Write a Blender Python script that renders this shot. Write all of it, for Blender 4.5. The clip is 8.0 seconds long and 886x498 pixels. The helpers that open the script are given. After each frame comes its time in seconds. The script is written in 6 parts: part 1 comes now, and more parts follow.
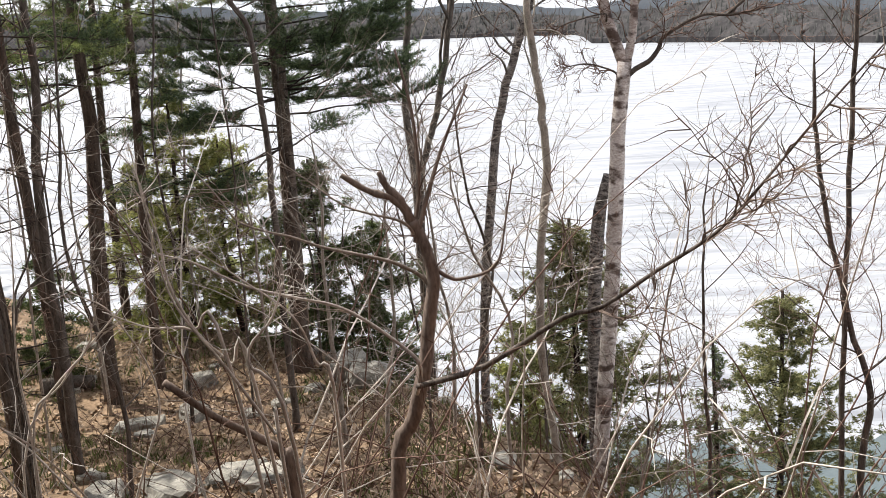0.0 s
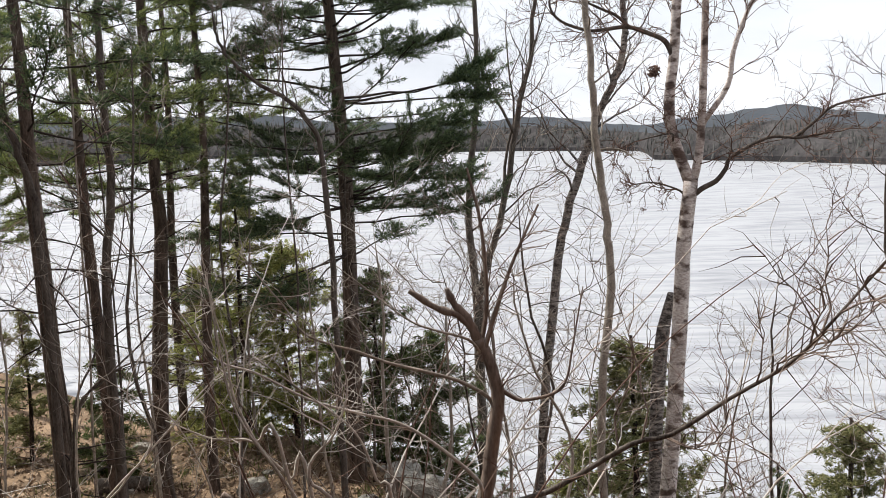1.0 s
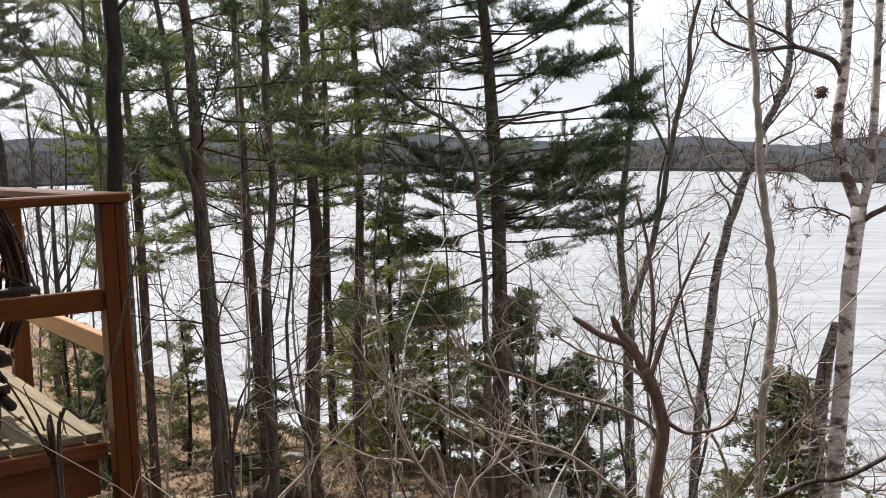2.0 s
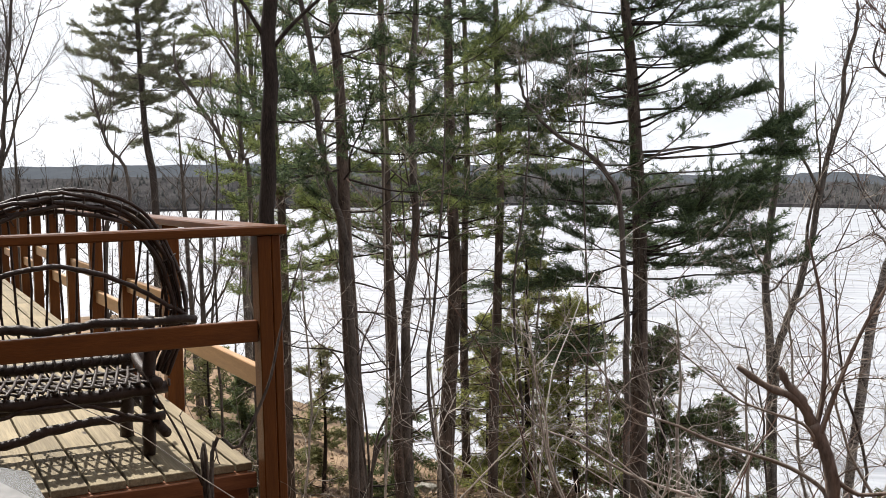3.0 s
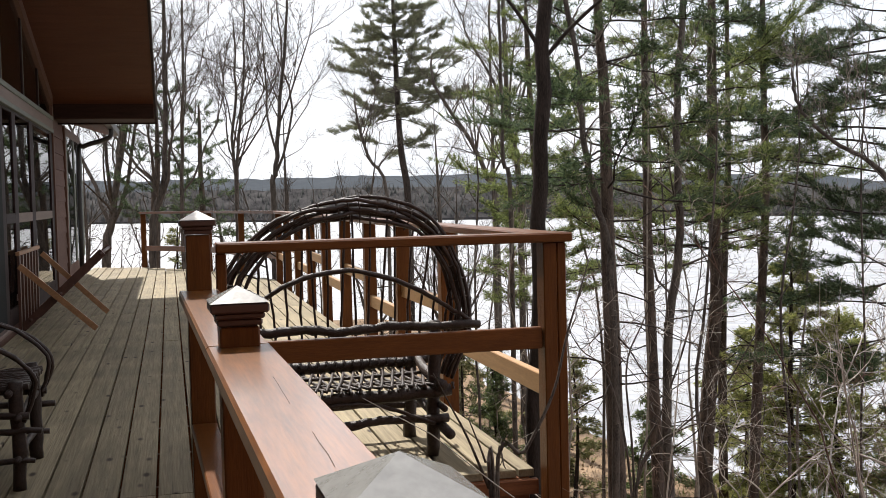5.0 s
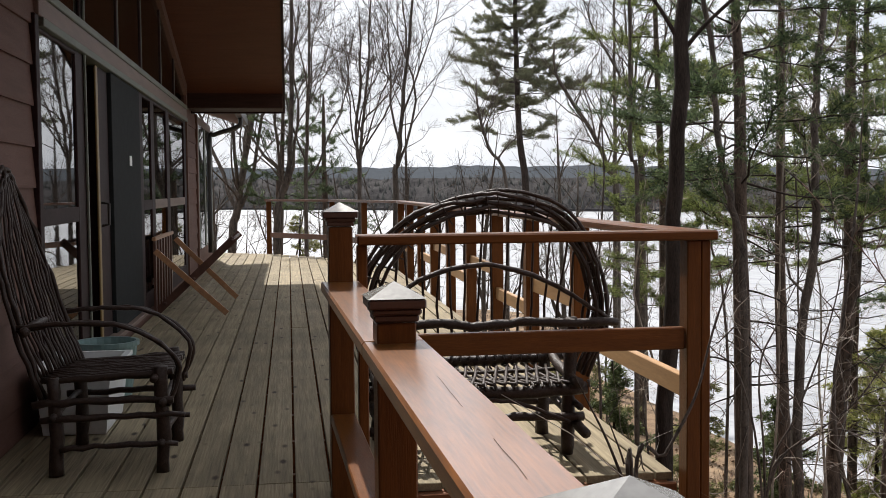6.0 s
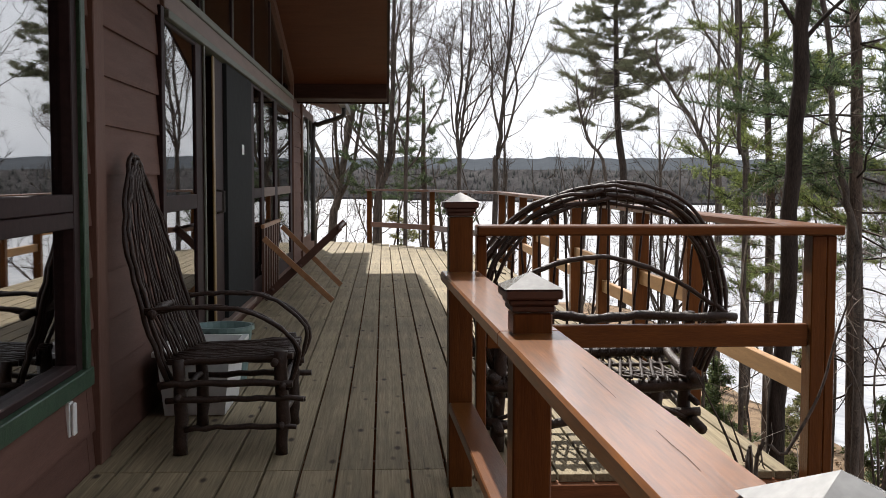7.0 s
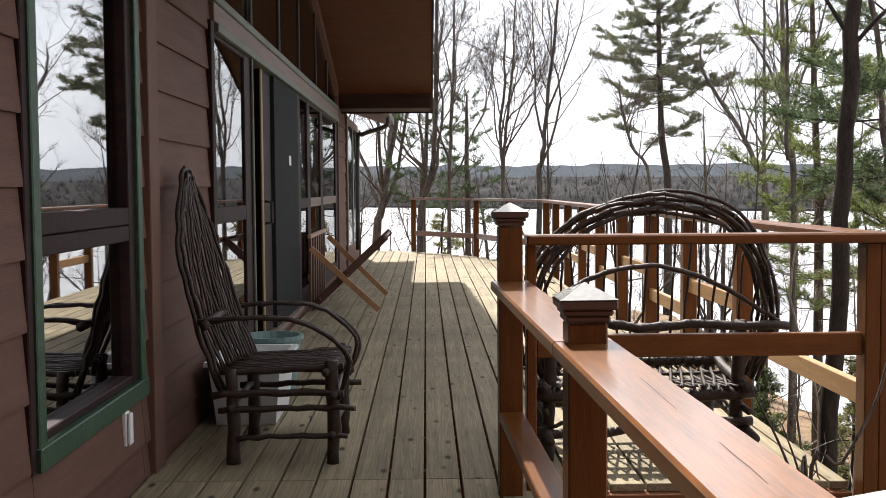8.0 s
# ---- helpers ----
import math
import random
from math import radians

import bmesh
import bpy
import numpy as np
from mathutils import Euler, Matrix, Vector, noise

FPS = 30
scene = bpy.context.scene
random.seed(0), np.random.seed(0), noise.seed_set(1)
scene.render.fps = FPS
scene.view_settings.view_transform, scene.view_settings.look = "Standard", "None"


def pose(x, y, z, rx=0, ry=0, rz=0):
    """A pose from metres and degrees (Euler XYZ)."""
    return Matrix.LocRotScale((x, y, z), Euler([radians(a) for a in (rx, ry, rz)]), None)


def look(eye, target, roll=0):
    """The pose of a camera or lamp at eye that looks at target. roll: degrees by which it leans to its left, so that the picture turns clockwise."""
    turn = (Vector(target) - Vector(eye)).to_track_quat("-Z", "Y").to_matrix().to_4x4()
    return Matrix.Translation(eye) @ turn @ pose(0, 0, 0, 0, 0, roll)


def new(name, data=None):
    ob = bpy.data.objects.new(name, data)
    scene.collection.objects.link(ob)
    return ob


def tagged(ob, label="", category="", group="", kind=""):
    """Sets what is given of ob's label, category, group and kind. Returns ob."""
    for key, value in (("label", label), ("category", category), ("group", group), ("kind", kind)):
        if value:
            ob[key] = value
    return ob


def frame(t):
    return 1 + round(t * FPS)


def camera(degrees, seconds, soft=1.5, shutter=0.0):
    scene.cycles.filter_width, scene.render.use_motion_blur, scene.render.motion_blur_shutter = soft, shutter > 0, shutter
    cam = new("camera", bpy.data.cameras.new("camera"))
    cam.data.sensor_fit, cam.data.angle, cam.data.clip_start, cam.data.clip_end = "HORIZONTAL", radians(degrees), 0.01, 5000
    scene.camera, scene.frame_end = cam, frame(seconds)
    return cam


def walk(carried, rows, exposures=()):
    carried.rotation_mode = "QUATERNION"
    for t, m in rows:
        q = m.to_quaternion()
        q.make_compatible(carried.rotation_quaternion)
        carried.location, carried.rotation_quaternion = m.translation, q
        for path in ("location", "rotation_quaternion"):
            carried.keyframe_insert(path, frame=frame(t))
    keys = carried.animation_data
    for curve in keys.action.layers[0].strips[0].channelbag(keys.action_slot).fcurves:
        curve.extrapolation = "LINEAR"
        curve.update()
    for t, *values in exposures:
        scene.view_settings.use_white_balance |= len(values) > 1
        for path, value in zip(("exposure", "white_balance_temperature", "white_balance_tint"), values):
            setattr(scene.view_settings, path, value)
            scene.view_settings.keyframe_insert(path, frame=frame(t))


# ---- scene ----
cam = camera(44.7, 8.0, soft=0.65)

PATH = [
    (0, (0.446, 1.144, 1.073), (1.817, 2.531, 0.631), -4.1),
    (0.5, (0.453, 1.168, 1.093), (1.836, 2.582, 0.801), -2.8),
    (1, (0.445, 1.188, 1.1), (1.771, 2.667, 0.864), -2.7),
    (1.5, (0.428, 1.21, 1.109), (1.655, 2.777, 0.912), -2.1),
    (1.7, (0.415, 1.225, 1.111), (1.598, 2.826, 0.915), -2.1),
    (2.8, (0.39, 1.329, 1.163), (1.341, 3.082, 1.02), -1.7),
    (3, (0.375, 1.358, 1.151), (1.285, 3.134, 1.024), -1.3),
    (3.5, (0.344, 1.414, 1.15), (1.14, 3.245, 1.037), -1.3),
    (4, (0.308, 1.413, 1.153), (1.009, 3.284, 1.053), -1.1),
    (4.5, (0.28, 1.447, 1.149), (0.884, 3.351, 1.046), -0.8),
    (4.7, (0.258, 1.433, 1.141), (0.816, 3.35, 1.043), -1.1),
    (6, (0.139, 1.511, 1.16), (0.421, 3.487, 1.047), -0.5),
    (6.5, (0.086, 1.506, 1.16), (0.276, 3.494, 1.042), -0.1),
    (7, (0.039, 1.507, 1.159), (0.149, 3.5, 1.03), 0.1),
    (7.5, (0.022, 1.518, 1.159), (0.071, 3.512, 1.024), 0.1),
    (8, (0.011, 1.491, 1.168), (0.042, 3.488, 1.054), -0.4),
]
walk(cam, [(t, look(eye, target, roll)) for t, eye, target, roll in PATH], [(0.0, 0.90), (0.5, 0.72), (1.5, 0.55), (3.5, 0.79), (4.5, 0.81), (6.0, 0.54), (7.0, 0.70), (7.5, 1.00), (8.0, 1.21)])

# ---- world and light ----
SUN_DIR = Vector((-0.15, 0.76, 1.0)).normalized()
world = bpy.data.worlds.new("overcast_spring_sky")
scene.world = world
world.use_nodes = True
wn, wl = world.node_tree.nodes, world.node_tree.links
wn.clear()
w_out = wn.new("ShaderNodeOutputWorld")
w_bg = wn.new("ShaderNodeBackground")
w_sky = wn.new("ShaderNodeTexSky")
w_sky.sky_type = "NISHITA"
w_sky.sun_disc = False
w_sky.sun_elevation = math.asin(SUN_DIR.z)
w_sky.sun_rotation = math.atan2(SUN_DIR.x, SUN_DIR.y)
w_sky.air_density, w_sky.dust_density, w_sky.ozone_density = 1.0, 5.0, 1.0
w_co = wn.new("ShaderNodeTexCoord")
w_map = wn.new("ShaderNodeMapping")
w_map.inputs["Scale"].default_value = (1.0, 1.0, 3.2)
w_noise = wn.new("ShaderNodeTexNoise")
w_noise.inputs["Scale"].default_value = 2.6
w_noise.inputs["Detail"].default_value = 7.0
w_noise.inputs["Roughness"].default_value = 0.55
w_ramp = wn.new("ShaderNodeValToRGB")
w_ramp.color_ramp.elements[0].position, w_ramp.color_ramp.elements[1].position = 0.30, 0.62
w_ramp.color_ramp.elements[0].color = (0, 0, 0, 1)
w_ramp.color_ramp.elements[1].color = (1, 1, 1, 1)
w_mix = wn.new("ShaderNodeMixRGB")
w_mix.inputs["Color1"].default_value = (10.3, 11.0, 12.3, 1)
w_mix.inputs["Color2"].default_value = (15.1, 15.6, 16.7, 1)
w_add = wn.new("ShaderNodeMixRGB")
w_add.blend_type = "ADD"
w_add.inputs["Fac"].default_value = 0.45
wl.new(w_co.outputs["Generated"], w_map.inputs["Vector"])
wl.new(w_map.outputs["Vector"], w_noise.inputs["Vector"])
wl.new(w_noise.outputs["Fac"], w_ramp.inputs["Fac"])
wl.new(w_ramp.outputs["Color"], w_mix.inputs["Fac"])
wl.new(w_mix.outputs["Color"], w_add.inputs["Color1"])
wl.new(w_sky.outputs["Color"], w_add.inputs["Color2"])
wl.new(w_add.outputs["Color"], w_bg.inputs["Color"])
w_bg.inputs["Strength"].default_value = 0.046
wl.new(w_bg.outputs["Background"], w_out.inputs["Surface"])

sun_data = bpy.data.lights.new("sun", "SUN")
sun_data.energy, sun_data.angle, sun_data.color = 5.0, radians(0.8), (1.0, 0.965, 0.91)
sun = new("sun", sun_data)
sun.matrix_world = look(SUN_DIR * 60, (0, 0, 0))

# ---- materials ----


def surface(name, dark, light, scale=6.0, rough=0.7, bump=0.2, stretch=(1, 1, 1), fine=0.0, metal=0.0, vary=0.0,
            coords="Object", lo=0.3, hi=0.7, coat=0.0, spec=0.5):
    """A two-scale noise material between two base colours, with bump; vary shifts the value piece by piece."""
    m = bpy.data.materials.new(name)
    m.use_nodes = True
    n, l = m.node_tree.nodes, m.node_tree.links
    b = n["Principled BSDF"]
    co = n.new("ShaderNodeTexCoord")
    mp = n.new("ShaderNodeMapping")
    mp.inputs["Scale"].default_value = stretch
    l.new(co.outputs[coords], mp.inputs["Vector"])
    if vary:
        who = n.new("ShaderNodeObjectInfo")
        off = n.new("ShaderNodeMath")
        off.operation, off.inputs[1].default_value = "MULTIPLY", 61.0
        l.new(who.outputs["Random"], off.inputs[0])
        l.new(off.outputs[0], mp.inputs["Location"])
    big = n.new("ShaderNodeTexNoise")
    big.inputs["Scale"].default_value, big.inputs["Detail"].default_value = scale, 8.0
    big.inputs["Roughness"].default_value = 0.6
    l.new(mp.outputs["Vector"], big.inputs["Vector"])
    small = n.new("ShaderNodeTexNoise")
    small.inputs["Scale"].default_value, small.inputs["Detail"].default_value = fine or scale * 7.0, 6.0
    l.new(mp.outputs["Vector"], small.inputs["Vector"])
    mix = n.new("ShaderNodeMath")
    mix.operation = "MULTIPLY_ADD"
    mix.inputs[1].default_value = 0.4
    sub = n.new("ShaderNodeMath")
    sub.operation = "MULTIPLY"
    sub.inputs[1].default_value = 0.6
    l.new(big.outputs["Fac"], sub.inputs[0])
    l.new(small.outputs["Fac"], mix.inputs[0])
    l.new(sub.outputs[0], mix.inputs[2])
    ramp = n.new("ShaderNodeValToRGB")
    ramp.color_ramp.elements[0].position, ramp.color_ramp.elements[1].position = lo, hi
    ramp.color_ramp.elements[0].color = (*dark, 1)
    ramp.color_ramp.elements[1].color = (*light, 1)
    l.new(mix.outputs[0], ramp.inputs["Fac"])
    last = ramp.outputs["Color"]
    if vary:
        info = n.new("ShaderNodeObjectInfo")
        geo = n.new("ShaderNodeNewGeometry")
        add = n.new("ShaderNodeMath")
        add.operation = "ADD"
        l.new(info.outputs["Random"], add.inputs[0])
        l.new(geo.outputs["Random Per Island"], add.inputs[1])
        rng = n.new("ShaderNodeMapRange")
        rng.inputs["From Min"].default_value, rng.inputs["From Max"].default_value = 0.0, 2.0
        rng.inputs["To Min"].default_value, rng.inputs["To Max"].default_value = 1.0 - vary, 1.0 + vary
        l.new(add.outputs[0], rng.inputs["Value"])
        hsv = n.new("ShaderNodeHueSaturation")
        l.new(rng.outputs["Result"], hsv.inputs["Value"])
        l.new(last, hsv.inputs["Color"])
        last = hsv.outputs["Color"]
    l.new(last, b.inputs["Base Color"])
    b.inputs["Roughness"].default_value = rough
    b.inputs["Metallic"].default_value = metal
    b.inputs["Specular IOR Level"].default_value = spec
    b.inputs["Coat Weight"].default_value = coat
    b.inputs["Coat Roughness"].default_value = 0.16
    if bump:
        bp = n.new("ShaderNodeBump")
        bp.inputs["Strength"].default_value, bp.inputs["Distance"].default_value = bump, 0.01
        l.new(mix.outputs[0], bp.inputs["Height"])
        l.new(bp.outputs["Normal"], b.inputs["Normal"])
    return m


def foliage(name, dark, light, through_light=0.3):
    """Thin leaves or needles that let some light through, varied leaf by leaf."""
    m = bpy.data.materials.new(name)
    m.use_nodes = True
    n, l = m.node_tree.nodes, m.node_tree.links
    n.clear()
    out = n.new("ShaderNodeOutputMaterial")
    geo = n.new("ShaderNodeNewGeometry")
    ramp = n.new("ShaderNodeValToRGB")
    ramp.color_ramp.elements[0].color = (*dark, 1)
    ramp.color_ramp.elements[1].color = (*light, 1)
    l.new(geo.outputs["Random Per Island"], ramp.inputs["Fac"])
    d = n.new("ShaderNodeBsdfPrincipled")
    d.inputs["Roughness"].default_value = 0.55
    d.inputs["Specular IOR Level"].default_value = 0.2
    tr = n.new("ShaderNodeBsdfTranslucent")
    mx = n.new("ShaderNodeMixShader")
    mx.inputs["Fac"].default_value = through_light
    l.new(ramp.outputs["Color"], d.inputs["Base Color"])
    l.new(ramp.outputs["Color"], tr.inputs["Color"])
    l.new(d.outputs["BSDF"], mx.inputs[1])
    l.new(tr.outputs["BSDF"], mx.inputs[2])
    l.new(mx.outputs["Shader"], out.inputs["Surface"])
    return m


def window_glass(name):
    m = bpy.data.materials.new(name)
    m.use_nodes = True
    n, l = m.node_tree.nodes, m.node_tree.links
    n.clear()
    out = n.new("ShaderNodeOutputMaterial")
    fr = n.new("ShaderNodeFresnel")
    fr.inputs["IOR"].default_value = 11.0
    tr = n.new("ShaderNodeBsdfTransparent")
    tr.inputs["Color"].default_value = (0.55, 0.58, 0.57, 1)
    gl = n.new("ShaderNodeBsdfGlossy")
    gl.inputs["Roughness"].default_value = 0.015
    mx = n.new("ShaderNodeMixShader")
    l.new(fr.outputs["Fac"], mx.inputs["Fac"])
    l.new(tr.outputs["BSDF"], mx.inputs[1])
    l.new(gl.outputs["BSDF"], mx.inputs[2])
    l.new(mx.outputs["Shader"], out.inputs["Surface"])
    return m


def deck_wood(name, dark, light, knot):
    """Weathered boards: long grain lines, blotches, board-to-board shifts and dark knots."""
    m = surface(name, dark, light, 5, 0.72, 0.4, (7, 0.22, 7), 20, vary=0.24, lo=0.24, hi=0.78, spec=0.18)
    n, l = m.node_tree.nodes, m.node_tree.links
    bs = n["Principled BSDF"]
    co, who = n.new("ShaderNodeTexCoord"), n.new("ShaderNodeObjectInfo")
    off = n.new("ShaderNodeMath")
    off.operation, off.inputs[1].default_value = "MULTIPLY", 37.0
    l.new(who.outputs["Random"], off.inputs[0])
    mp = n.new("ShaderNodeMapping")
    mp.inputs["Scale"].default_value = (9.0, 3.6, 0.0)
    l.new(co.outputs["Object"], mp.inputs["Vector"])
    l.new(off.outputs[0], mp.inputs["Location"])
    vo = n.new("ShaderNodeTexVoronoi")
    vo.inputs["Scale"].default_value = 1.0
    l.new(mp.outputs["Vector"], vo.inputs["Vector"])
    rp = n.new("ShaderNodeValToRGB")
    rp.color_ramp.elements[0].position, rp.color_ramp.elements[1].position = 0.07, 0.17
    rp.color_ramp.elements[0].color, rp.color_ramp.elements[1].color = (1, 1, 1, 1), (0, 0, 0, 1)
    l.new(vo.outputs["Distance"], rp.inputs["Fac"])
    wide = n.new("ShaderNodeTexNoise")
    wide.inputs["Scale"].default_value, wide.inputs["Detail"].default_value = 1.3, 3.0
    l.new(co.outputs["Object"], wide.inputs["Vector"])
    wr = n.new("ShaderNodeMapRange")
    wr.inputs["From Min"].default_value, wr.inputs["From Max"].default_value = 0.3, 0.7
    wr.inputs["To Min"].default_value, wr.inputs["To Max"].default_value = 0.72, 1.12
    l.new(wide.outputs["Fac"], wr.inputs["Value"])
    old = bs.inputs["Base Color"].links[0].from_socket
    shade = n.new("ShaderNodeHueSaturation")
    l.new(old, shade.inputs["Color"])
    l.new(wr.outputs["Result"], shade.inputs["Value"])
    mx = n.new("ShaderNodeMixRGB")
    mx.inputs["Color2"].default_value = (*knot, 1)
    l.new(rp.outputs["Color"], mx.inputs["Fac"])
    l.new(shade.outputs["Color"], mx.inputs["Color1"])
    l.new(mx.outputs["Color"], bs.inputs["Base Color"])
    return m


M_DECK = deck_wood("weathered_deck_pine", (0.108, 0.082, 0.049), (0.375, 0.305, 0.190), (0.035, 0.022, 0.013))
M_RAIL = surface("stained_cedar", (0.040, 0.0125, 0.0032), (0.165, 0.056, 0.0115), 4, 0.34, 0.25, (10, 1, 10), 30, lo=0.12, hi=0.80, vary=0.14, coat=0.16, spec=0.22)
M_RAILX = surface("stained_cedar_rail", (0.040, 0.0125, 0.0032), (0.165, 0.056, 0.0115), 4, 0.34, 0.25, (1, 10, 10), 30, lo=0.12, hi=0.80, vary=0.14, coat=0.16, spec=0.22)
M_RAILZ = surface("stained_cedar_post", (0.040, 0.0125, 0.0032), (0.175, 0.060, 0.0125), 4, 0.38, 0.25, (10, 10, 0.8), 30, lo=0.12, hi=0.80, vary=0.18, coat=0.05, spec=0.2)
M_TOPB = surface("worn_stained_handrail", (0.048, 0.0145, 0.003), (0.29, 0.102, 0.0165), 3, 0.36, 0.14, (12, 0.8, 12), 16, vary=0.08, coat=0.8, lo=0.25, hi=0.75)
# same wood as the other rails, sunlight put in as a paler tan
M_PALE = surface("sunlit_toned_cedar_rail", (0.27, 0.135, 0.050), (0.47, 0.27, 0.115), 4, 0.45, 0.2, (10, 1, 10), 30, vary=0.1)
M_CAP = surface("dark_post_cap", (0.045, 0.022, 0.016), (0.09, 0.045, 0.032), 9, 0.35, 0.1)
# glossy cap top; the pale grey base carries the sky's reflection
M_CAPTOP = surface("sky_sheen_cap_top", (0.19, 0.185, 0.172), (0.35, 0.34, 0.32), 9, 0.26, 0.15, metal=0.3, coat=0.7)
M_CRACK = surface("dark_check_in_wood", (0.02, 0.01, 0.006), (0.05, 0.025, 0.014), 20, 0.9, 0)
M_FASCIA = surface("shaded_cedar_fascia", (0.10, 0.036, 0.016), (0.22, 0.085, 0.035), 4, 0.5, 0.2, (1, 8, 10), 30, vary=0.1, spec=0.15)
M_SIDING = surface("brown_painted_siding", (0.088, 0.043, 0.032), (0.145, 0.076, 0.057), 3, 0.7, 0.3, (4, 0.8, 8), 40, vary=0.09, spec=0.2)
M_TRIM = surface("brown_painted_trim", (0.10, 0.05, 0.036), (0.15, 0.08, 0.058), 4, 0.65, 0.2, (5, 5, 0.8), 40, spec=0.2)
M_GREEN = surface("green_painted_trim", (0.012, 0.036, 0.017), (0.040, 0.088, 0.046), 5, 0.5, 0.3, (4, 4, 4), 40, lo=0.36, hi=0.72)
M_GREYGREEN = surface("faded_grey_green_trim", (0.085, 0.092, 0.070), (0.16, 0.168, 0.13), 4, 0.6, 0.2, (4, 1, 4), 40)
M_BEAM = surface("grey_brown_header", (0.12, 0.075, 0.055), (0.2, 0.13, 0.10), 3, 0.6, 0.2, (4, 0.8, 6), 36)
M_DARKFRAME = surface("dark_brown_window_frame", (0.014, 0.007, 0.0065), (0.036, 0.018, 0.0175), 5, 0.6, 0.1, spec=0.12)
M_SOFFIT = surface("red_brown_soffit_boards", (0.072, 0.023, 0.0105), (0.112, 0.039, 0.0185), 2, 0.6, 0.2, (1, 4, 4), 30, vary=0.05, spec=0.15)
# brown eave boards with the shade of the boxed eave put into the colour
M_EAVE = surface("shaded_brown_eave_boards", (0.022, 0.010, 0.007), (0.052, 0.023, 0.015), 4, 0.6, 0.2, (1, 8, 8), 30, spec=0.12)
M_SCREEN = surface("dark_grey_door_screen", (0.014, 0.015, 0.015), (0.024, 0.026, 0.026), 12, 0.8, 0.1, spec=0.1)
M_BRASS = surface("varnished_yellow_jamb", (0.17, 0.105, 0.03), (0.26, 0.17, 0.055), 5, 0.5, 0.1, (6, 6, 0.8))
M_WHITE = surface("white_painted_metal", (0.62, 0.62, 0.60), (0.80, 0.80, 0.78), 8, 0.5, 0.05)
M_GUTTER = surface("black_gutter", (0.015, 0.013, 0.012), (0.035, 0.03, 0.028), 8, 0.4, 0.05)
M_GLASS = window_glass("window_glass")
M_ROOM = surface("dim_room_plaster", (0.12, 0.09, 0.065), (0.18, 0.14, 0.10), 2, 0.8, 0.1)
M_ROOFING = surface("asphalt_shingles", (0.04, 0.035, 0.03), (0.08, 0.07, 0.065), 14, 0.9, 0.4)
M_TWIG = surface("dark_bent_willow", (0.012, 0.007, 0.005), (0.056, 0.034, 0.025), 9, 0.45, 0.6, (6, 6, 6), 60, vary=0.25, spec=0.3)

# ---- mesh building ----
ORIGIN = {}


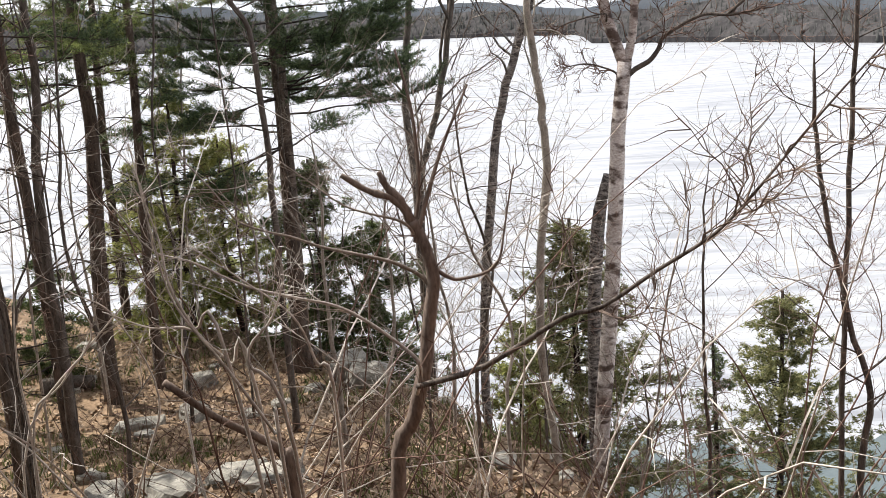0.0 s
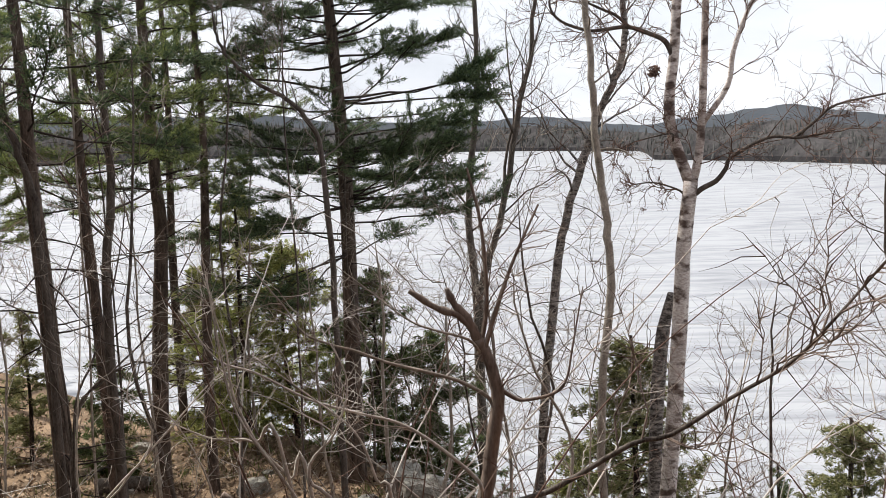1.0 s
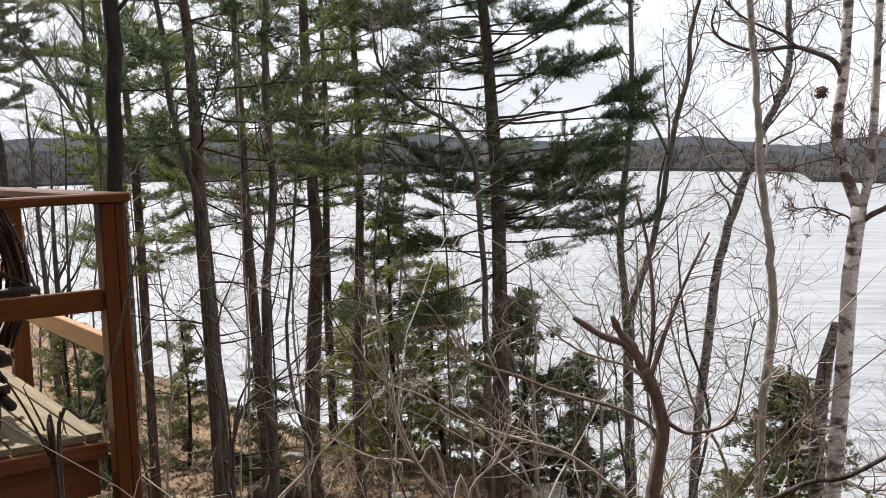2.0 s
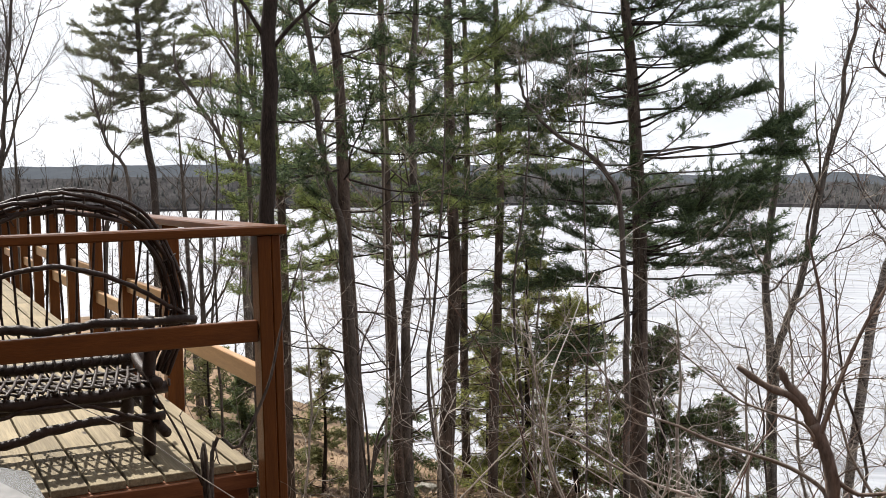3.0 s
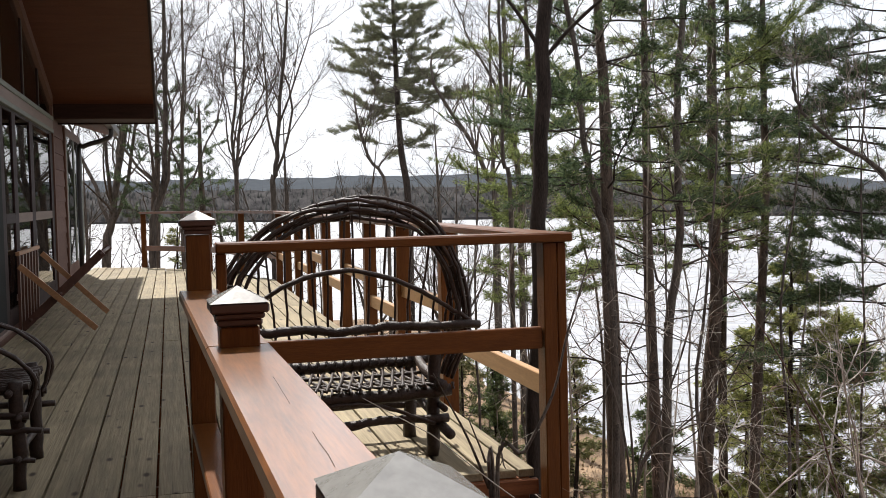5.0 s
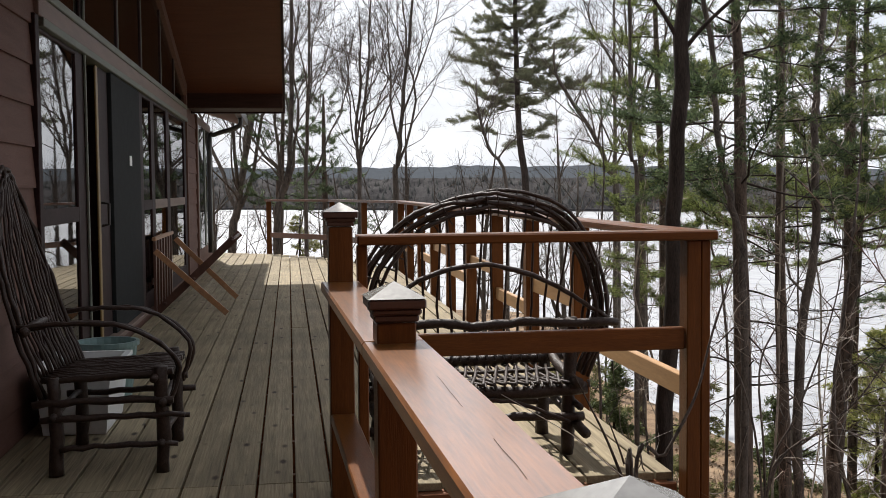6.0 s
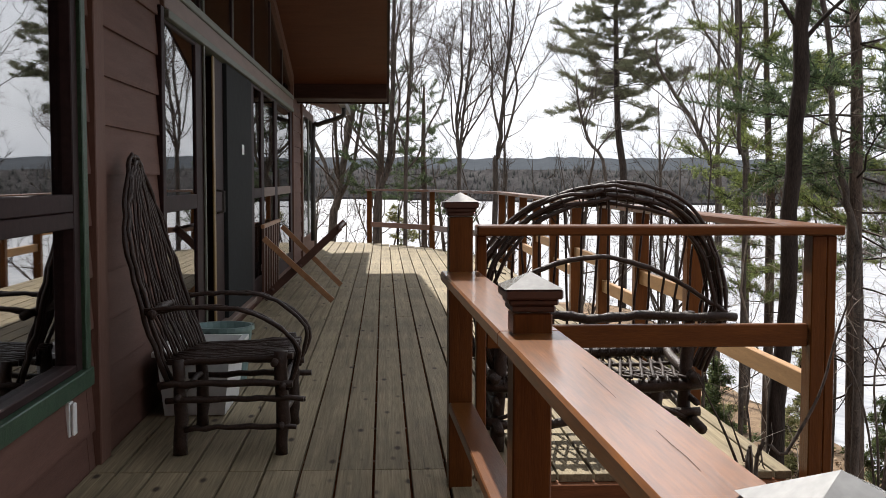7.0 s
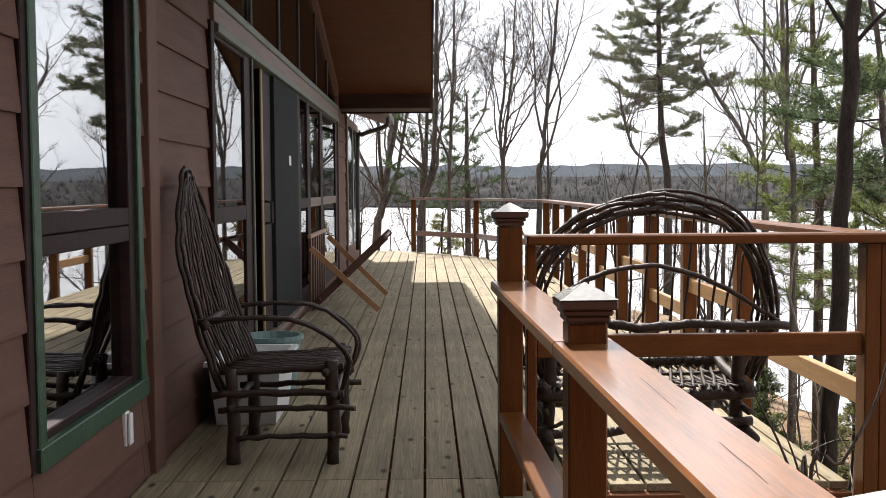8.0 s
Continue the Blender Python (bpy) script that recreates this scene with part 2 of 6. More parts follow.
class Geo:
    """Vertices and faces being gathered for one mesh, in world metres."""

    def __init__(self):
        self.v, self.f, self.smooth = [], [], False

    def box(self, lo, hi, b=0.004):
        """An axis-aligned box with chamfered edges."""
        lo, hi = Vector(lo), Vector(hi)
        b = min(b, *[(hi[i] - lo[i]) * 0.3 for i in range(3)])
        base = len(self.v)
        idx = {}
        for cx in (0, 1):
            for cy in (0, 1):
                for cz in (0, 1):
                    c = (cx, cy, cz)
                    for a in range(3):
                        p = [(hi[i] - b if c[i] else lo[i] + b) for i in range(3)]
                        p[a] = hi[a] if c[a] else lo[a]
                        idx[(c, a)] = base + len(idx)
                        self.v.append(tuple(p))

        def face(keys):
            pts = [Vector(self.v[k]) for k in keys]
            nrm = (pts[1] - pts[0]).cross(pts[2] - pts[0])
            mid = sum(pts, Vector()) / len(pts) - (lo + hi) / 2
            self.f.append(keys if nrm.dot(mid) > 0 else keys[::-1])

        for a in range(3):
            u, w = (a + 1) % 3, (a + 2) % 3
            for s in (0, 1):
                ring = []
                for du, dw in ((0, 0), (1, 0), (1, 1), (0, 1)):
                    c = [0, 0, 0]
                    c[a], c[u], c[w] = s, du, dw
                    ring.append(idx[(tuple(c), a)])
                face(ring)
            for du in (0, 1):
                for dw in (0, 1):
                    c0, c1 = [0, 0, 0], [0, 0, 0]
                    c0[u] = c1[u] = du
                    c0[w] = c1[w] = dw
                    c0[a], c1[a] = 0, 1
                    face([idx[(tuple(c0), u)], idx[(tuple(c1), u)], idx[(tuple(c1), w)], idx[(tuple(c0), w)]])
        for cx in (0, 1):
            for cy in (0, 1):
                for cz in (0, 1):
                    face([idx[((cx, cy, cz), a)] for a in range(3)])
        return self

    def prism(self, ring, way):
        """A flat polygon swept along a vector, closed at both ends."""
        base, n = len(self.v), len(ring)
        way = Vector(way)
        ring = [Vector(p) for p in ring]
        nrm = sum((ring[i].cross(ring[(i + 1) % n]) for i in range(n)), Vector())
        if nrm.dot(way) > 0:
            ring = ring[::-1]
        self.v += [tuple(p) for p in ring] + [tuple(p + way) for p in ring]
        self.f.append(list(range(base, base + n)))
        self.f.append(list(range(base + 2 * n - 1, base + n - 1, -1)))
        for i in range(n):
            j = (i + 1) % n
            self.f.append([base + j, base + i, base + n + i, base + n + j])
        return self

    def tube(self, pts, radii, sides=6, cap=True, bumpy=0.0, rnd=random):
        """A round bar along points, with a radius at each."""
        pts = [Vector(p) for p in pts]
        base, n = len(self.v), len(pts)
        ref = Vector((0, 0, 1))
        for i, p in enumerate(pts):
            d = (pts[min(i + 1, n - 1)] - pts[max(i - 1, 0)]).normalized()
            if abs(d.dot(ref)) > 0.95:
                ref = Vector((1, 0, 0)) if abs(d.x) < 0.9 else Vector((0, 1, 0))
            s = d.cross(ref).normalized()
            u = s.cross(d)
            ref = u
            for k in range(sides):
                a = 2 * math.pi * k / sides
                r = radii[i] * (1 + bumpy * (rnd.random() - 0.5))
                self.v.append(tuple(p + s * (math.cos(a) * r) + u * (math.sin(a) * r)))
        for i in range(n - 1):
            for k in range(sides):
                a, c = base + i * sides + k, base + i * sides + (k + 1) % sides
                self.f.append([a, c, c + sides, a + sides])
        if cap:
            self.f.append(list(range(base + sides - 1, base - 1, -1)))
            self.f.append(list(range(base + (n - 1) * sides, base + n * sides)))
        return self

    def tri(self, a, b, c):
        k = len(self.v)
        self.v += [tuple(a), tuple(b), tuple(c)]
        self.f.append([k, k + 1, k + 2])

    def quad(self, a, b, c, d):
        k = len(self.v)
        self.v += [tuple(a), tuple(b), tuple(c), tuple(d)]
        self.f.append([k, k + 1, k + 2, k + 3])


def mesh_of(name, g, mat, origin=Vector(), smooth=False):
    me = bpy.data.meshes.new(name)
    v = np.array(g.v, dtype=float).reshape(-1, 3) - np.array(origin)
    me.from_pydata(v.tolist(), [], g.f)
    me.materials.append(mat)
    if smooth:
        me.polygons.foreach_set("use_smooth", [True] * len(me.polygons))
    me.update()
    return me


def thing(name, at, label, category, group="", kind=""):
    """An Empty at a thing's base, to carry its parts."""
    ob = new(name)
    ob.empty_display_size = 0.1
    ob.location = at
    ORIGIN[ob] = Vector(at)
    return tagged(ob, label, category, group, kind)


def part(name, g, mat, parent, label="", smooth=False):
    """Links gathered geometry as one mesh under a thing or a part."""
    o = ORIGIN[parent]
    ob = new(name, mesh_of(name, g, mat, o, smooth))
    ob.parent = parent
    ORIGIN[ob] = o
    return tagged(ob, label)


def piece(name, me, at, parent):
    """One of many alike pieces that share a mesh."""
    ob = new(name, me)
    ob.parent = parent
    ob.location = Vector(at) - ORIGIN[parent]
    return ob


def single(name, g, mat, at, label, category, group="", kind="", smooth=False):
    """A thing that is one mesh."""
    ob = new(name, mesh_of(name, g, mat, Vector(at), smooth))
    ob.location = at
    ORIGIN[ob] = Vector(at)
    return tagged(ob, label, category, group, kind)


def bez(pts, n):
    """A smooth curve through a few points (Catmull-Rom), n steps a stretch."""
    p = [Vector(q) for q in pts]
    p = [p[0] * 2 - p[1]] + p + [p[-1] * 2 - p[-2]]
    out = []
    for i in range(1, len(p) - 2):
        for k in range(n):
            t = k / n
            out.append(0.5 * (2 * p[i] + (p[i + 1] - p[i - 1]) * t + (2 * p[i - 1] - 5 * p[i] + 4 * p[i + 1] - p[i + 2]) * t * t
                              + (3 * p[i] - p[i - 1] - 3 * p[i + 1] + p[i + 2]) * t ** 3))
    return out + [p[-2]]


# ---- land: one sheet of ground, the frozen lake and the far shore ----
LAKE = -8.0


def ground_z(x, y):
    """Height of the land: a slope beside the house, a flat knoll, then a bank that drops under the lake."""
    dx, dy = x - 0.4, y - 1.1
    D = math.hypot(dx, dy)
    az = math.degrees(math.atan2(dx, dy))
    z = -2.3 - 0.2 * max(0.0, min(D, 13.0) - 6.0) - 0.02 * max(0.0, D - 13.0)
    brim = [(-180, 30), (-20, 50), (13, 50), (16, 30), (24, 20.5), (33, 17.5), (40, 14.8), (47, 10.6), (54, 7.8), (75, 6.6), (180, 8)]
    for (a, p), (b, q) in zip(brim, brim[1:]):
        if a <= az <= b:
            edge = p + (q - p) * (az - a) / (b - a)
    z -= 0.85 * max(0.0, D - edge) + 0.12 * max(0.0, min(1.5, D - edge + 0.8))
    z += 0.16 * noise.noise((x * 0.35, y * 0.35, 0.0)) + 0.05 * noise.noise((x * 1.3, y * 1.3, 3.0))
    return max(z, LAKE - 1.5)


M_GROUND = surface("leaf_litter_soil", (0.056, 0.037, 0.023), (0.26, 0.178, 0.112), 1.3, 0.95, 1.0, (1, 1, 1), 26, lo=0.36, hi=0.64, spec=0.1)
M_LEAF = surface("dry_fallen_leaves", (0.15, 0.092, 0.054), (0.50, 0.385, 0.275), 3, 0.9, 0, vary=0.5, spec=0.1)
M_ROCK = surface("grey_lichened_rock", (0.085, 0.078, 0.064), (0.33, 0.305, 0.255), 5, 0.9, 1.0, fine=30, vary=0.2, lo=0.36, hi=0.66)
M_MOSS = foliage("mossy_turf", (0.045, 0.06, 0.018), (0.14, 0.15, 0.05))

g = Geo()
xs = [-60, -30, -12, -4, 0] + [0.5 + 0.45 * i for i in range(56)] + [30, 40]
ys = [-60, -30, -12, -4, 0] + [0.6 + 0.55 * i for i in range(62)] + [40, 50, 70]
for y in ys:
    for x in xs:
        g.v.append((x, y, ground_z(x, y)))
W = len(xs)
for j in range(len(ys) - 1):
    for i in range(W - 1):
        a = j * W + i
        g.f.append([a, a + 1, a + 1 + W, a + W])
single("ground", g, M_GROUND, (0, 0, 0), "brown leaf-littered slope falling to the lake", "ground", kind="structure", smooth=True)

# the lake: grey-white rotting ice, streaked by wind
m_ice = bpy.data.materials.new("spring_lake_ice")
m_ice.use_nodes = True
n_, l_ = m_ice.node_tree.nodes, m_ice.node_tree.links
co_ = n_.new("ShaderNodeTexCoord")
mp_ = n_.new("ShaderNodeMapping")
mr_ = n_.new("ShaderNodeMapping")
mr_.inputs["Rotation"].default_value = (0, 0, radians(47))
mp_.inputs["Scale"].default_value = (0.13, 0.75, 1)
nz_ = n_.new("ShaderNodeTexNoise")
nz_.inputs["Scale"].default_value, nz_.inputs["Detail"].default_value, nz_.inputs["Roughness"].default_value = 1.0, 9.0, 0.62
nz_.inputs["Distortion"].default_value = 1.1
rp_ = n_.new("ShaderNodeValToRGB")
rp_.color_ramp.elements[0].position, rp_.color_ramp.elements[1].position = 0.36, 0.56
rp_.color_ramp.elements[0].color, rp_.color_ramp.elements[1].color = (0.168, 0.173, 0.187, 1), (0.285, 0.29, 0.30, 1)
l_.new(co_.outputs["Object"], mr_.inputs["Vector"])
l_.new(mr_.outputs["Vector"], mp_.inputs["Vector"])
l_.new(mp_.outputs["Vector"], nz_.inputs["Vector"])
l_.new(nz_.outputs["Fac"], rp_.inputs["Fac"])
l_.new(rp_.outputs["Color"], n_["Principled BSDF"].inputs["Base Color"])
n_["Principled BSDF"].inputs["Roughness"].default_value = 0.5
n_["Principled BSDF"].inputs["Specular IOR Level"].default_value = 0.3
g = Geo()
g.quad((-2500, -2500, LAKE), (2500, -2500, LAKE), (2500, 2500, LAKE), (-2500, 2500, LAKE))
single("lake_ice", g, m_ice, (0, 0, LAKE), "grey-white streaked spring ice covering the lake", "lake", kind="structure")

# open water along the near shore
M_WATER = surface("open_shore_water", (0.035, 0.05, 0.05), (0.07, 0.09, 0.09), 0.8, 0.08, 0.06, fine=9)
g = Geo()
inner, outer = [], []
REACH = [(10, 30), (36, 28.5), (40, 28), (43.8, 21.9), (54, 20.9), (60, 20.7), (66, 22), (96, 24)]
for i in range(90):
    az = 12 + i * 0.92
    sa, ca = math.sin(radians(az)), math.cos(radians(az))
    D = 5.0
    while ground_z(0.4 + D * sa, 1.1 + D * ca) > LAKE and D < 60:
        D += 0.15
    for (p, u), (q, w) in zip(REACH, REACH[1:]):
        if p <= az <= q:
            far_d = u + (w - u) * (az - p) / (q - p)
    far_d = max(far_d, D + 1.5) + 0.5 * math.sin(az * 1.3) + 0.9 * noise.noise((az * 0.9, 2, 0))
    inner.append((0.4 + (D - 1.5) * sa, 1.1 + (D - 1.5) * ca, LAKE + 0.02))
    outer.append((0.4 + far_d * sa, 1.1 + far_d * ca, LAKE + 0.02))
for i in range(89):
    g.quad(outer[i], inner[i], inner[i + 1], outer[i + 1])
single("shore_water", g, M_WATER, (15, 10, LAKE), "narrow band of dark open water along the shore", "water", kind="structure")

# the far shore: distance by bearing (degrees to the right of the deck's line)
FAR = [(-60, 620), (-20, 640), (-5, 520), (10, 420), (17, 400), (22, 395), (35, 360), (42, 318), (52.7, 254), (53, 208), (56, 196), (60, 181), (64, 167), (67, 158), (75, 155), (110, 200)]


def shore_far(bearing):
    for (a, p), (b, q) in zip(FAR, FAR[1:]):
        if a <= bearing <= b:
            return p + (q - p) * (bearing - a) / (b - a)
    return 300.0


SKYLINE = [(-60, 1.2), (0, 1.15), (16, 1.12), (24, 0.95), (32, 0.75), (38, 0.15), (42, -0.1), (47, -0.05), (52.5, -0.65), (56, -0.35), (59.8, 0.02), (62.5, -0.45), (66.7, -1.1), (74, -0.6), (100, -0.8), (120, -0.8)]


def hill_top(b):
    """Skyline of the wooded hills behind the far shore, as a rise in degrees above the eye."""
    r = 0.0
    for (a, p), (c, q) in zip(SKYLINE, SKYLINE[1:]):
        if a <= b <= c:
            f = (b - a) / (c - a)
            r = p + (q - p) * f * f * (3 - 2 * f)
    return r + 0.12 * noise.noise((b * 0.35, 0, 0)) + 0.06 * noise.noise((b * 1.1, 0, 4))


def woods_top(b, share):
    """Top of a nearer band of woods: a share of the way from the waterline to the skyline."""
    dip = -math.degrees(math.atan(9.1 / shore_far(b)))
    return dip + (hill_top(b) - dip) * share


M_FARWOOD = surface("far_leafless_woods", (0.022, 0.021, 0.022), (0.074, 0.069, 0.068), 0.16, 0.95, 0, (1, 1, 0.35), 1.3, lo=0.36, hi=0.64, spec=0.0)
# distance haze is mixed into the hills' pale blue-grey base colour
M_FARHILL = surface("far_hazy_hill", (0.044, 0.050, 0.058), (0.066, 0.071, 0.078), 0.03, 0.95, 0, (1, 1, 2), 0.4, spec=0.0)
M_SPRUCE = surface("far_bank_trees", (0.024, 0.026, 0.025), (0.072, 0.070, 0.066), 0.3, 0.95, 0, vary=0.5, spec=0.0)
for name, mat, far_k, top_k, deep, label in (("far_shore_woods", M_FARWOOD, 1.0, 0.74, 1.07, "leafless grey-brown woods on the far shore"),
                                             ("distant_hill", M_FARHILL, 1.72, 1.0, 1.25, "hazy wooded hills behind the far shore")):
    g = Geo()
    cols = [(-40 + i * 0.4) for i in range(376)]
    for b in cols:
        d0 = shore_far(b) * far_k
        rise = woods_top(b, top_k) + 0.06 * noise.noise((b * 6.0, far_k, 0)) + 0.05 * (noise.noise((b * 19.0, far_k, 5)))
        d1 = d0 * deep
        z1 = 1.1 + d1 * math.tan(radians(rise))
        for k in range(6):
            f = max(0.0, (k - 1) / 4)
            d = d0 + (d1 - d0) * f
            z = LAKE - 0.5 if k == 0 else (LAKE + 0.9) * (1 - f ** 0.7) + z1 * f ** 0.7
            g.v.append((d * math.sin(radians(b)), 1 + d * math.cos(radians(b)), z))
    for i in range(len(cols) - 1):
        for k in range(5):
            a = i * 6 + k
            g.f.append([a, a + 6, a + 7, a + 1])
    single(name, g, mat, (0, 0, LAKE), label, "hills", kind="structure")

rnd = random.Random(5)
g = Geo()
for i in range(9000):
    b = rnd.uniform(-32, 98)
    f = rnd.random() ** 1.4
    d = shore_far(b) * (1.001 + 0.068 * f)
    bare = rnd.random() < 0.62
    h = rnd.uniform(0.9, 2.2) * (shore_far(b) / 190) ** 0.75
    w = h * (rnd.uniform(0.03, 0.07) if bare else rnd.uniform(0.12, 0.22))
    zb = (LAKE + 0.9) * (1 - f ** 0.7) + (1.1 + d * math.tan(radians(woods_top(b, 0.74)))) * f ** 0.7 - 0.8
    x, y = d * math.sin(radians(b)), 1 + d * math.cos(radians(b))
    k = len(g.v)
    for j in range(5):
        a = j * 1.2566 + i
        g.v.append((x + math.cos(a) * w, y + math.sin(a) * w, zb + h * 0.05))
    g.v.append((x + rnd.uniform(-0.1, 0.1), y, zb + h))
    for j in range(5):
        g.f.append([k + j, k + (j + 1) % 5, k + 5])
single("far_conifer_belt", g, M_SPRUCE, (0, 0, LAKE), "dark conifers and leafless trunks along the far shore", "trees", kind="stuff", smooth=True)

# ---- deck ----
PITCH, BW = 0.145, 0.1345
WALL = -1.127
DECK_IN, DECK_OUT, FRONT = 0.435, 1.665, 5.66


def deck_end(x):
    """Where the deck's far edge lies, by x."""
    pts = [(-6, 23.0), (-1.3, 21.9), (-0.22, 21.2), (0.86, 19.7), (1.70, 16.9)]
    for (a, p), (b, q) in zip(pts, pts[1:]):
        if a <= x <= b:
            return p + (q - p) * (x - a) / (b - a)
    return 16.9


rnd = random.Random(11)
deck = thing("floor", (0, 6, 0), "weathered pine deck boards laid lengthwise beside the house", "deck", kind="structure")
board_mesh = {}
for k in range(-8, 12):
    x0, x1 = k * PITCH + 0.003, k * PITCH + 0.003 + BW
    x0, x1 = max(x0, WALL + 0.004), min(x1, DECK_OUT)
    if x1 - x0 < 0.02:
        continue
    start = -3.0 if x0 < DECK_IN - 0.06 else FRONT
    stop = deck_end((x0 + x1) / 2)
    cuts = [start] + [c + (0 if k % 2 else 2.4) * (c > 6) for c in (0.9, 5.763, 10.6, 15.4, 20.2) if start + 0.3 < c + (0 if k % 2 else 2.4) * (c > 6) < stop - 0.3] + [stop]
    for a, b in zip(cuts, cuts[1:]):
        key = (round(x1 - x0, 3), round(b - a, 2))
        if key not in board_mesh:
            bg = Geo().box((0, 0, -0.032), (x1 - x0, b - a - 0.003, 0), 0.0025)
            board_mesh[key] = mesh_of("deck_board", bg, M_DECK)
        piece("deck_board", board_mesh[key], (x0, a, rnd.uniform(-0.0015, 0.001)), deck)

# joists, rim boards and posts that carry the deck
under = thing("deck_frame", (0, 6, -0.2), "dark stained joists and rim boards under the deck", "deck frame", kind="structure")
part("rim_board", Geo().box((DECK_IN - 0.045, -3, -0.24), (DECK_IN - 0.007, FRONT + 0.02, -0.034)), M_FASCIA, under)
part("rim_board", Geo().box((DECK_IN - 0.02, FRONT + 0.0, -0.26), (DECK_OUT - 0.02, FRONT + 0.038, -0.034)), M_FASCIA, under)
part("rim_board", Geo().box((DECK_IN + 0.01, FRONT - 0.03, -0.10), (DECK_OUT + 0.01, FRONT - 0.001, -0.036)), M_FASCIA, under)
part("rim_board", Geo().box((DECK_OUT - 0.045, FRONT + 0.04, -0.26), (DECK_OUT - 0.007, 16.9, -0.034)), M_FASCIA, under)
for y in [-2.4 + 0.6 * i for i in range(40)]:
    x1 = DECK_IN - 0.05 if y < FRONT else min(DECK_OUT - 0.05, 1.6 - max(0, y - 16.9) * 0.33)
    if y < 21:
        part("joist", Geo().box((WALL + 0.01, y, -0.22), (x1, y + 0.038, -0.034), 0.002), M_FASCIA, under)
for x, y in ((1.55, 5.9), (1.55, 9.0), (1.55, 12.2), (1.55, 15.4), (0.3, 0.5), (0.3, 3.0), (0.3, 5.4), (0.7, 19.2)):
    gz = ground_z(x, y)
    part("support_post", Geo().box((x - 0.07, y - 0.07, gz - 0.3), (x + 0.07, y + 0.07, -0.225)), M_FASCIA, under)

# ---- railings ----


def post_cap(g, gt, x, y, z):
    """A moulded cap: a stepped skirt and a low pyramid."""
    for h0, h1, r in ((z - 0.052, z - 0.036, 0.0505), (z - 0.036, z - 0.022, 0.056), (z - 0.022, z, 0.065)):
        g.box((x - r, y - r, h0), (x + r, y + r, h1), 0.004)
    k = len(gt.v)
    r = 0.066
    gt.v += [(x - r, y - r, z + 0.001), (x + r, y - r, z + 0.001), (x + r, y + r, z + 0.001), (x - r, y + r, z + 0.001), (x, y, z + 0.036)]
    gt.f += [[k, k + 1, k + 4], [k + 1, k + 2, k + 4], [k + 2, k + 3, k + 4], [k + 3, k, k + 4], [k + 3, k + 2, k + 1, k]]


RX = 0.345
low = thing("low_railing", (RX, 5.55, 0), "stained cedar railing with a broad flat handrail and capped posts", "railing")
for y, top in ((0.45, 0.90), (2.36, 0.885), (3.93, 0.915), (5.55, 1.075)):
    p = part("post", Geo().box((RX - 0.0445, y - 0.0445, -0.24), (RX + 0.0445, y + 0.0445, top - 0.055)), M_RAILZ, low)
    gc, gt = Geo(), Geo()
    post_cap(gc, gt, RX, y, top)
    cap = part("cap", gc, M_CAP, p, "dark brown moulded post cap")
    part("cap_top", gt, M_CAPTOP, p, "pyramid top of the cap with sky sheen in its grey")
for a, b in ((-0.55, 0.404), (0.496, 2.314), (2.406, 3.884), (3.976, 5.50)):
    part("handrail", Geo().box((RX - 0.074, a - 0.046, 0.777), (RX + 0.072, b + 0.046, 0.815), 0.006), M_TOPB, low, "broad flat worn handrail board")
    part("lower_rail", Geo().box((RX - 0.045, a + 0.001, 0.285), (RX + 0.045, b - 0.001, 0.323)), M_RAIL, low)
rnd = random.Random(3)
for (x, y), n in (((0.365, 3.45), 5), ((0.36, 2.95), 4), ((0.37, 4.7), 3), ((0.345, 2.45), 4)):
    pts = [(x + rnd.uniform(-0.0012, 0.0012) - 0.002 * i, y - 0.07 * i, 0.8151) for i in range(n)]
    g = Geo()
    for p, q in zip(pts, pts[1:]):
        g.quad((p[0] - 0.0006, p[1], 0.8154), (q[0] - 0.0006, q[1], 0.8154), (q[0] + 0.0006, q[1], 0.8154), (p[0] + 0.0006, p[1], 0.8154))
    part("crack", g, M_CRACK, low, "dark drying crack in the handrail")

low.location = (0.326, 5.55, 0)
low.rotation_euler = (0, 0, radians(1.6))

front = thing("front_railing", (1.05, 5.6, 0), "stained cedar railing across the deck's front edge", "railing", "upper railings")
PX = 1.735
part("post", Geo().box((PX - 0.045, 5.565, -0.34), (PX + 0.012, 5.655, 0.945)), M_RAILZ, front)
part("post", Geo().box((PX + 0.014, 5.567, -0.34), (PX + 0.052, 5.653, 0.945)), M_RAILZ, front)
part("post", Geo().box((RX + 0.047, 5.575, -0.02), (RX + 0.085, 5.65, 0.945)), M_RAILZ, front)
part("top_rail", Geo().box((RX + 0.046, 5.54, 0.947), (PX + 0.074, 5.675, 0.985), 0.006), M_RAILX, front)
part("middle_rail", Geo().box((RX + 0.088, 5.585, 0.512), (PX - 0.047, 5.623, 0.60)), M_RAILX, front)

outer = thing("outer_railing", (1.75, 11, 0), "long stained cedar railing along the lake side of the deck", "railing", "upper railings")
OX = 1.735
ys_posts = [7.32 + 1.21 * i for i in range(8)]
for y in ys_posts:
    part("post", Geo().box((OX - 0.045, y - 0.045, -0.30), (OX + 0.045, y + 0.045, 0.945)), M_RAILZ, outer)
part("top_rail", Geo().box((OX - 0.068, 5.68, 0.947), (OX + 0.070, 16.95, 0.984), 0.006), M_RAIL, outer)
last = 5.66
for i, y in enumerate(ys_posts + [16.92]):
    z0 = 0.475 if i % 2 else 0.298
    part("middle_rail", Geo().box((OX - 0.019, last + 0.047, z0), (OX + 0.019, y - 0.047, z0 + 0.089)), M_PALE, outer, "sunlit-toned rail set high and low by turns")
    last = y

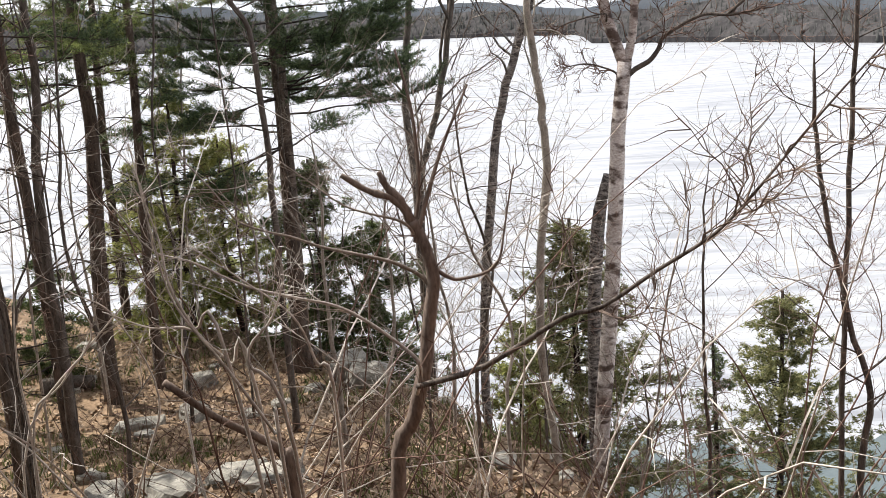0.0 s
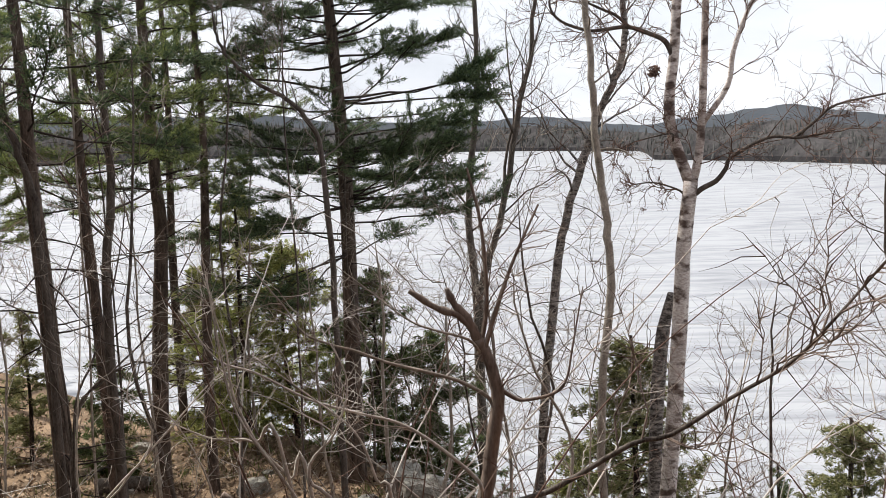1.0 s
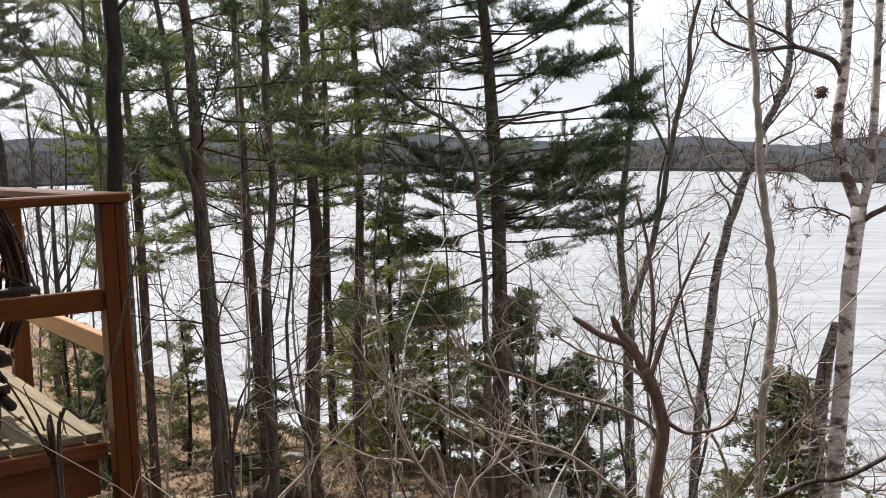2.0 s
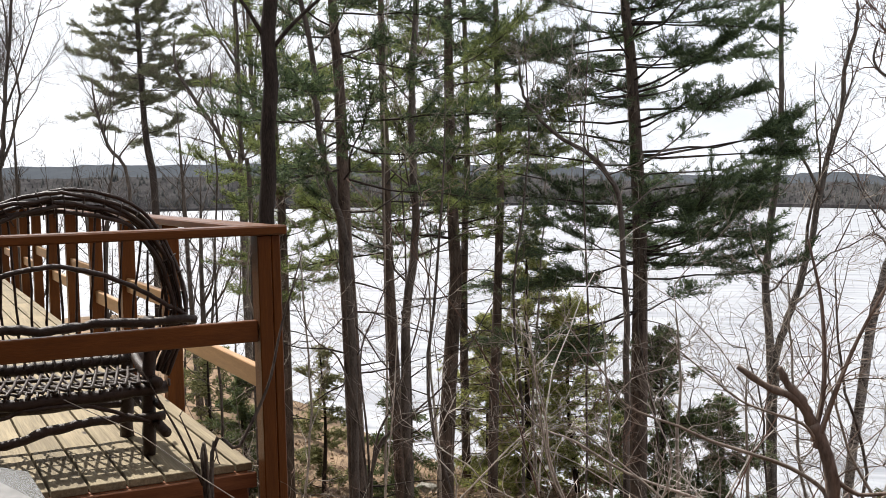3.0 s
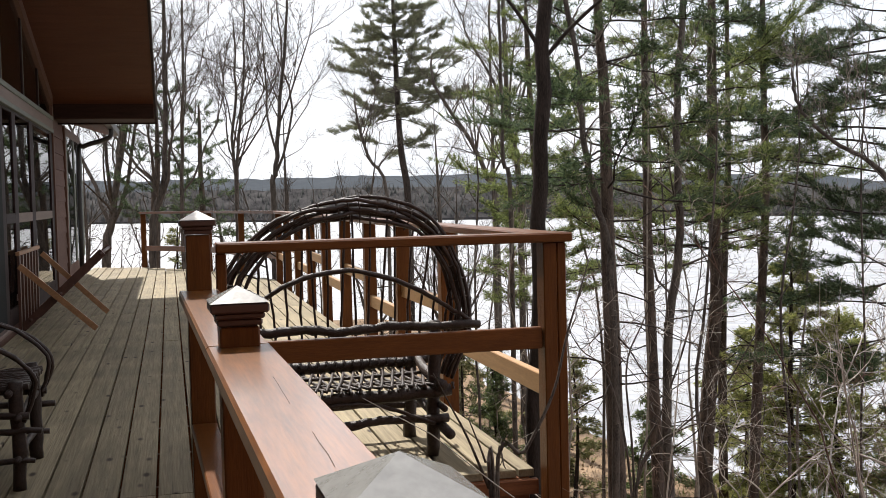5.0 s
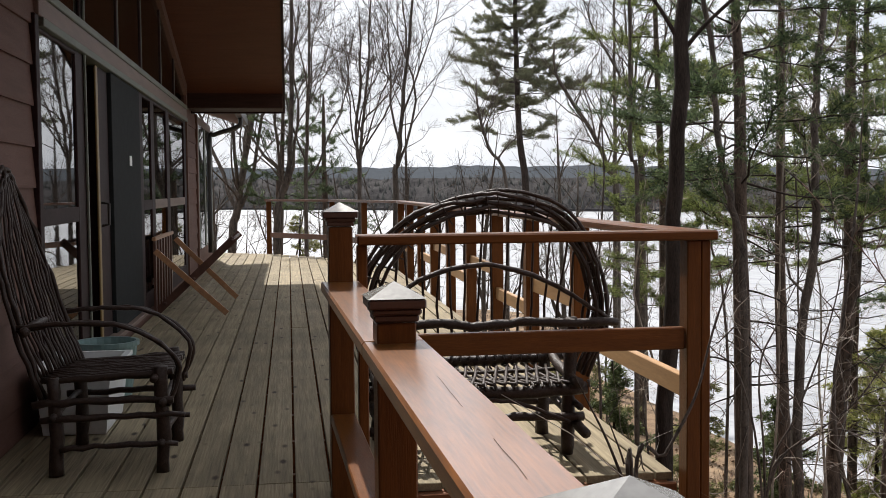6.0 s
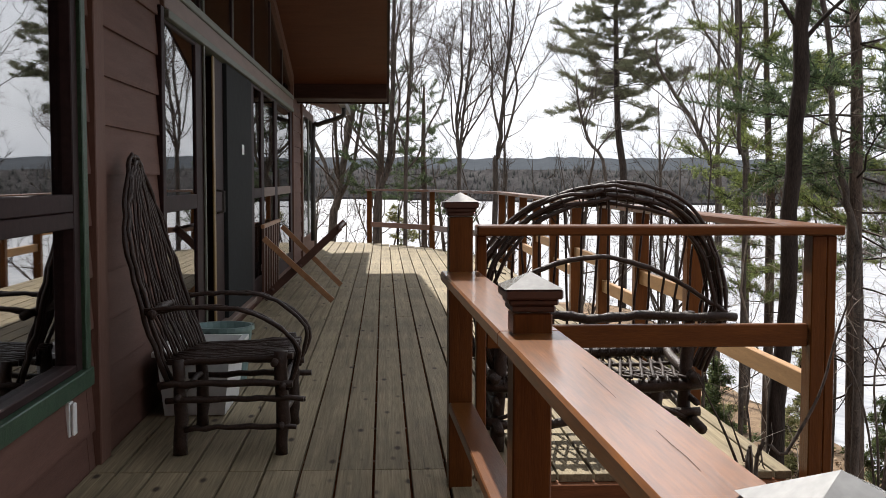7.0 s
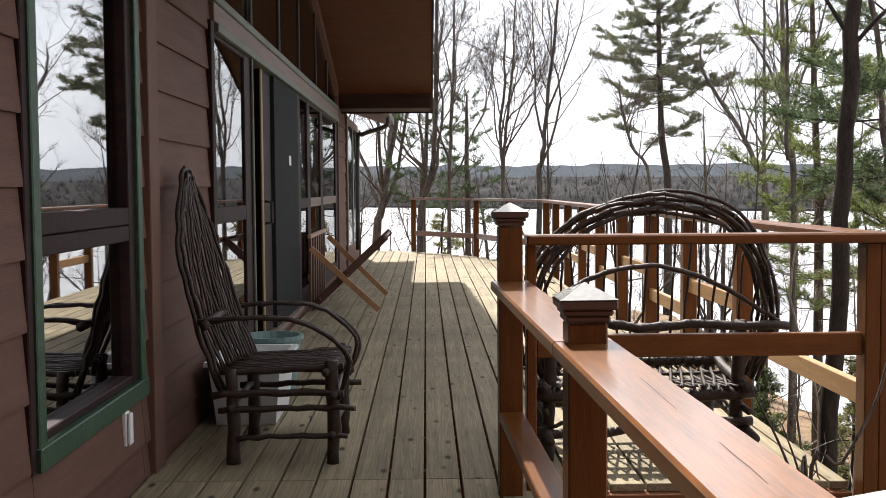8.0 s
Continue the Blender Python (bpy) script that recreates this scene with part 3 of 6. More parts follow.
far = thing("far_railing", (0.4, 20, 0), "stained cedar railing round the deck's far end", "railing", "upper railings")
corner = [(OX, 16.95), (1.30, 18.35), (0.86, 19.78), (-0.22, 21.28)]
for x, y in corner:
    part("post", Geo().box((x - 0.045, y - 0.045, -0.30), (x + 0.045, y + 0.045, 0.945)), M_RAILZ, far)
for (xa, ya), (xb, yb) in zip(corner, corner[1:]):
    d = Vector((xb - xa, yb - ya, 0)).normalized()
    s = Vector((-d.y, d.x, 0))
    a, b = Vector((xa, ya, 0)), Vector((xb, yb, 0))
    for h0, h1, w, e, nm in ((0.947, 0.984, 0.07, 0.03, "top_rail"), (0.295, 0.383, 0.019, -0.05, "middle_rail")):
        a2, b2 = a - d * e, b + d * e
        part(nm, Geo().prism([a2 - s * w + Vector((0, 0, h0)), a2 + s * w + Vector((0, 0, h0)), a2 + s * w + Vector((0, 0, h1)), a2 - s * w + Vector((0, 0, h1))],
                             b2 - a2), M_RAILX, far)

# ---- house ----
TH = 0.14          # wall thickness
EXPO, LAP0 = 0.207, 1.178
RIDGE_Y, EAVE_Y, NEAR_EAVE, PITCH_Z = 11.4, 16.4, 6.4, 0.26


def soffit_z(y):
    """Underside of the roof over the lake wall."""
    return 6.48 - PITCH_Z * (y if y > RIDGE_Y else 2 * RIDGE_Y - y)


house = thing("wall_lake_side", (WALL, 8, 0), "brown painted lap-sided house wall facing the lake", "wall", kind="structure")
SPANS = [(-3.0, 2.90), (4.27, 4.60), (5.80, 7.30), (15.45, 17.0)]        # siding from floor to roof
part("sheathing", Geo().box((WALL - TH, -3.0, -2.6), (WALL - 0.03, 2.90, 2.42), 0.001), M_TRIM, house)
for a, b in ((4.27, 4.60), (5.80, 7.30), (15.45, 17.6)):
    part("sheathing", Geo().box((WALL - TH, a, -2.6), (WALL - 0.03, b, 2.24 if a > 15 else 2.42), 0.001), M_TRIM, house)
for a, b in ((2.90, 4.27), (4.60, 5.80)):
    part("sheathing", Geo().box((WALL - TH, a + 0.001, -2.6), (WALL - 0.03, b - 0.001, 0.40), 0.001), M_TRIM, house)
    part("sheathing", Geo().box((WALL - TH, a + 0.001, 2.02), (WALL - 0.03, b - 0.001, 2.42), 0.001), M_TRIM, house)
part("sheathing", Geo().box((WALL - TH, 7.301, -2.6), (WALL - 0.03, 15.449, 0.08), 0.001), M_TRIM, house)
plank_mesh = {}


def plank(y0, y1, z0):
    key = (round(y1 - y0, 3),)
    if key not in plank_mesh:
        L = y1 - y0
        pg = Geo().prism([(-0.028, 0, 0), (0.0, 0, 0), (0.001, 0, 0.012), (-0.016, 0, EXPO + 0.02), (-0.028, 0, EXPO + 0.02)], (0, L, 0))
        plank_mesh[key] = mesh_of("siding_plank", pg, M_SIDING)
    piece("siding_plank", plank_mesh[key], (WALL, y0, z0), house)


k = -8
while LAP0 + k * EXPO < 2.3:
    z0 = LAP0 + k * EXPO
    for a, b in SPANS:
        if a > 15 and z0 > 2.1:
            continue
        plank(a + 0.002, b - 0.002, z0)
    for a, b in ((2.90, 4.27), (4.60, 5.80)):
        if z0 + EXPO < 0.40 or z0 > 2.12:
            plank(a + 0.002, b - 0.002, z0)
    k += 1
part("corner_board", Geo().box((WALL - 0.02, 5.885, -0.02), (WALL + 0.022, 6.04, 2.42)), M_TRIM, house)
part("corner_board", Geo().box((WALL - 0.02, 7.22, -0.02), (WALL + 0.018, 7.302, 2.06)), M_DARKFRAME, house)
part("end_board", Geo().box((WALL - 0.02, 15.40, 0.0), (WALL + 0.02, 15.50, 2.40)), M_TRIM, house)
part("end_board", Geo().box((WALL - 0.02, 16.93, 0.0), (WALL + 0.02, 17.05, 2.22)), M_TRIM, house)


def framed_window(nm, y0, y1, z0, z1, rail_z, trim_mat, label):
    """A wall window with outer trim, a dark sash above a lower sash, sill and glass."""
    w = thing(nm, (WALL, (y0 + y1) / 2, z0), label, "window", kind="structure")
    t, pr = 0.062, 0.012
    # dark strip modelled in place of the shadow at the siding's end
    part("casing", Geo().box((WALL - 0.04, y0 - 0.048, z0 - 0.01), (WALL + 0.004, y0 - 0.002, z1)), M_DARKFRAME, w, "dark strip for the siding end's shadow beside the trim")
    for nm2, lo, hi in (("trim", (y0, z0), (y0 + t, z1)), ("trim", (y1 - t, z0), (y1, z1)), ("trim", (y0 + t + 0.001, z1 - t), (y1 - t - 0.001, z1)), ("sill", (y0 - 0.012, z0 - 0.01), (y1 + 0.012, z0 + t))):
        part(nm2, Geo().box((WALL - 0.05, lo[0], lo[1]), (WALL + (0.020 if nm2 == "sill" else pr), hi[0], hi[1])), trim_mat, w)
    a, b, c, d = y0 + t + 0.001, y1 - t - 0.001, z0 + t + 0.001, z1 - t - 0.001
    s = 0.03
    for lo, hi in (((a, c), (a + s, d)), ((b - s - 0.05, c), (b, d)), ((a + s + 0.001, c), (b - s - 0.051, c + s)), ((a + s + 0.001, d - s), (b - s - 0.051, d)),
                   ((a + s + 0.001, rail_z - 0.10), (b - s - 0.051, rail_z - 0.04)), ((a + s + 0.001, rail_z - 0.037), (b - s - 0.051, rail_z + 0.03))):
        part("sash", Geo().box((WALL - 0.085, lo[0], lo[1]), (WALL - 0.005, hi[0], hi[1])), M_DARKFRAME, w, "dark brown sash")
    for lo, hi in (((a + s, c + s), (b - s - 0.05, rail_z - 0.10)), ((a + s, rail_z + 0.03), (b - s - 0.05, d - s))):
        pn = part("pane", Geo().box((WALL - 0.052, lo[0] - 0.004, lo[1] - 0.004), (WALL - 0.046, hi[0] + 0.004, hi[1] + 0.004), 0.001), M_GLASS, w, "reflecting glass pane")
        pn.visible_shadow = False
    return w


framed_window("window_1", 4.605, 5.80, 0.355, 2.08, 1.07, M_GREEN, "two-part window with dark sashes in green trim")
framed_window("window_2", 2.90, 4.27, 0.355, 2.08, 1.07, M_GREEN, "green-trimmed window nearer the corner of the house")

# glazed lake wall: header beam, window bays, door and sloping transoms
bays = thing("window_3", (WALL, 11, 0), "dark-framed window wall with sloping transoms under the gable", "window", kind="structure")
part("header", Geo().box((WALL - 0.10, 7.302, 2.062), (WALL + 0.02, 15.399, 2.165)), M_BEAM, bays, "grey-brown header beam")
part("header_trim", Geo().box((WALL - 0.10, 7.302, 2.167), (WALL + 0.03, 15.399, 2.215)), M_GREYGREEN, bays, "faded grey-green strip")
part("header_trim", Geo().box((WALL - 0.10, 7.372, 2.015), (WALL + 0.03, 15.399, 2.060)), M_GREYGREEN, bays, "faded grey-green strip")


def pane(y0, y1, z0, z1, xo=-0.014):
    pn = part("pane", Geo().box((WALL + xo - 0.004, y0, z0), (WALL + xo + 0.002, y1, z1), 0.001), M_GLASS, bays, "reflecting glass pane")
    pn.visible_shadow = False


def bar(y0, y1, z0, z1, mat=None, d0=-0.10, d1=0.0, nm="mullion", label=""):
    return part(nm, Geo().box((WALL + d0, y0, z0), (WALL + d1, y1, z1)), mat or M_DARKFRAME, bays, label)


for y0, y1 in ((7.303, 7.37), (8.34, 8.63), (11.10, 11.34), (11.92, 12.16), (13.20, 13.48), (15.14, 15.398)):
    bar(y0, y1, 0.082, 2.013)
bar(8.575, 8.60, 0.082, 2.60, M_GREYGREEN, 0.001, 0.018, "post_trim")
for y0, y1, split in ((7.37, 8.34, 1.02), (11.34, 11.92, 1.03), (12.16, 13.20, 1.03), (13.48, 15.14, 1.03)):
    bar(y0 + 0.001, y1 - 0.001, 0.083, 0.24)
    bar(y0 + 0.001, y1 - 0.001, split - 0.045, split + 0.045, M_BEAM if y0 > 11.5 else None)
    bar(y0 + 0.001, y1 - 0.001, 1.99, 2.012)
    pane(y0, y1, 0.235, split - 0.04)
    pane(y0, y1, split + 0.04, 1.995)
for y in (8.56, 10.06, 11.40, 12.90, 14.2):
    top = soffit_z(y) - 0.01
    bar(y - 0.03, y + 0.03, 2.217, top - 0.12, M_DARKFRAME, -0.10, -0.004, "transom_mullion")
    bar(y + 0.031, y + 0.045, 2.217, top - 0.12, M_GREYGREEN, -0.06, -0.002, "transom_bead")
ya, yb, ym = 7.302, 15.40, RIDGE_Y
for y0, y1 in ((ya, ym), (ym, yb)):
    g = Geo().prism([(WALL - 0.10, y0, max(2.217, soffit_z(y0) - 0.13)), (WALL - 0.10, y1, max(2.217, soffit_z(y1) - 0.13)), (WALL - 0.10, y1, soffit_z(y1) - 0.002), (WALL - 0.10, y0, soffit_z(y0) - 0.002)], (0.13, 0, 0))
    part("rake_board", g, M_TRIM, bays)
g = Geo().prism([(WALL - 0.02, ya, 2.217), (WALL - 0.02, yb, 2.217), (WALL - 0.02, yb, 2.35), (WALL - 0.02, ym, soffit_z(ym) - 0.1), (WALL - 0.02, ya, 2.36)], (0.006, 0, 0))
part("pane", g, M_GLASS, bays, "sloping transom glass").visible_shadow = False

door = thing("door_1", (WALL, 10, 0.08), "sliding lake-side door standing partly open behind a dark screen", "door", kind="structure")
part("jamb", Geo().box((WALL - 0.10, 8.632, 0.12), (WALL - 0.02, 8.75, 2.012)), M_DARKFRAME, door)
part("jamb", Geo().box((WALL - 0.026, 9.11, 0.12), (WALL - 0.012, 9.18, 2.012)), M_BRASS, door, "varnished yellow wood door edge")
part("door_stile", Geo().box((WALL - 0.10, 9.19, 0.12), (WALL - 0.02, 9.60, 2.012)), M_DARKFRAME, door)
part("screen_panel", Geo().box((WALL - 0.03, 9.62, 0.12), (WALL + 0.008, 11.098, 2.012)), M_SCREEN, door, "dark grey insect screen panel")
part("threshold", Geo().box((WALL - 0.10, 8.75, 0.082), (WALL + 0.045, 11.1, 0.118)), M_BEAM, door, "worn threshold")
part("tag", Geo().box((WALL + 0.009, 10.44, 1.36), (WALL + 0.013, 10.56, 1.44), 0.001), M_WHITE, door, "small white sticker")
part("door_handle", Geo().tube([(WALL - 0.004, 9.16, 0.92), (WALL + 0.045, 9.16, 0.93), (WALL + 0.045, 9.16, 1.07), (WALL - 0.004, 9.16, 1.08)], [0.011] * 4, 8), M_GUTTER, door, "dark metal handle")

# wing beyond the gable, with its own eave and gutter
wing = thing("wall_wing", (WALL, 18.8, 0), "lower wing of the house with a tall window", "wall", kind="structure")
part("sheathing", Geo().box((WALL - TH, 17.06, -2.6), (WALL - 0.03, 20.2, 0.3), 0.001), M_TRIM, wing)
part("sheathing", Geo().box((WALL - TH, 17.06, 2.10), (WALL - 0.03, 20.2, 2.24), 0.001), M_BEAM, wing)
for y0, y1 in ((17.06, 17.55), (18.55, 18.75), (20.0, 20.2)):
    part("frame", Geo().box((WALL - TH, y0, 0.301), (WALL - 0.01, y1, 2.099)), M_GREYGREEN, wing)
for y0, y1 in ((17.55, 18.55), (18.75, 20.0)):
    part("pane", Geo().box((WALL - 0.06, y0, 0.29), (WALL - 0.02, y1, 2.11), 0.001), M_GLASS, wing, "reflecting glass pane").visible_shadow = False
part("roof", Geo().prism([(-0.62, 16.42, 2.25), (-0.62, 16.42, 2.40), (-5.5, 16.42, 4.0), (-5.5, 16.42, 3.85)], (0, 3.85, 0)), M_SOFFIT, wing)
part("gutter", Geo().box((-0.62, 16.42, 2.26), (-0.53, 20.3, 2.37)), M_GUTTER, wing, "black eave gutter")
part("downspout", Geo().tube(bez([(-0.575, 18.4, 2.27), (-0.58, 18.4, 2.16), (-0.68, 18.4, 2.10), (-0.98, 18.4, 2.00), (-1.05, 18.4, 1.88), (-1.06, 18.4, 0.2)], 4), [0.036] * 21, 8), M_GUTTER, wing, "black downspout elbow", True)

# roof over the deck: board soffit, rake and boxed eave
roof = thing("roof", (-1, 10, 4), "dark gable roof with a red-brown board soffit over the deck", "roof", kind="structure")
RAKE = 0.085
for y_end in (EAVE_Y, NEAR_EAVE):
    sgn = 1 if y_end > RIDGE_Y else -1
    zr, ze = soffit_z(RIDGE_Y), soffit_z(y_end)
    part("decking", Geo().prism([(-8, RIDGE_Y, zr + 0.02), (-8, y_end, ze + 0.02), (-8, y_end, ze + 0.2), (-8, RIDGE_Y, zr + 0.2)], (8 + RAKE, 0, 0)), M_SOFFIT, roof)
    part("shingles", Geo().prism([(-8, RIDGE_Y, zr + 0.204), (-8, y_end + sgn * 0.03, ze + 0.196), (-8, y_end + sgn * 0.03, ze + 0.225), (-8, RIDGE_Y, zr + 0.233)], (8 + RAKE + 0.03, 0, 0)), M_ROOFING, roof)
    part("rake_fascia", Geo().prism([(RAKE + 0.002, RIDGE_Y, zr - 0.01), (RAKE + 0.002, y_end, ze - 0.01), (RAKE + 0.002, y_end, ze + 0.2), (RAKE + 0.002, RIDGE_Y, zr + 0.2)], (0.026, 0, 0)), M_DARKFRAME, roof)
    w, run = 0.19, 0.0
    while run < abs(15.7 - RIDGE_Y):
        y0, y1 = RIDGE_Y + sgn * (run + 0.0008), RIDGE_Y + sgn * (run + w - 0.0008)
        za, zb = soffit_z(y0), soffit_z(y1)
        part("soffit_board", Geo().prism([(WALL + 0.001, y0, za), (WALL + 0.001, y1, zb), (WALL + 0.001, y1, zb + 0.018), (WALL + 0.001, y0, za + 0.018)], (RAKE - WALL - 0.002, 0, 0)), M_SOFFIT, roof)
        run += w
part("eave_fascia", Geo().box((WALL - 0.5, 6.37, 2.19), (RAKE + 0.03, 6.398, 2.43)), M_DARKFRAME, roof)
# unseen roof closing the near rooms; its eave is widened to darken the siding
part("low_roof", Geo().prism([(-0.15, -3.4, 2.44), (-0.15, -3.4, 2.58), (-5.5, -3.4, 4.1), (-5.5, -3.4, 3.96)], (0, 9.76, 0)), M_ROOFING, roof, "unseen lower roof over the near rooms, eave widened for shade")
# unseen slab, added only to keep sky light off the near deck
part("porch_roof", Geo().box((-0.149, -3.4, 2.445), (0.42, 3.1, 2.56)), M_SOFFIT, roof, "unseen boarded roof added to shade the near deck")
# boxed eave, its shade carried by the dark M_EAVE colour
part("eave_board", Geo().box((WALL + 0.001, 15.70, 2.215), (RAKE - 0.002, 15.73, 2.44)), M_EAVE, roof, "brown board closing the eave, darkened as if in shadow")
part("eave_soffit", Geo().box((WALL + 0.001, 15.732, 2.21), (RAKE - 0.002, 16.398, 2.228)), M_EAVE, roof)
part("eave_fascia", Geo().box((WALL - 0.5, 16.402, 2.19), (RAKE + 0.03, 16.43, 2.43)), M_DARKFRAME, roof)

# the rooms behind the glass
room = thing("wall_inside", (-4, 8, 0), "dim plastered room behind the windows", "wall", kind="structure")
part("room_floor", Geo().box((-6.5, -3, -0.2), (WALL - TH - 0.002, 20.2, 0.05), 0.001), M_ROOM, room)
part("room_wall", Geo().box((-6.6, -3, -0.2), (-6.5, 20.2, 5.3), 0.001), M_ROOM, room)
part("room_wall", Geo().box((-6.5, -3.1, -2.6), (WALL - 0.03, -3.0, 4.7), 0.001), M_ROOM, room)
part("room_wall", Geo().box((-6.5, 16.3, 0.05), (WALL - TH - 0.002, 16.4, 2.2), 0.001), M_ROOM, room)
part("room_wall", Geo().box((-6.5, 20.1, -2.6), (WALL - TH - 0.002, 20.2, 2.3), 0.001), M_ROOM, room)

# added wall out of view, sized to cut sky light from behind the camera
back_wall = thing("shade_wall_behind", (0.6, -0.7, 0), "unseen brown wall added to block sky light from behind", "wall", kind="structure")
part("sheathing", Geo().box((WALL + 0.03, -0.80, -4.2), (8.5, -0.68, 5.6), 0.001), M_SIDING, back_wall)

vent = thing("outlet_cover", (WALL + 0.01, 5.545, 0.2), "small white weatherproof outlet cover on the siding", "outlet")
part("cover", Geo().box((WALL + 0.006, 5.520, 0.205), (WALL + 0.020, 5.562, 0.325), 0.006), M_WHITE, vent)
part("backplate", Geo().box((WALL - 0.012, 5.516, 0.20), (WALL + 0.005, 5.568, 0.33), 0.003), M_WHITE, vent)

# ---- bent-willow bench behind the front railing ----


def stick(pts, r, n=5, sides=7, taper=0.9, seed=0, wob=0.004):
    """A peeled-looking twig: a wavering tapered bar through a few points."""
    rn = random.Random(seed)
    c = bez(pts, n)
    c = [p + Vector((rn.uniform(-wob, wob), rn.uniform(-wob, wob), rn.uniform(-wob, wob))) for p in c]
    m = len(c)
    return Geo().tube(c, [r * (1 + (taper - 1) * i / (m - 1)) * (1 + 0.12 * rn.uniform(-1, 1)) for i in range(m)], sides)


bench = thing("willow_bench", (0.96, 6.2, 0), "dark bent-willow settee with an arched woven back facing the lake", "bench")
NEAR, FAR_Y, HX, HZ = 6.03, 6.44, 0.96, 0.62
SIDE = [(0.50, 0.33), (0.435, 0.48), (0.405, 0.64), (0.43, 0.80), (0.50, 0.925), (0.61, 1.035), (0.755, 1.108), (0.90, 1.138), (1.00, 1.150), (1.17, 1.122), (1.31, 1.06), (1.42, 0.93), (1.48, 0.79), (1.51, 0.62), (1.475, 0.478), (1.42, 0.33)]


def back_y(z):
    """The settee's back leans a little outward toward its top."""
    return 6.05 - 0.13 * (z - 0.33)


def inset(x, z, o):
    """A point of the arch moved inward by o."""
    d = Vector((HX - x, HZ - z)).normalized()
    return x + d.x * o, z + d.y * o


for j in range(8):
    line = []
    for i, (x, z) in enumerate(SIDE):
        x, z = inset(x, z, 0.006 + 0.0115 * j + 0.008 * math.sin(i * 1.25 + j * 2.3))
        line.append((x, back_y(z) + 0.020 * math.sin(i * 1.1 + j * 1.9), z))
    part("hoop", stick(line, 0.0088, 3, 7, 1.0, j, 0.0035), M_TWIG, bench, "bent willow back hoop", True)
for i in range(len(SIDE) * 2 - 5):
    k, f = (i + 2) // 2, 0.5 * (i % 2)
    x, z = SIDE[k][0] * (1 - f) + SIDE[k + 1][0] * f, SIDE[k][1] * (1 - f) + SIDE[k + 1][1] * f
    (xa, za), (xb, zb) = inset(x, z, -0.006), inset(x + 0.02, z, 0.108)
    part("tie", stick([(xa, back_y(za), za), ((xa + xb) / 2, back_y(za) - 0.014, (za + zb) / 2), (xb, back_y(zb), zb)], 0.0036, 3, 5, 0.9, 400 + i, 0.002), M_TWIG, bench, "short twig binding the hoop", True)
part("inner_hoop", stick([(0.43, 5.99, 0.60), (0.60, 5.975, 0.735), (0.78, 5.965, 0.812), (0.925, 5.96, 0.836), (1.08, 5.965, 0.812), (1.27, 5.975, 0.735), (1.42, 5.99, 0.642), (1.50, 5.99, 0.592)], 0.0115, 5, 7, 0.95, 31, 0.003), M_TWIG, bench, "bent willow inner hoop", True)
part("back_log", stick([(0.44, 5.975, 0.598), (0.62, 5.97, 0.585), (0.80, 5.975, 0.590), (0.92, 5.97, 0.572), (1.10, 5.975, 0.588), (1.30, 5.97, 0.584), (1.53, 5.975, 0.580)], 0.021, 5, 9, 0.95, 40, 0.004), M_TWIG, bench, "knotty willow log across the back", True)
for i in range(16):
    f = (i - 7.5) / 7.5
    x0, x1 = HX + 0.425 * f, HX + 0.46 * f + 0.02 * math.sin(i * 2.1)
    top = 1.09 - 0.29 * abs(f) ** 2.4
    part("spindle", stick([(x0, 6.03, 0.50), (x0 + 0.012 * f, 6.02, 0.66), (x1, back_y(top), top)], 0.0064, 4, 6, 0.8, 50 + i, 0.003), M_TWIG, bench, "", True)
for x, y, h in ((0.52, NEAR, 0.60), (1.32, NEAR, 0.60), (0.53, FAR_Y, 0.41), (1.305, FAR_Y, 0.41)):
    part("leg", stick([(x, y, 0.0), (x + 0.008, y, 0.20), (x + 0.02, y - 0.02 * (h > 0.5), h)], 0.030, 4, 9, 0.9, int(x * 100 + y * 10), 0.004), M_TWIG, bench, "", True)
part("seat_log", stick([(0.45, 5.985, 0.290), (0.92, 5.99, 0.283), (1.40, 5.985, 0.295)], 0.029, 7, 9, 0.95, 61, 0.005), M_TWIG, bench, "", True)
part("seat_log", stick([(0.44, 6.435, 0.362), (0.92, 6.44, 0.354), (1.41, 6.435, 0.366)], 0.027, 7, 9, 0.95, 62, 0.005), M_TWIG, bench, "", True)
part("stretcher", stick([(0.46, 5.99, 0.135), (0.70, 5.985, 0.118), (0.95, 5.985, 0.165), (1.15, 5.99, 0.178), (1.385, 5.985, 0.172)], 0.021, 6, 9, 0.9, 63, 0.005), M_TWIG, bench, "crooked low stretcher", True)
part("stretcher", stick([(0.47, 6.45, 0.15), (0.92, 6.45, 0.165), (1.38, 6.45, 0.15)], 0.019, 6, 8, 0.9, 64, 0.006), M_TWIG, bench, "", True)
for x in (0.50, 1.345):
    part("side_log", stick([(x, 5.93, 0.325), (x, 6.2, 0.345), (x + 0.01, 6.54, 0.40)], 0.023, 4, 8, 0.9, int(x * 77)), M_TWIG, bench, "", True)
    part("side_log", stick([(x + 0.02, 5.88, 0.115), (x, 6.2, 0.175), (x - 0.01, 6.52, 0.215)], 0.021, 4, 8, 0.9, int(x * 78)), M_TWIG, bench, "", True)
    part("side_log", stick([(x + 0.01, 5.93, 0.225), (x, 6.2, 0.235), (x, 6.50, 0.25)], 0.016, 4, 8, 0.9, int(x * 79)), M_TWIG, bench, "", True)
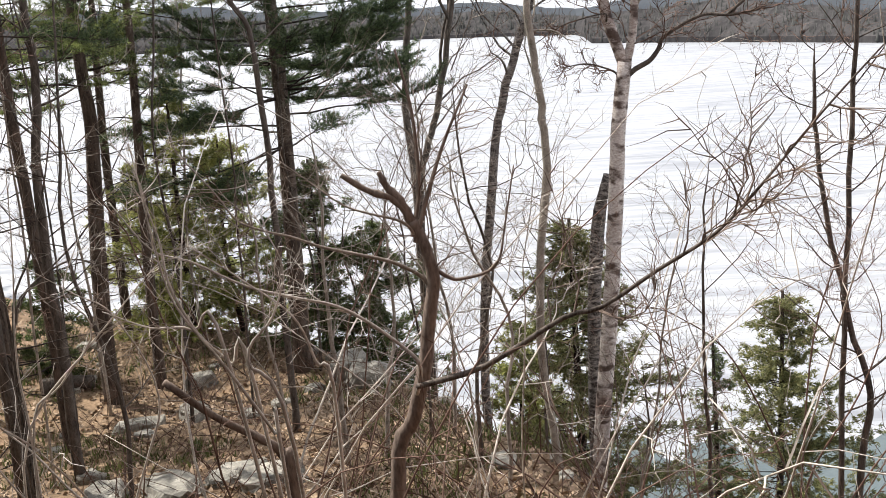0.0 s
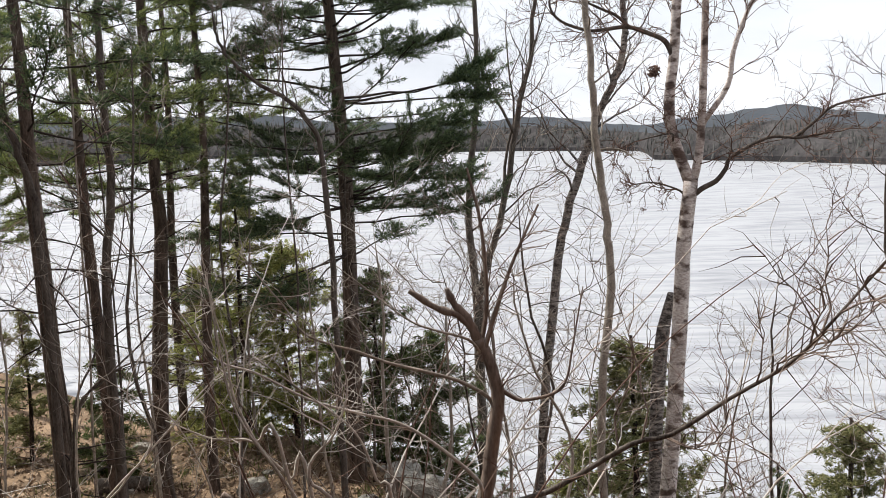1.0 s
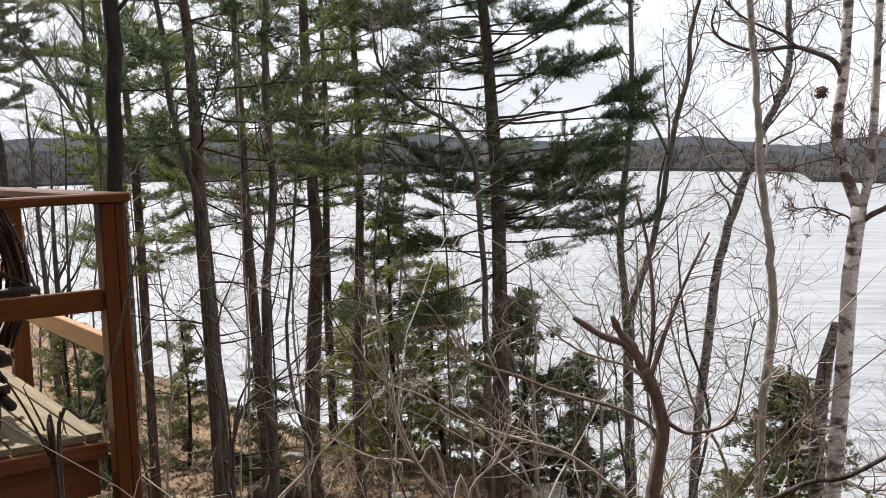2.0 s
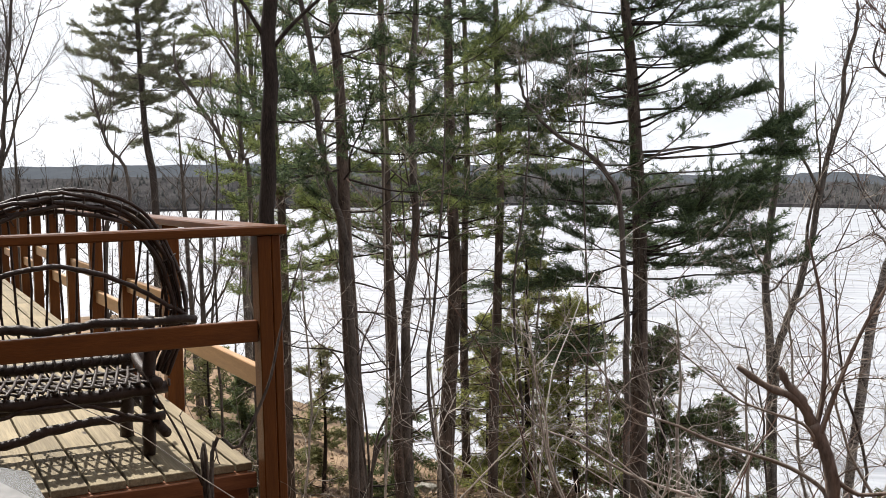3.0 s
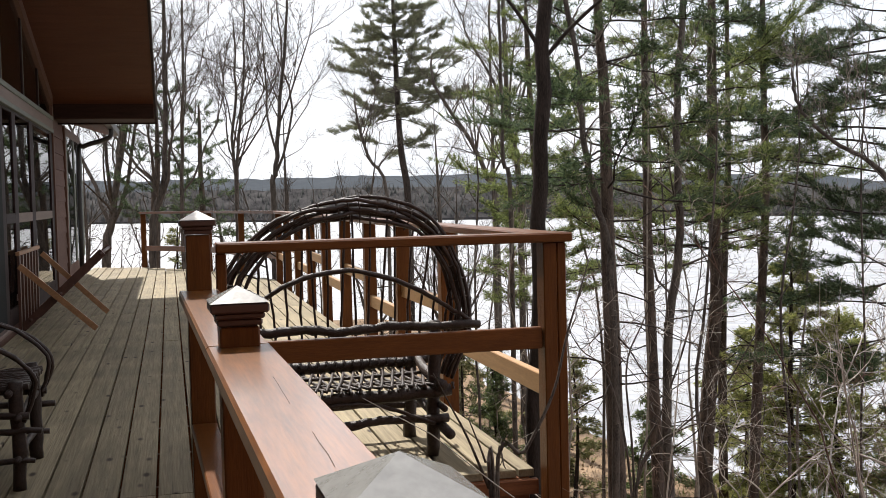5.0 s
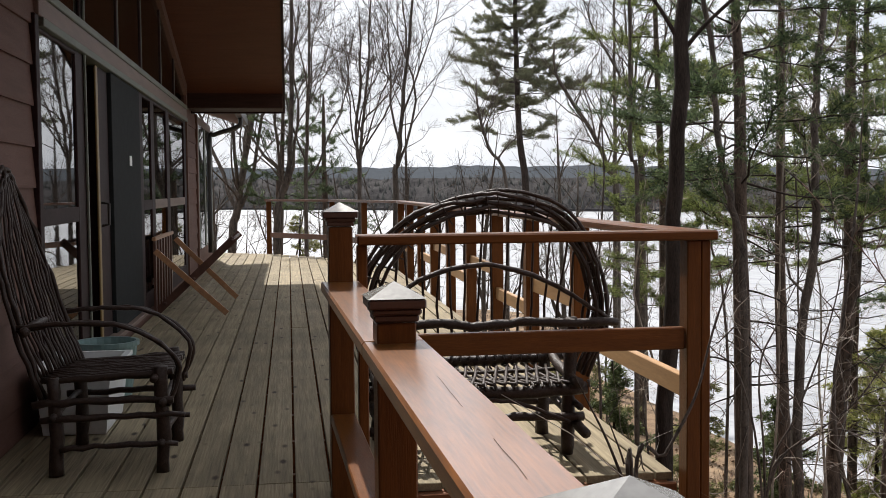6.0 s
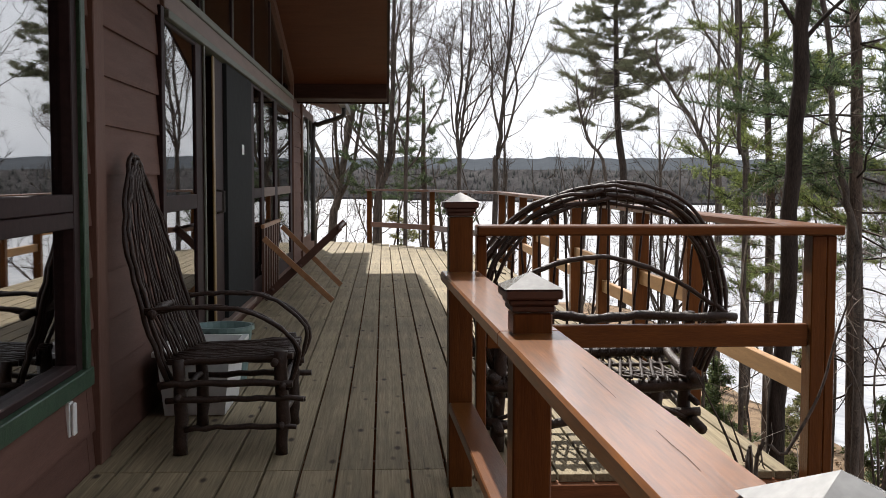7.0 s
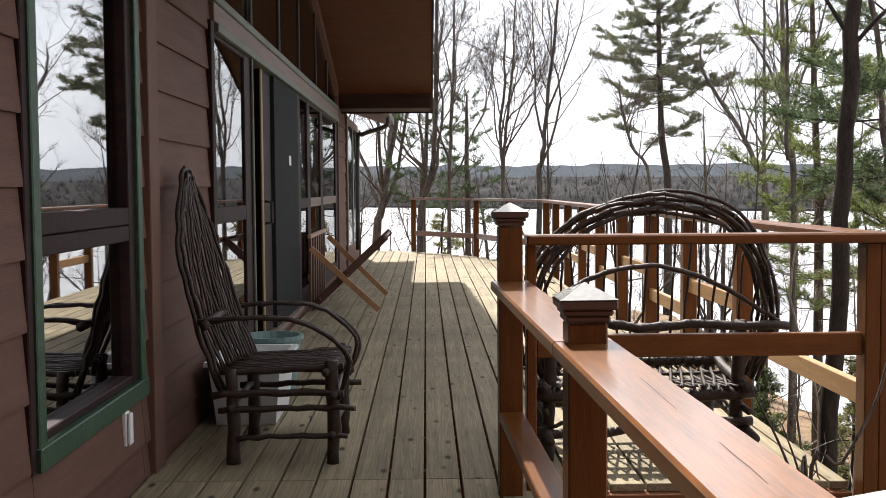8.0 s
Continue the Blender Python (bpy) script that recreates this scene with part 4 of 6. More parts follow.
for i in range(20):
    x = 0.47 + i * 0.047
    for sgn in (-1, 1):
        x1 = x + sgn * 0.105
        if 0.43 < x1 < 1.42:
            part("seat_twig", stick([(x, 5.955, 0.325), ((x + x1) / 2, 6.2, 0.318 + 0.007 * sgn), (x1, 6.45, 0.332)], 0.0076, 3, 6, 0.9, 120 + i + 40 * sgn, 0.003), M_TWIG, bench, "", True)
for i in range(2):
    y = 6.13 + i * 0.16
    part("seat_twig", stick([(0.46, y, 0.318 + i * 0.008), (0.95, y + 0.01, 0.314 + i * 0.008), (1.39, y, 0.318 + i * 0.008)], 0.0095, 5, 6, 0.9, 150 + i, 0.004), M_TWIG, bench, "", True)
for i in range(19):
    x = 0.50 + i * 0.046
    part("lattice_twig", stick([(x, 6.46, 0.165), (x + 0.03 * (-1) ** i, 6.452, 0.25), (x, 6.45, 0.34)], 0.0055, 3, 5, 0.9, 420 + i, 0.004), M_TWIG, bench, "", True)
for i in range(24):
    x = 0.46 + i * 0.041
    part("wrap_twig", stick([(x, 6.40, 0.358), (x + 0.004, 6.435, 0.396), (x + 0.012, 6.475, 0.358)], 0.0062, 3, 5, 1.0, 480 + i, 0.002), M_TWIG, bench, "", True)
    part("wrap_twig", stick([(x, 5.955, 0.305), (x + 0.004, 5.985, 0.322), (x + 0.012, 6.03, 0.315)], 0.0060, 3, 5, 1.0, 510 + i, 0.002), M_TWIG, bench, "", True)
part("apron_arch", stick([(0.52, 5.975, 0.15), (0.72, 5.97, 0.232), (0.92, 5.97, 0.262), (1.12, 5.97, 0.232), (1.32, 5.975, 0.15)], 0.0095, 6, 7, 0.95, 460), M_TWIG, bench, "bent twig arch under the seat", True)
part("arm_hoop", stick([(0.44, 6.00, 0.60), (0.42, 6.18, 0.62), (0.43, 6.38, 0.52), (0.46, 6.46, 0.34)], 0.012, 5, 7, 0.9, 180), M_TWIG, bench, "bent willow arm", True)

# ---- bent-willow armchair against the siding, facing the lake ----
chair = thing("willow_armchair", (-0.61, 6.31, 0), "dark bent-willow armchair with a tall narrow back on the deck", "chair")
CY0, CY1 = 6.025, 6.575
XF, XR = -0.392, -0.815
for x, y, h in ((XF, CY0, 0.44), (XF, CY1, 0.44), (XR, CY0, 0.40), (XR, CY1, 0.40)):
    part("leg", stick([(x, y, 0.0), (x + 0.004, y, 0.2), (x - 0.004, y, h)], 0.029, 4, 9, 0.95, int(abs(x) * 100 + y * 10), 0.004), M_TWIG, chair, "", True)
for z, x0, x1, r in ((0.115, XR + 0.02, XF + 0.06, 0.0125), (0.235, XR - 0.06, XF + 0.09, 0.0145), (0.30, XR - 0.08, XF + 0.05, 0.0165)):
    for y in (CY0 - 0.02, CY1 + 0.02):
        part("side_rail", stick([(x0, y, z), ((x0 + x1) / 2, y, z + 0.008), (x1, y, z + 0.005)], r, 5, 8, 0.92, int(z * 1000 + y * 7), 0.005), M_TWIG, chair, "", True)
for x, z in ((XF, 0.13), (XF + 0.01, 0.30), (XR, 0.25), (XF - 0.02, 0.40)):
    part("cross_rail", stick([(x, CY0 - 0.07, z), (x, 6.3, z + 0.006), (x, CY1 + 0.07, z)], 0.0145, 5, 8, 0.92, int(z * 999), 0.004), M_TWIG, chair, "", True)
for i in range(13):
    y = CY0 + 0.01 + i * 0.04
    part("seat_twig", stick([(XF + 0.05, y, 0.415), (-0.6, y, 0.402), (XR - 0.05, y, 0.390)], 0.015, 4, 6, 0.9, 200 + i, 0.004), M_TWIG, chair, "", True)
for i in range(15):
    f = (i - 7) / 7
    y0, yt = 6.31 + f * 0.20, 6.31 + f * 0.085
    part("back_twig", stick([(XR - 0.02 + 0.04 * f, y0, 0.38), (XR - 0.11 + 0.035 * f, 6.31 + f * 0.24, 0.62), (XR - 0.18 + 0.025 * f, 6.31 + f * 0.225, 0.92), (XR - 0.225, yt + f * 0.05, 1.20 - 0.03 * f * f), (XR - 0.225, 6.31 + f * 0.02, 1.235)], 0.0074, 5, 6, 0.75, 220 + i, 0.005), M_TWIG, chair, "", True)
for f in (-1, 1):
    part("back_hoop", stick([(XR + 0.0 + 0.04 * f, 6.31 + f * 0.235, 0.30), (XR - 0.10 + 0.035 * f, 6.31 + f * 0.262, 0.62), (XR - 0.185 + 0.025 * f, 6.31 + f * 0.235, 0.95), (XR - 0.222, 6.31 + f * 0.085, 1.20), (XR - 0.24, 6.31 - f * 0.02, 1.248)], 0.0105, 6, 7, 0.8, 244 + f, 0.007), M_TWIG, chair, "bent willow back hoop", True)
    part("back_hoop", stick([(XR - 0.01 + 0.04 * f, 6.31 + f * 0.25, 0.30), (XR - 0.12 + 0.035 * f, 6.31 + f * 0.285, 0.62), (XR - 0.20 + 0.025 * f, 6.31 + f * 0.25, 0.95), (XR - 0.235, 6.31 + f * 0.10, 1.22), (XR - 0.245, 6.31, 1.262)], 0.0115, 6, 7, 0.85, 240 + f, 0.005), M_TWIG, chair, "bent willow back hoop", True)
    for j in range(2):
        y = 6.31 + f * (0.28 + 0.02 * j)
        part("arm_hoop", stick([(XR - 0.14, y, 0.60 + 0.012 * j), (-0.72, y, 0.625), (-0.50, y + 0.01 * f, 0.60), (XF + 0.06 + 0.015 * j, y, 0.46), (XF + 0.03, y, 0.28)], 0.0105, 6, 7, 0.9, 250 + f + 3 * j, 0.004), M_TWIG, chair, "bent willow arm hoop", True)
part("back_cross", stick([(XR - 0.10, CY0 - 0.06, 0.60), (XR - 0.11, 6.31, 0.605), (XR - 0.10, CY1 + 0.06, 0.60)], 0.019, 5, 8, 0.95, 261), M_TWIG, chair, "", True)


# ---- wooden folding chair leaning by the glass ----
M_SLAT = surface("oiled_folding_chair_wood", (0.22, 0.10, 0.045), (0.38, 0.20, 0.095), 5, 0.45, 0.2, (4, 4, 4), 36)
M_SLATDARK = surface("dark_folding_chair_wood", (0.05, 0.02, 0.014), (0.10, 0.045, 0.03), 5, 0.45, 0.2, (4, 4, 4), 36)
fold = thing("folding_bench", (-0.8, 12.4, 0), "wooden folding bench with crossed pale and dark legs by the glass", "bench")


def slat(a, b, w, h):
    """A flat bar from a to b."""
    a, b = Vector(a), Vector(b)
    d = (b - a).normalized()
    s = Vector((0, 1, 0))
    u = d.cross(s).normalized()
    return Geo().prism([a - s * w - u * h, a + s * w - u * h, a + s * w + u * h, a - s * w + u * h], b - a)


for y, top, foot in ((11.60, (-1.075, 0.61), (-0.44, 0.022)), (13.10, (-1.045, 0.655), (-0.42, 0.022))):
    part("crossed_leg", slat((top[0], y, top[1]), (foot[0], y, foot[1]), 0.016, 0.026), M_SLAT, fold, "pale oiled wooden leg")
for y in (11.68, 12.96):
    part("crossed_leg", slat((-1.085, y, 0.035), (-0.37, y, 0.71), 0.018, 0.034), M_SLATDARK, fold, "dark wooden leg")
for x, z in ((-0.385, 0.695), (-0.74, 0.345), (-1.0, 0.12)):
    part("cross_bar", Geo().tube([(x, 11.62, z), (x, 13.05, z)], [0.016, 0.016], 8), M_SLATDARK, fold, "", True)
part("top_bar", Geo().box((-1.10, 11.58, 0.70), (-1.065, 13.12, 0.735)), M_SLAT, fold, "pale top bar of the back")
for i in range(7):
    y = 11.64 + i * 0.225
    part("back_slat", slat((-1.085, y, 0.04), (-1.08, y, 0.698), 0.035, 0.011), M_SLATDARK, fold)
part("back_rail", Geo().box((-1.104, 11.58, 0.30), (-1.098, 13.12, 0.36)), M_SLATDARK, fold)

# ---- white bin and bucket behind the armchair ----
M_BIN = surface("white_plastic_bin", (0.55, 0.56, 0.55), (0.68, 0.69, 0.68), 6, 0.45, 0.05)
M_TEAL = surface("teal_bucket_rim", (0.10, 0.17, 0.16), (0.18, 0.27, 0.26), 6, 0.4, 0.05)
bin_ = thing("plastic_bin", (-0.9, 7.05, 0), "open white plastic recycling bin on the deck", "bin")


def tub(x0, x1, y0, y1, z0, z1, t=0.012, slope=0.03):
    """An open tapered tub with walls of real thickness."""
    g = Geo()
    rings = []
    for (e, z) in ((-slope, z0), (0.0, z1), (0.02, z1), (0.02, z1 + 0.022), (-t, z1 + 0.022), (-slope - t, z0 + t)):
        k = len(g.v)
        g.v += [(x0 - e, y0 - e, z), (x1 + e, y0 - e, z), (x1 + e, y1 + e, z), (x0 - e, y1 + e, z)]
        rings.append(k)
    for a, b in zip(rings, rings[1:]):
        for i in range(4):
            j = (i + 1) % 4
            g.f.append([a + i, a + j, b + j, b + i])
    g.f.append([rings[0] + i for i in (3, 2, 1, 0)])
    g.f.append([rings[-1] + i for i in range(4)])
    return g


part("tub", tub(-1.06, -0.71, 6.74, 7.32, 0.005, 0.30), M_BIN, bin_)
bucket = thing("bucket", (-0.88, 7.70, 0), "round teal-rimmed plastic bucket on the deck", "bucket")
g = Geo()
cyl = lambda r, z: [(-0.88 + r * math.cos(a * math.pi / 12), 7.70 + r * math.sin(a * math.pi / 12), z) for a in range(24)]
rs = [cyl(0.13, 0.004), cyl(0.165, 0.30), cyl(0.178, 0.30), cyl(0.178, 0.325), cyl(0.158, 0.325), cyl(0.12, 0.02)]
for r in rs:
    g.v += r
for i in range(5):
    for j in range(24):
        g.f.append([i * 24 + j, i * 24 + (j + 1) % 24, i * 24 + 24 + (j + 1) % 24, i * 24 + 24 + j])
g.f.append(list(range(23, -1, -1)))
g.f.append(list(range(5 * 24, 6 * 24)))
part("pail", g, M_TEAL, bucket)

# ---- plants: bark, leaves and builders ----
M_PINEBARK = surface("red_brown_pine_bark", (0.022, 0.017, 0.014), (0.150, 0.112, 0.088), 4, 0.9, 1.0, (5, 5, 1.1), 34, vary=0.18, lo=0.36, hi=0.64, spec=0.1)
# near-black bark: the shade of backlit trunks and limbs is in the colour
M_DARKBARK = surface("dark_backlit_bark", (0.014, 0.011, 0.009), (0.056, 0.043, 0.036), 4, 0.9, 1.0, (5, 5, 1.1), 34, lo=0.34, hi=0.68, spec=0.1)
M_GREYBARK = surface("grey_maple_bark", (0.030, 0.024, 0.020), (0.150, 0.124, 0.104), 5, 0.85, 0.8, (4, 4, 1.3), 38, vary=0.2, lo=0.36, hi=0.66, spec=0.1)
M_TWIGBARK = surface("pale_twig_bark", (0.10, 0.08, 0.062), (0.40, 0.345, 0.285), 7, 0.8, 0.3, (2, 2, 2), 40, vary=0.35, spec=0.15)
# lighter than the twig bark, to put side sunlight into the near stems
M_SHRUB = surface("sunlit_pale_shrub_bark", (0.19, 0.16, 0.125), (0.56, 0.50, 0.43), 7, 0.55, 0.3, (2, 2, 2), 40, vary=0.3, spec=0.35)
M_MAPLE = surface("dark_red_maple_bark", (0.055, 0.040, 0.032), (0.26, 0.200, 0.162), 6, 0.85, 0.7, (3, 3, 1), 34, spec=0.1)
M_POPLAR = surface("smooth_tan_poplar_bark", (0.13, 0.112, 0.09), (0.42, 0.375, 0.315), 5, 0.8, 0.6, (3, 3, 2.4), 34, vary=0.1, lo=0.34, hi=0.66, spec=0.15)
M_LEANBARK = surface("mottled_grey_birch_bark", (0.040, 0.033, 0.029), (0.34, 0.30, 0.27), 6, 0.85, 0.8, (2, 2, 6), 34, vary=0.1, lo=0.44, hi=0.62, spec=0.1)
M_REDTWIG = surface("red_brown_twig_bark", (0.07, 0.04, 0.03), (0.19, 0.12, 0.09), 7, 0.8, 0.3, (2, 2, 2), 40, vary=0.3, spec=0.15)
M_PINE = foliage("white_pine_needles", (0.018, 0.036, 0.019), (0.130, 0.168, 0.074), 0.46)
M_PINE2 = foliage("yellow_green_pine_needles", (0.040, 0.062, 0.020), (0.23, 0.26, 0.085), 0.52)
M_PINEFAR = foliage("grey_green_pine_needles", (0.040, 0.048, 0.028), (0.21, 0.212, 0.125), 0.46)
# lighter copy of the cedar sprays, with backlight put into the colour
M_CEDAR_SUNLIT = foliage("sunlit_cedar_sprays", (0.10, 0.125, 0.034), (0.38, 0.37, 0.13), 0.62)
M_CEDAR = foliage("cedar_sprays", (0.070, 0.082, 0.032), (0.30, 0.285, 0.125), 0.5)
M_HEMLOCK = foliage("dark_hemlock_sprays", (0.034, 0.052, 0.022), (0.14, 0.165, 0.062), 0.46)

m_birch = bpy.data.materials.new("white_birch_bark")
m_birch.use_nodes = True
n_, l_ = m_birch.node_tree.nodes, m_birch.node_tree.links
co_, mp_ = n_.new("ShaderNodeTexCoord"), n_.new("ShaderNodeMapping")
mp_.inputs["Scale"].default_value = (5.0, 5.0, 9.0)
nz_, n2_ = n_.new("ShaderNodeTexNoise"), n_.new("ShaderNodeTexNoise")
nz_.inputs["Scale"].default_value, nz_.inputs["Detail"].default_value = 1.1, 6
n2_.inputs["Scale"].default_value, n2_.inputs["Detail"].default_value = 7.0, 4
rp_, r2_ = n_.new("ShaderNodeValToRGB"), n_.new("ShaderNodeValToRGB")
rp_.color_ramp.elements[0].position, rp_.color_ramp.elements[1].position = 0.39, 0.50
rp_.color_ramp.elements[0].color, rp_.color_ramp.elements[1].color = (0.17, 0.125, 0.105, 1), (1, 1, 1, 1)
r2_.color_ramp.elements[0].position, r2_.color_ramp.elements[1].position = 0.3, 0.7
r2_.color_ramp.elements[0].color, r2_.color_ramp.elements[1].color = (0.34, 0.27, 0.235, 1), (0.70, 0.65, 0.60, 1)
n3_, r3_ = n_.new("ShaderNodeTexNoise"), n_.new("ShaderNodeValToRGB")
n3_.inputs["Scale"].default_value, n3_.inputs["Detail"].default_value = 1.5, 5
r3_.color_ramp.elements[0].position, r3_.color_ramp.elements[1].position = 0.36, 0.50
r3_.color_ramp.elements[0].color, r3_.color_ramp.elements[1].color = (0.40, 0.31, 0.27, 1), (1, 1, 1, 1)
pat_ = n_.new("ShaderNodeMixRGB")
pat_.blend_type, pat_.inputs["Fac"].default_value = "MULTIPLY", 0.85
bmp_ = n_.new("ShaderNodeBump")
bmp_.inputs["Strength"].default_value, bmp_.inputs["Distance"].default_value = 0.6, 0.01
mul_ = n_.new("ShaderNodeMixRGB")
mul_.blend_type, mul_.inputs["Fac"].default_value = "MULTIPLY", 1.0
l_.new(co_.outputs["Object"], mp_.inputs["Vector"])
l_.new(mp_.outputs["Vector"], nz_.inputs["Vector"])
l_.new(mp_.outputs["Vector"], n2_.inputs["Vector"])
l_.new(nz_.outputs["Fac"], rp_.inputs["Fac"])
l_.new(n2_.outputs["Fac"], r2_.inputs["Fac"])
l_.new(rp_.outputs["Color"], mul_.inputs["Color1"])
l_.new(r2_.outputs["Color"], mul_.inputs["Color2"])
l_.new(co_.outputs["Object"], n3_.inputs["Vector"])
l_.new(n3_.outputs["Fac"], r3_.inputs["Fac"])
l_.new(mul_.outputs["Color"], pat_.inputs["Color1"])
l_.new(r3_.outputs["Color"], pat_.inputs["Color2"])
l_.new(pat_.outputs["Color"], n_["Principled BSDF"].inputs["Base Color"])
l_.new(nz_.outputs["Fac"], bmp_.inputs["Height"])
l_.new(bmp_.outputs["Normal"], n_["Principled BSDF"].inputs["Normal"])
n_["Principled BSDF"].inputs["Roughness"].default_value = 0.75


def tri_mesh(name, V, mat, origin):
    """A mesh of loose triangles from an (n, 3, 3) array."""
    V = (V.reshape(-1, 3) - np.array(origin)).astype(np.float32)
    n = len(V) // 3
    me = bpy.data.meshes.new(name)
    me.vertices.add(3 * n)
    me.vertices.foreach_set("co", V.ravel())
    me.loops.add(3 * n)
    me.loops.foreach_set("vertex_index", np.arange(3 * n, dtype=np.int32))
    me.polygons.add(n)
    me.polygons.foreach_set("loop_start", np.arange(0, 3 * n, 3, dtype=np.int32))
    me.materials.append(mat)
    me.update(calc_edges=True)
    me.validate()
    return me


def unit(a):
    return a / np.maximum(np.linalg.norm(a, axis=-1, keepdims=True), 1e-6)


def needles(centres, ways, per, length, width, spread, rng):
    """Sprays of thin blades round each centre, along its way."""
    c = np.repeat(np.asarray(centres, float), per, 0)
    w = np.repeat(np.asarray(ways, float), per, 0)
    d = unit(w + rng.normal(0, spread, c.shape))
    L = length * rng.uniform(0.6, 1.15, (len(c), 1))
    s = unit(np.cross(d, rng.normal(0, 1, c.shape)))
    c = c + rng.normal(0, length * 0.22, c.shape)
    wd = width * rng.uniform(0.7, 1.3, (len(c), 1))
    return np.stack([c - s * wd, c + s * wd, c + d * L], 1)


def limb(g, a, way, length, r, rn, bend=0.25, rise=0.0, sides=5, n=5):
    """One crooked branch; returns its points."""
    p, d = Vector(a), Vector(way).normalized()
    pts, step = [p.copy()], length / n
    for i in range(n):
        d = (d + Vector((rn.gauss(0, bend), rn.gauss(0, bend), rn.gauss(0, bend) + rise))).normalized()
        p = p + d * step
        pts.append(p.copy())
    g.tube(pts, [r * (1 - 0.82 * i / n) for i in range(n + 1)], sides, False)
    return pts


def twigs(g, pts, length, r, rn, count, depth, rise=0.06, spread=0.9, bend=0.30):
    """Side shoots along a branch, and their own side shoots."""
    for i in range(count):
        f = rn.uniform(0.18, 1.0) * (len(pts) - 1)
        k = min(int(f), len(pts) - 2)
        a = pts[k].lerp(pts[k + 1], f - k)
        d = (pts[k + 1] - pts[k]).normalized()
        side = Vector((rn.gauss(0, 1), rn.gauss(0, 1), rn.gauss(0, 1))).normalized()
        way = d + side * spread
        L = length * rn.uniform(0.5, 1.2) * (1.1 - 0.5 * f / (len(pts) - 1))
        q = limb(g, a, way, L, r, rn, bend, rise, 3, 3 if depth < 2 else 5)
        if depth > 1:
            twigs(g, q, length * 0.55, r * 0.6, rn, max(2, int(count * 0.6)), depth - 1, rise, spread, bend)


def trunk_path(top_to_base, foot=True):
    """A trunk's line from its foot in the ground upwards."""
    pts = [Vector(p) for p in top_to_base][::-1]
    if foot:
        b = pts[0]
        gz = ground_z(b.x, b.y)
        if b.z - gz > 0.25:
            pts.insert(0, Vector((b.x, b.y, gz - 0.15)))
        else:
            pts[0] = Vector((b.x, b.y, min(b.z, gz - 0.1)))
    return pts


def extend(pts, up):
    """Carries a trunk on beyond its last point, bending to the vertical."""
    d = (pts[-1] - pts[-2]).normalized()
    d = (d + Vector((0, 0, 1.2))).normalized()
    return pts + [pts[-1] + d * up * 0.5, pts[-1] + d * up * 0.5 + Vector((0, 0, up * 0.5))]


def bare_tree(name, line, r0, r1, label, seed, up=2.0, low=0.35, limbs=14, reach=1.2, shoots=7, depth=2, bark=None, twig=None, group="leafless trees", rise=0.10, steep=0.9, cat="tree", fine=0.0028, fork=0):
    """A leafless tree: a crooked trunk, forked leaders, and limbs that divide into fine shoots."""
    rn = random.Random(seed)
    pts = trunk_path(line)
    if up:
        pts = extend(pts, up)
    c = bez(pts, 4)
    c = [p + Vector((rn.gauss(0, 0.008), rn.gauss(0, 0.008), 0)) for p in c]
    base = c[0]
    t = thing(name, tuple(base), label, cat, group)
    m = len(c) - 1
    rad = [r0 + (r1 - r0) * (i / m) for i in range(m + 1)]
    rad[0] *= 1.25
    rad[-1], rad[-2] = rad[-1] * 0.25, rad[-2] * 0.6
    part("trunk", Geo().tube(c, rad, 9, True, 0.07, rn), bark or M_GREYBARK, t, "", True)
    g = Geo()
    for i in range(fork):
        k = int((0.26 + 0.34 * (i + rn.random()) / fork) * m)
        az = i * 2.4 + rn.uniform(-0.5, 0.5)
        L = (c[-1].z - c[k].z) * rn.uniform(0.55, 0.95)
        lg = Geo()
        q = limb(lg, c[k], (math.cos(az) * 0.5, math.sin(az) * 0.5, rn.uniform(0.8, 1.2)), L, rad[k] * 0.6, rn, 0.13, 0.07, 6, 9)
        part("leader", lg, bark or M_GREYBARK, t, "", True)
        for j in range(4):
            b = q[3 + j]
            sg = Geo()
            az2 = az + rn.uniform(-1.9, 1.9)
            q2 = limb(sg, b, (math.cos(az2) * 0.7, math.sin(az2) * 0.7, rn.uniform(0.5, 1.2)), L * rn.uniform(0.3, 0.5), rad[k] * 0.22, rn, 0.16, 0.08, 4, 6)
            part("limb", sg, bark or M_GREYBARK, t, "", True)
            twigs(g, q2, L * 0.2, fine, rn, shoots, 2, 0.08, 0.75, 0.22)
        twigs(g, q[3:], L * 0.22, fine, rn, shoots, 2, 0.08, 0.75, 0.22)
    for i in range(limbs):
        f = low + (1 - low) * (i + rn.random()) / limbs
        k = min(int(f * m), m - 1)
        a = c[k].lerp(c[k + 1], f * m - k)
        az = rn.uniform(0, 6.283)
        way = Vector((math.cos(az), math.sin(az), rn.uniform(0.35, 1.25) * steep))
        L = reach * rn.uniform(0.55, 1.15) * (1.15 - 0.55 * f)
        lg = Geo()
        q = limb(lg, a, way, L, max(0.005, rad[k] * 0.33), rn, 0.22, rise, 5, 6)
        part("limb", lg, bark or M_GREYBARK, t, "", True)
        twigs(g, q, L * 0.5, max(fine, rad[k] * 0.10), rn, shoots, depth, rise * 0.6)
    tagged(part("twig_spray", g, twig or M_TWIGBARK, t, "fine leafless twigs"), kind="stuff")
    return t


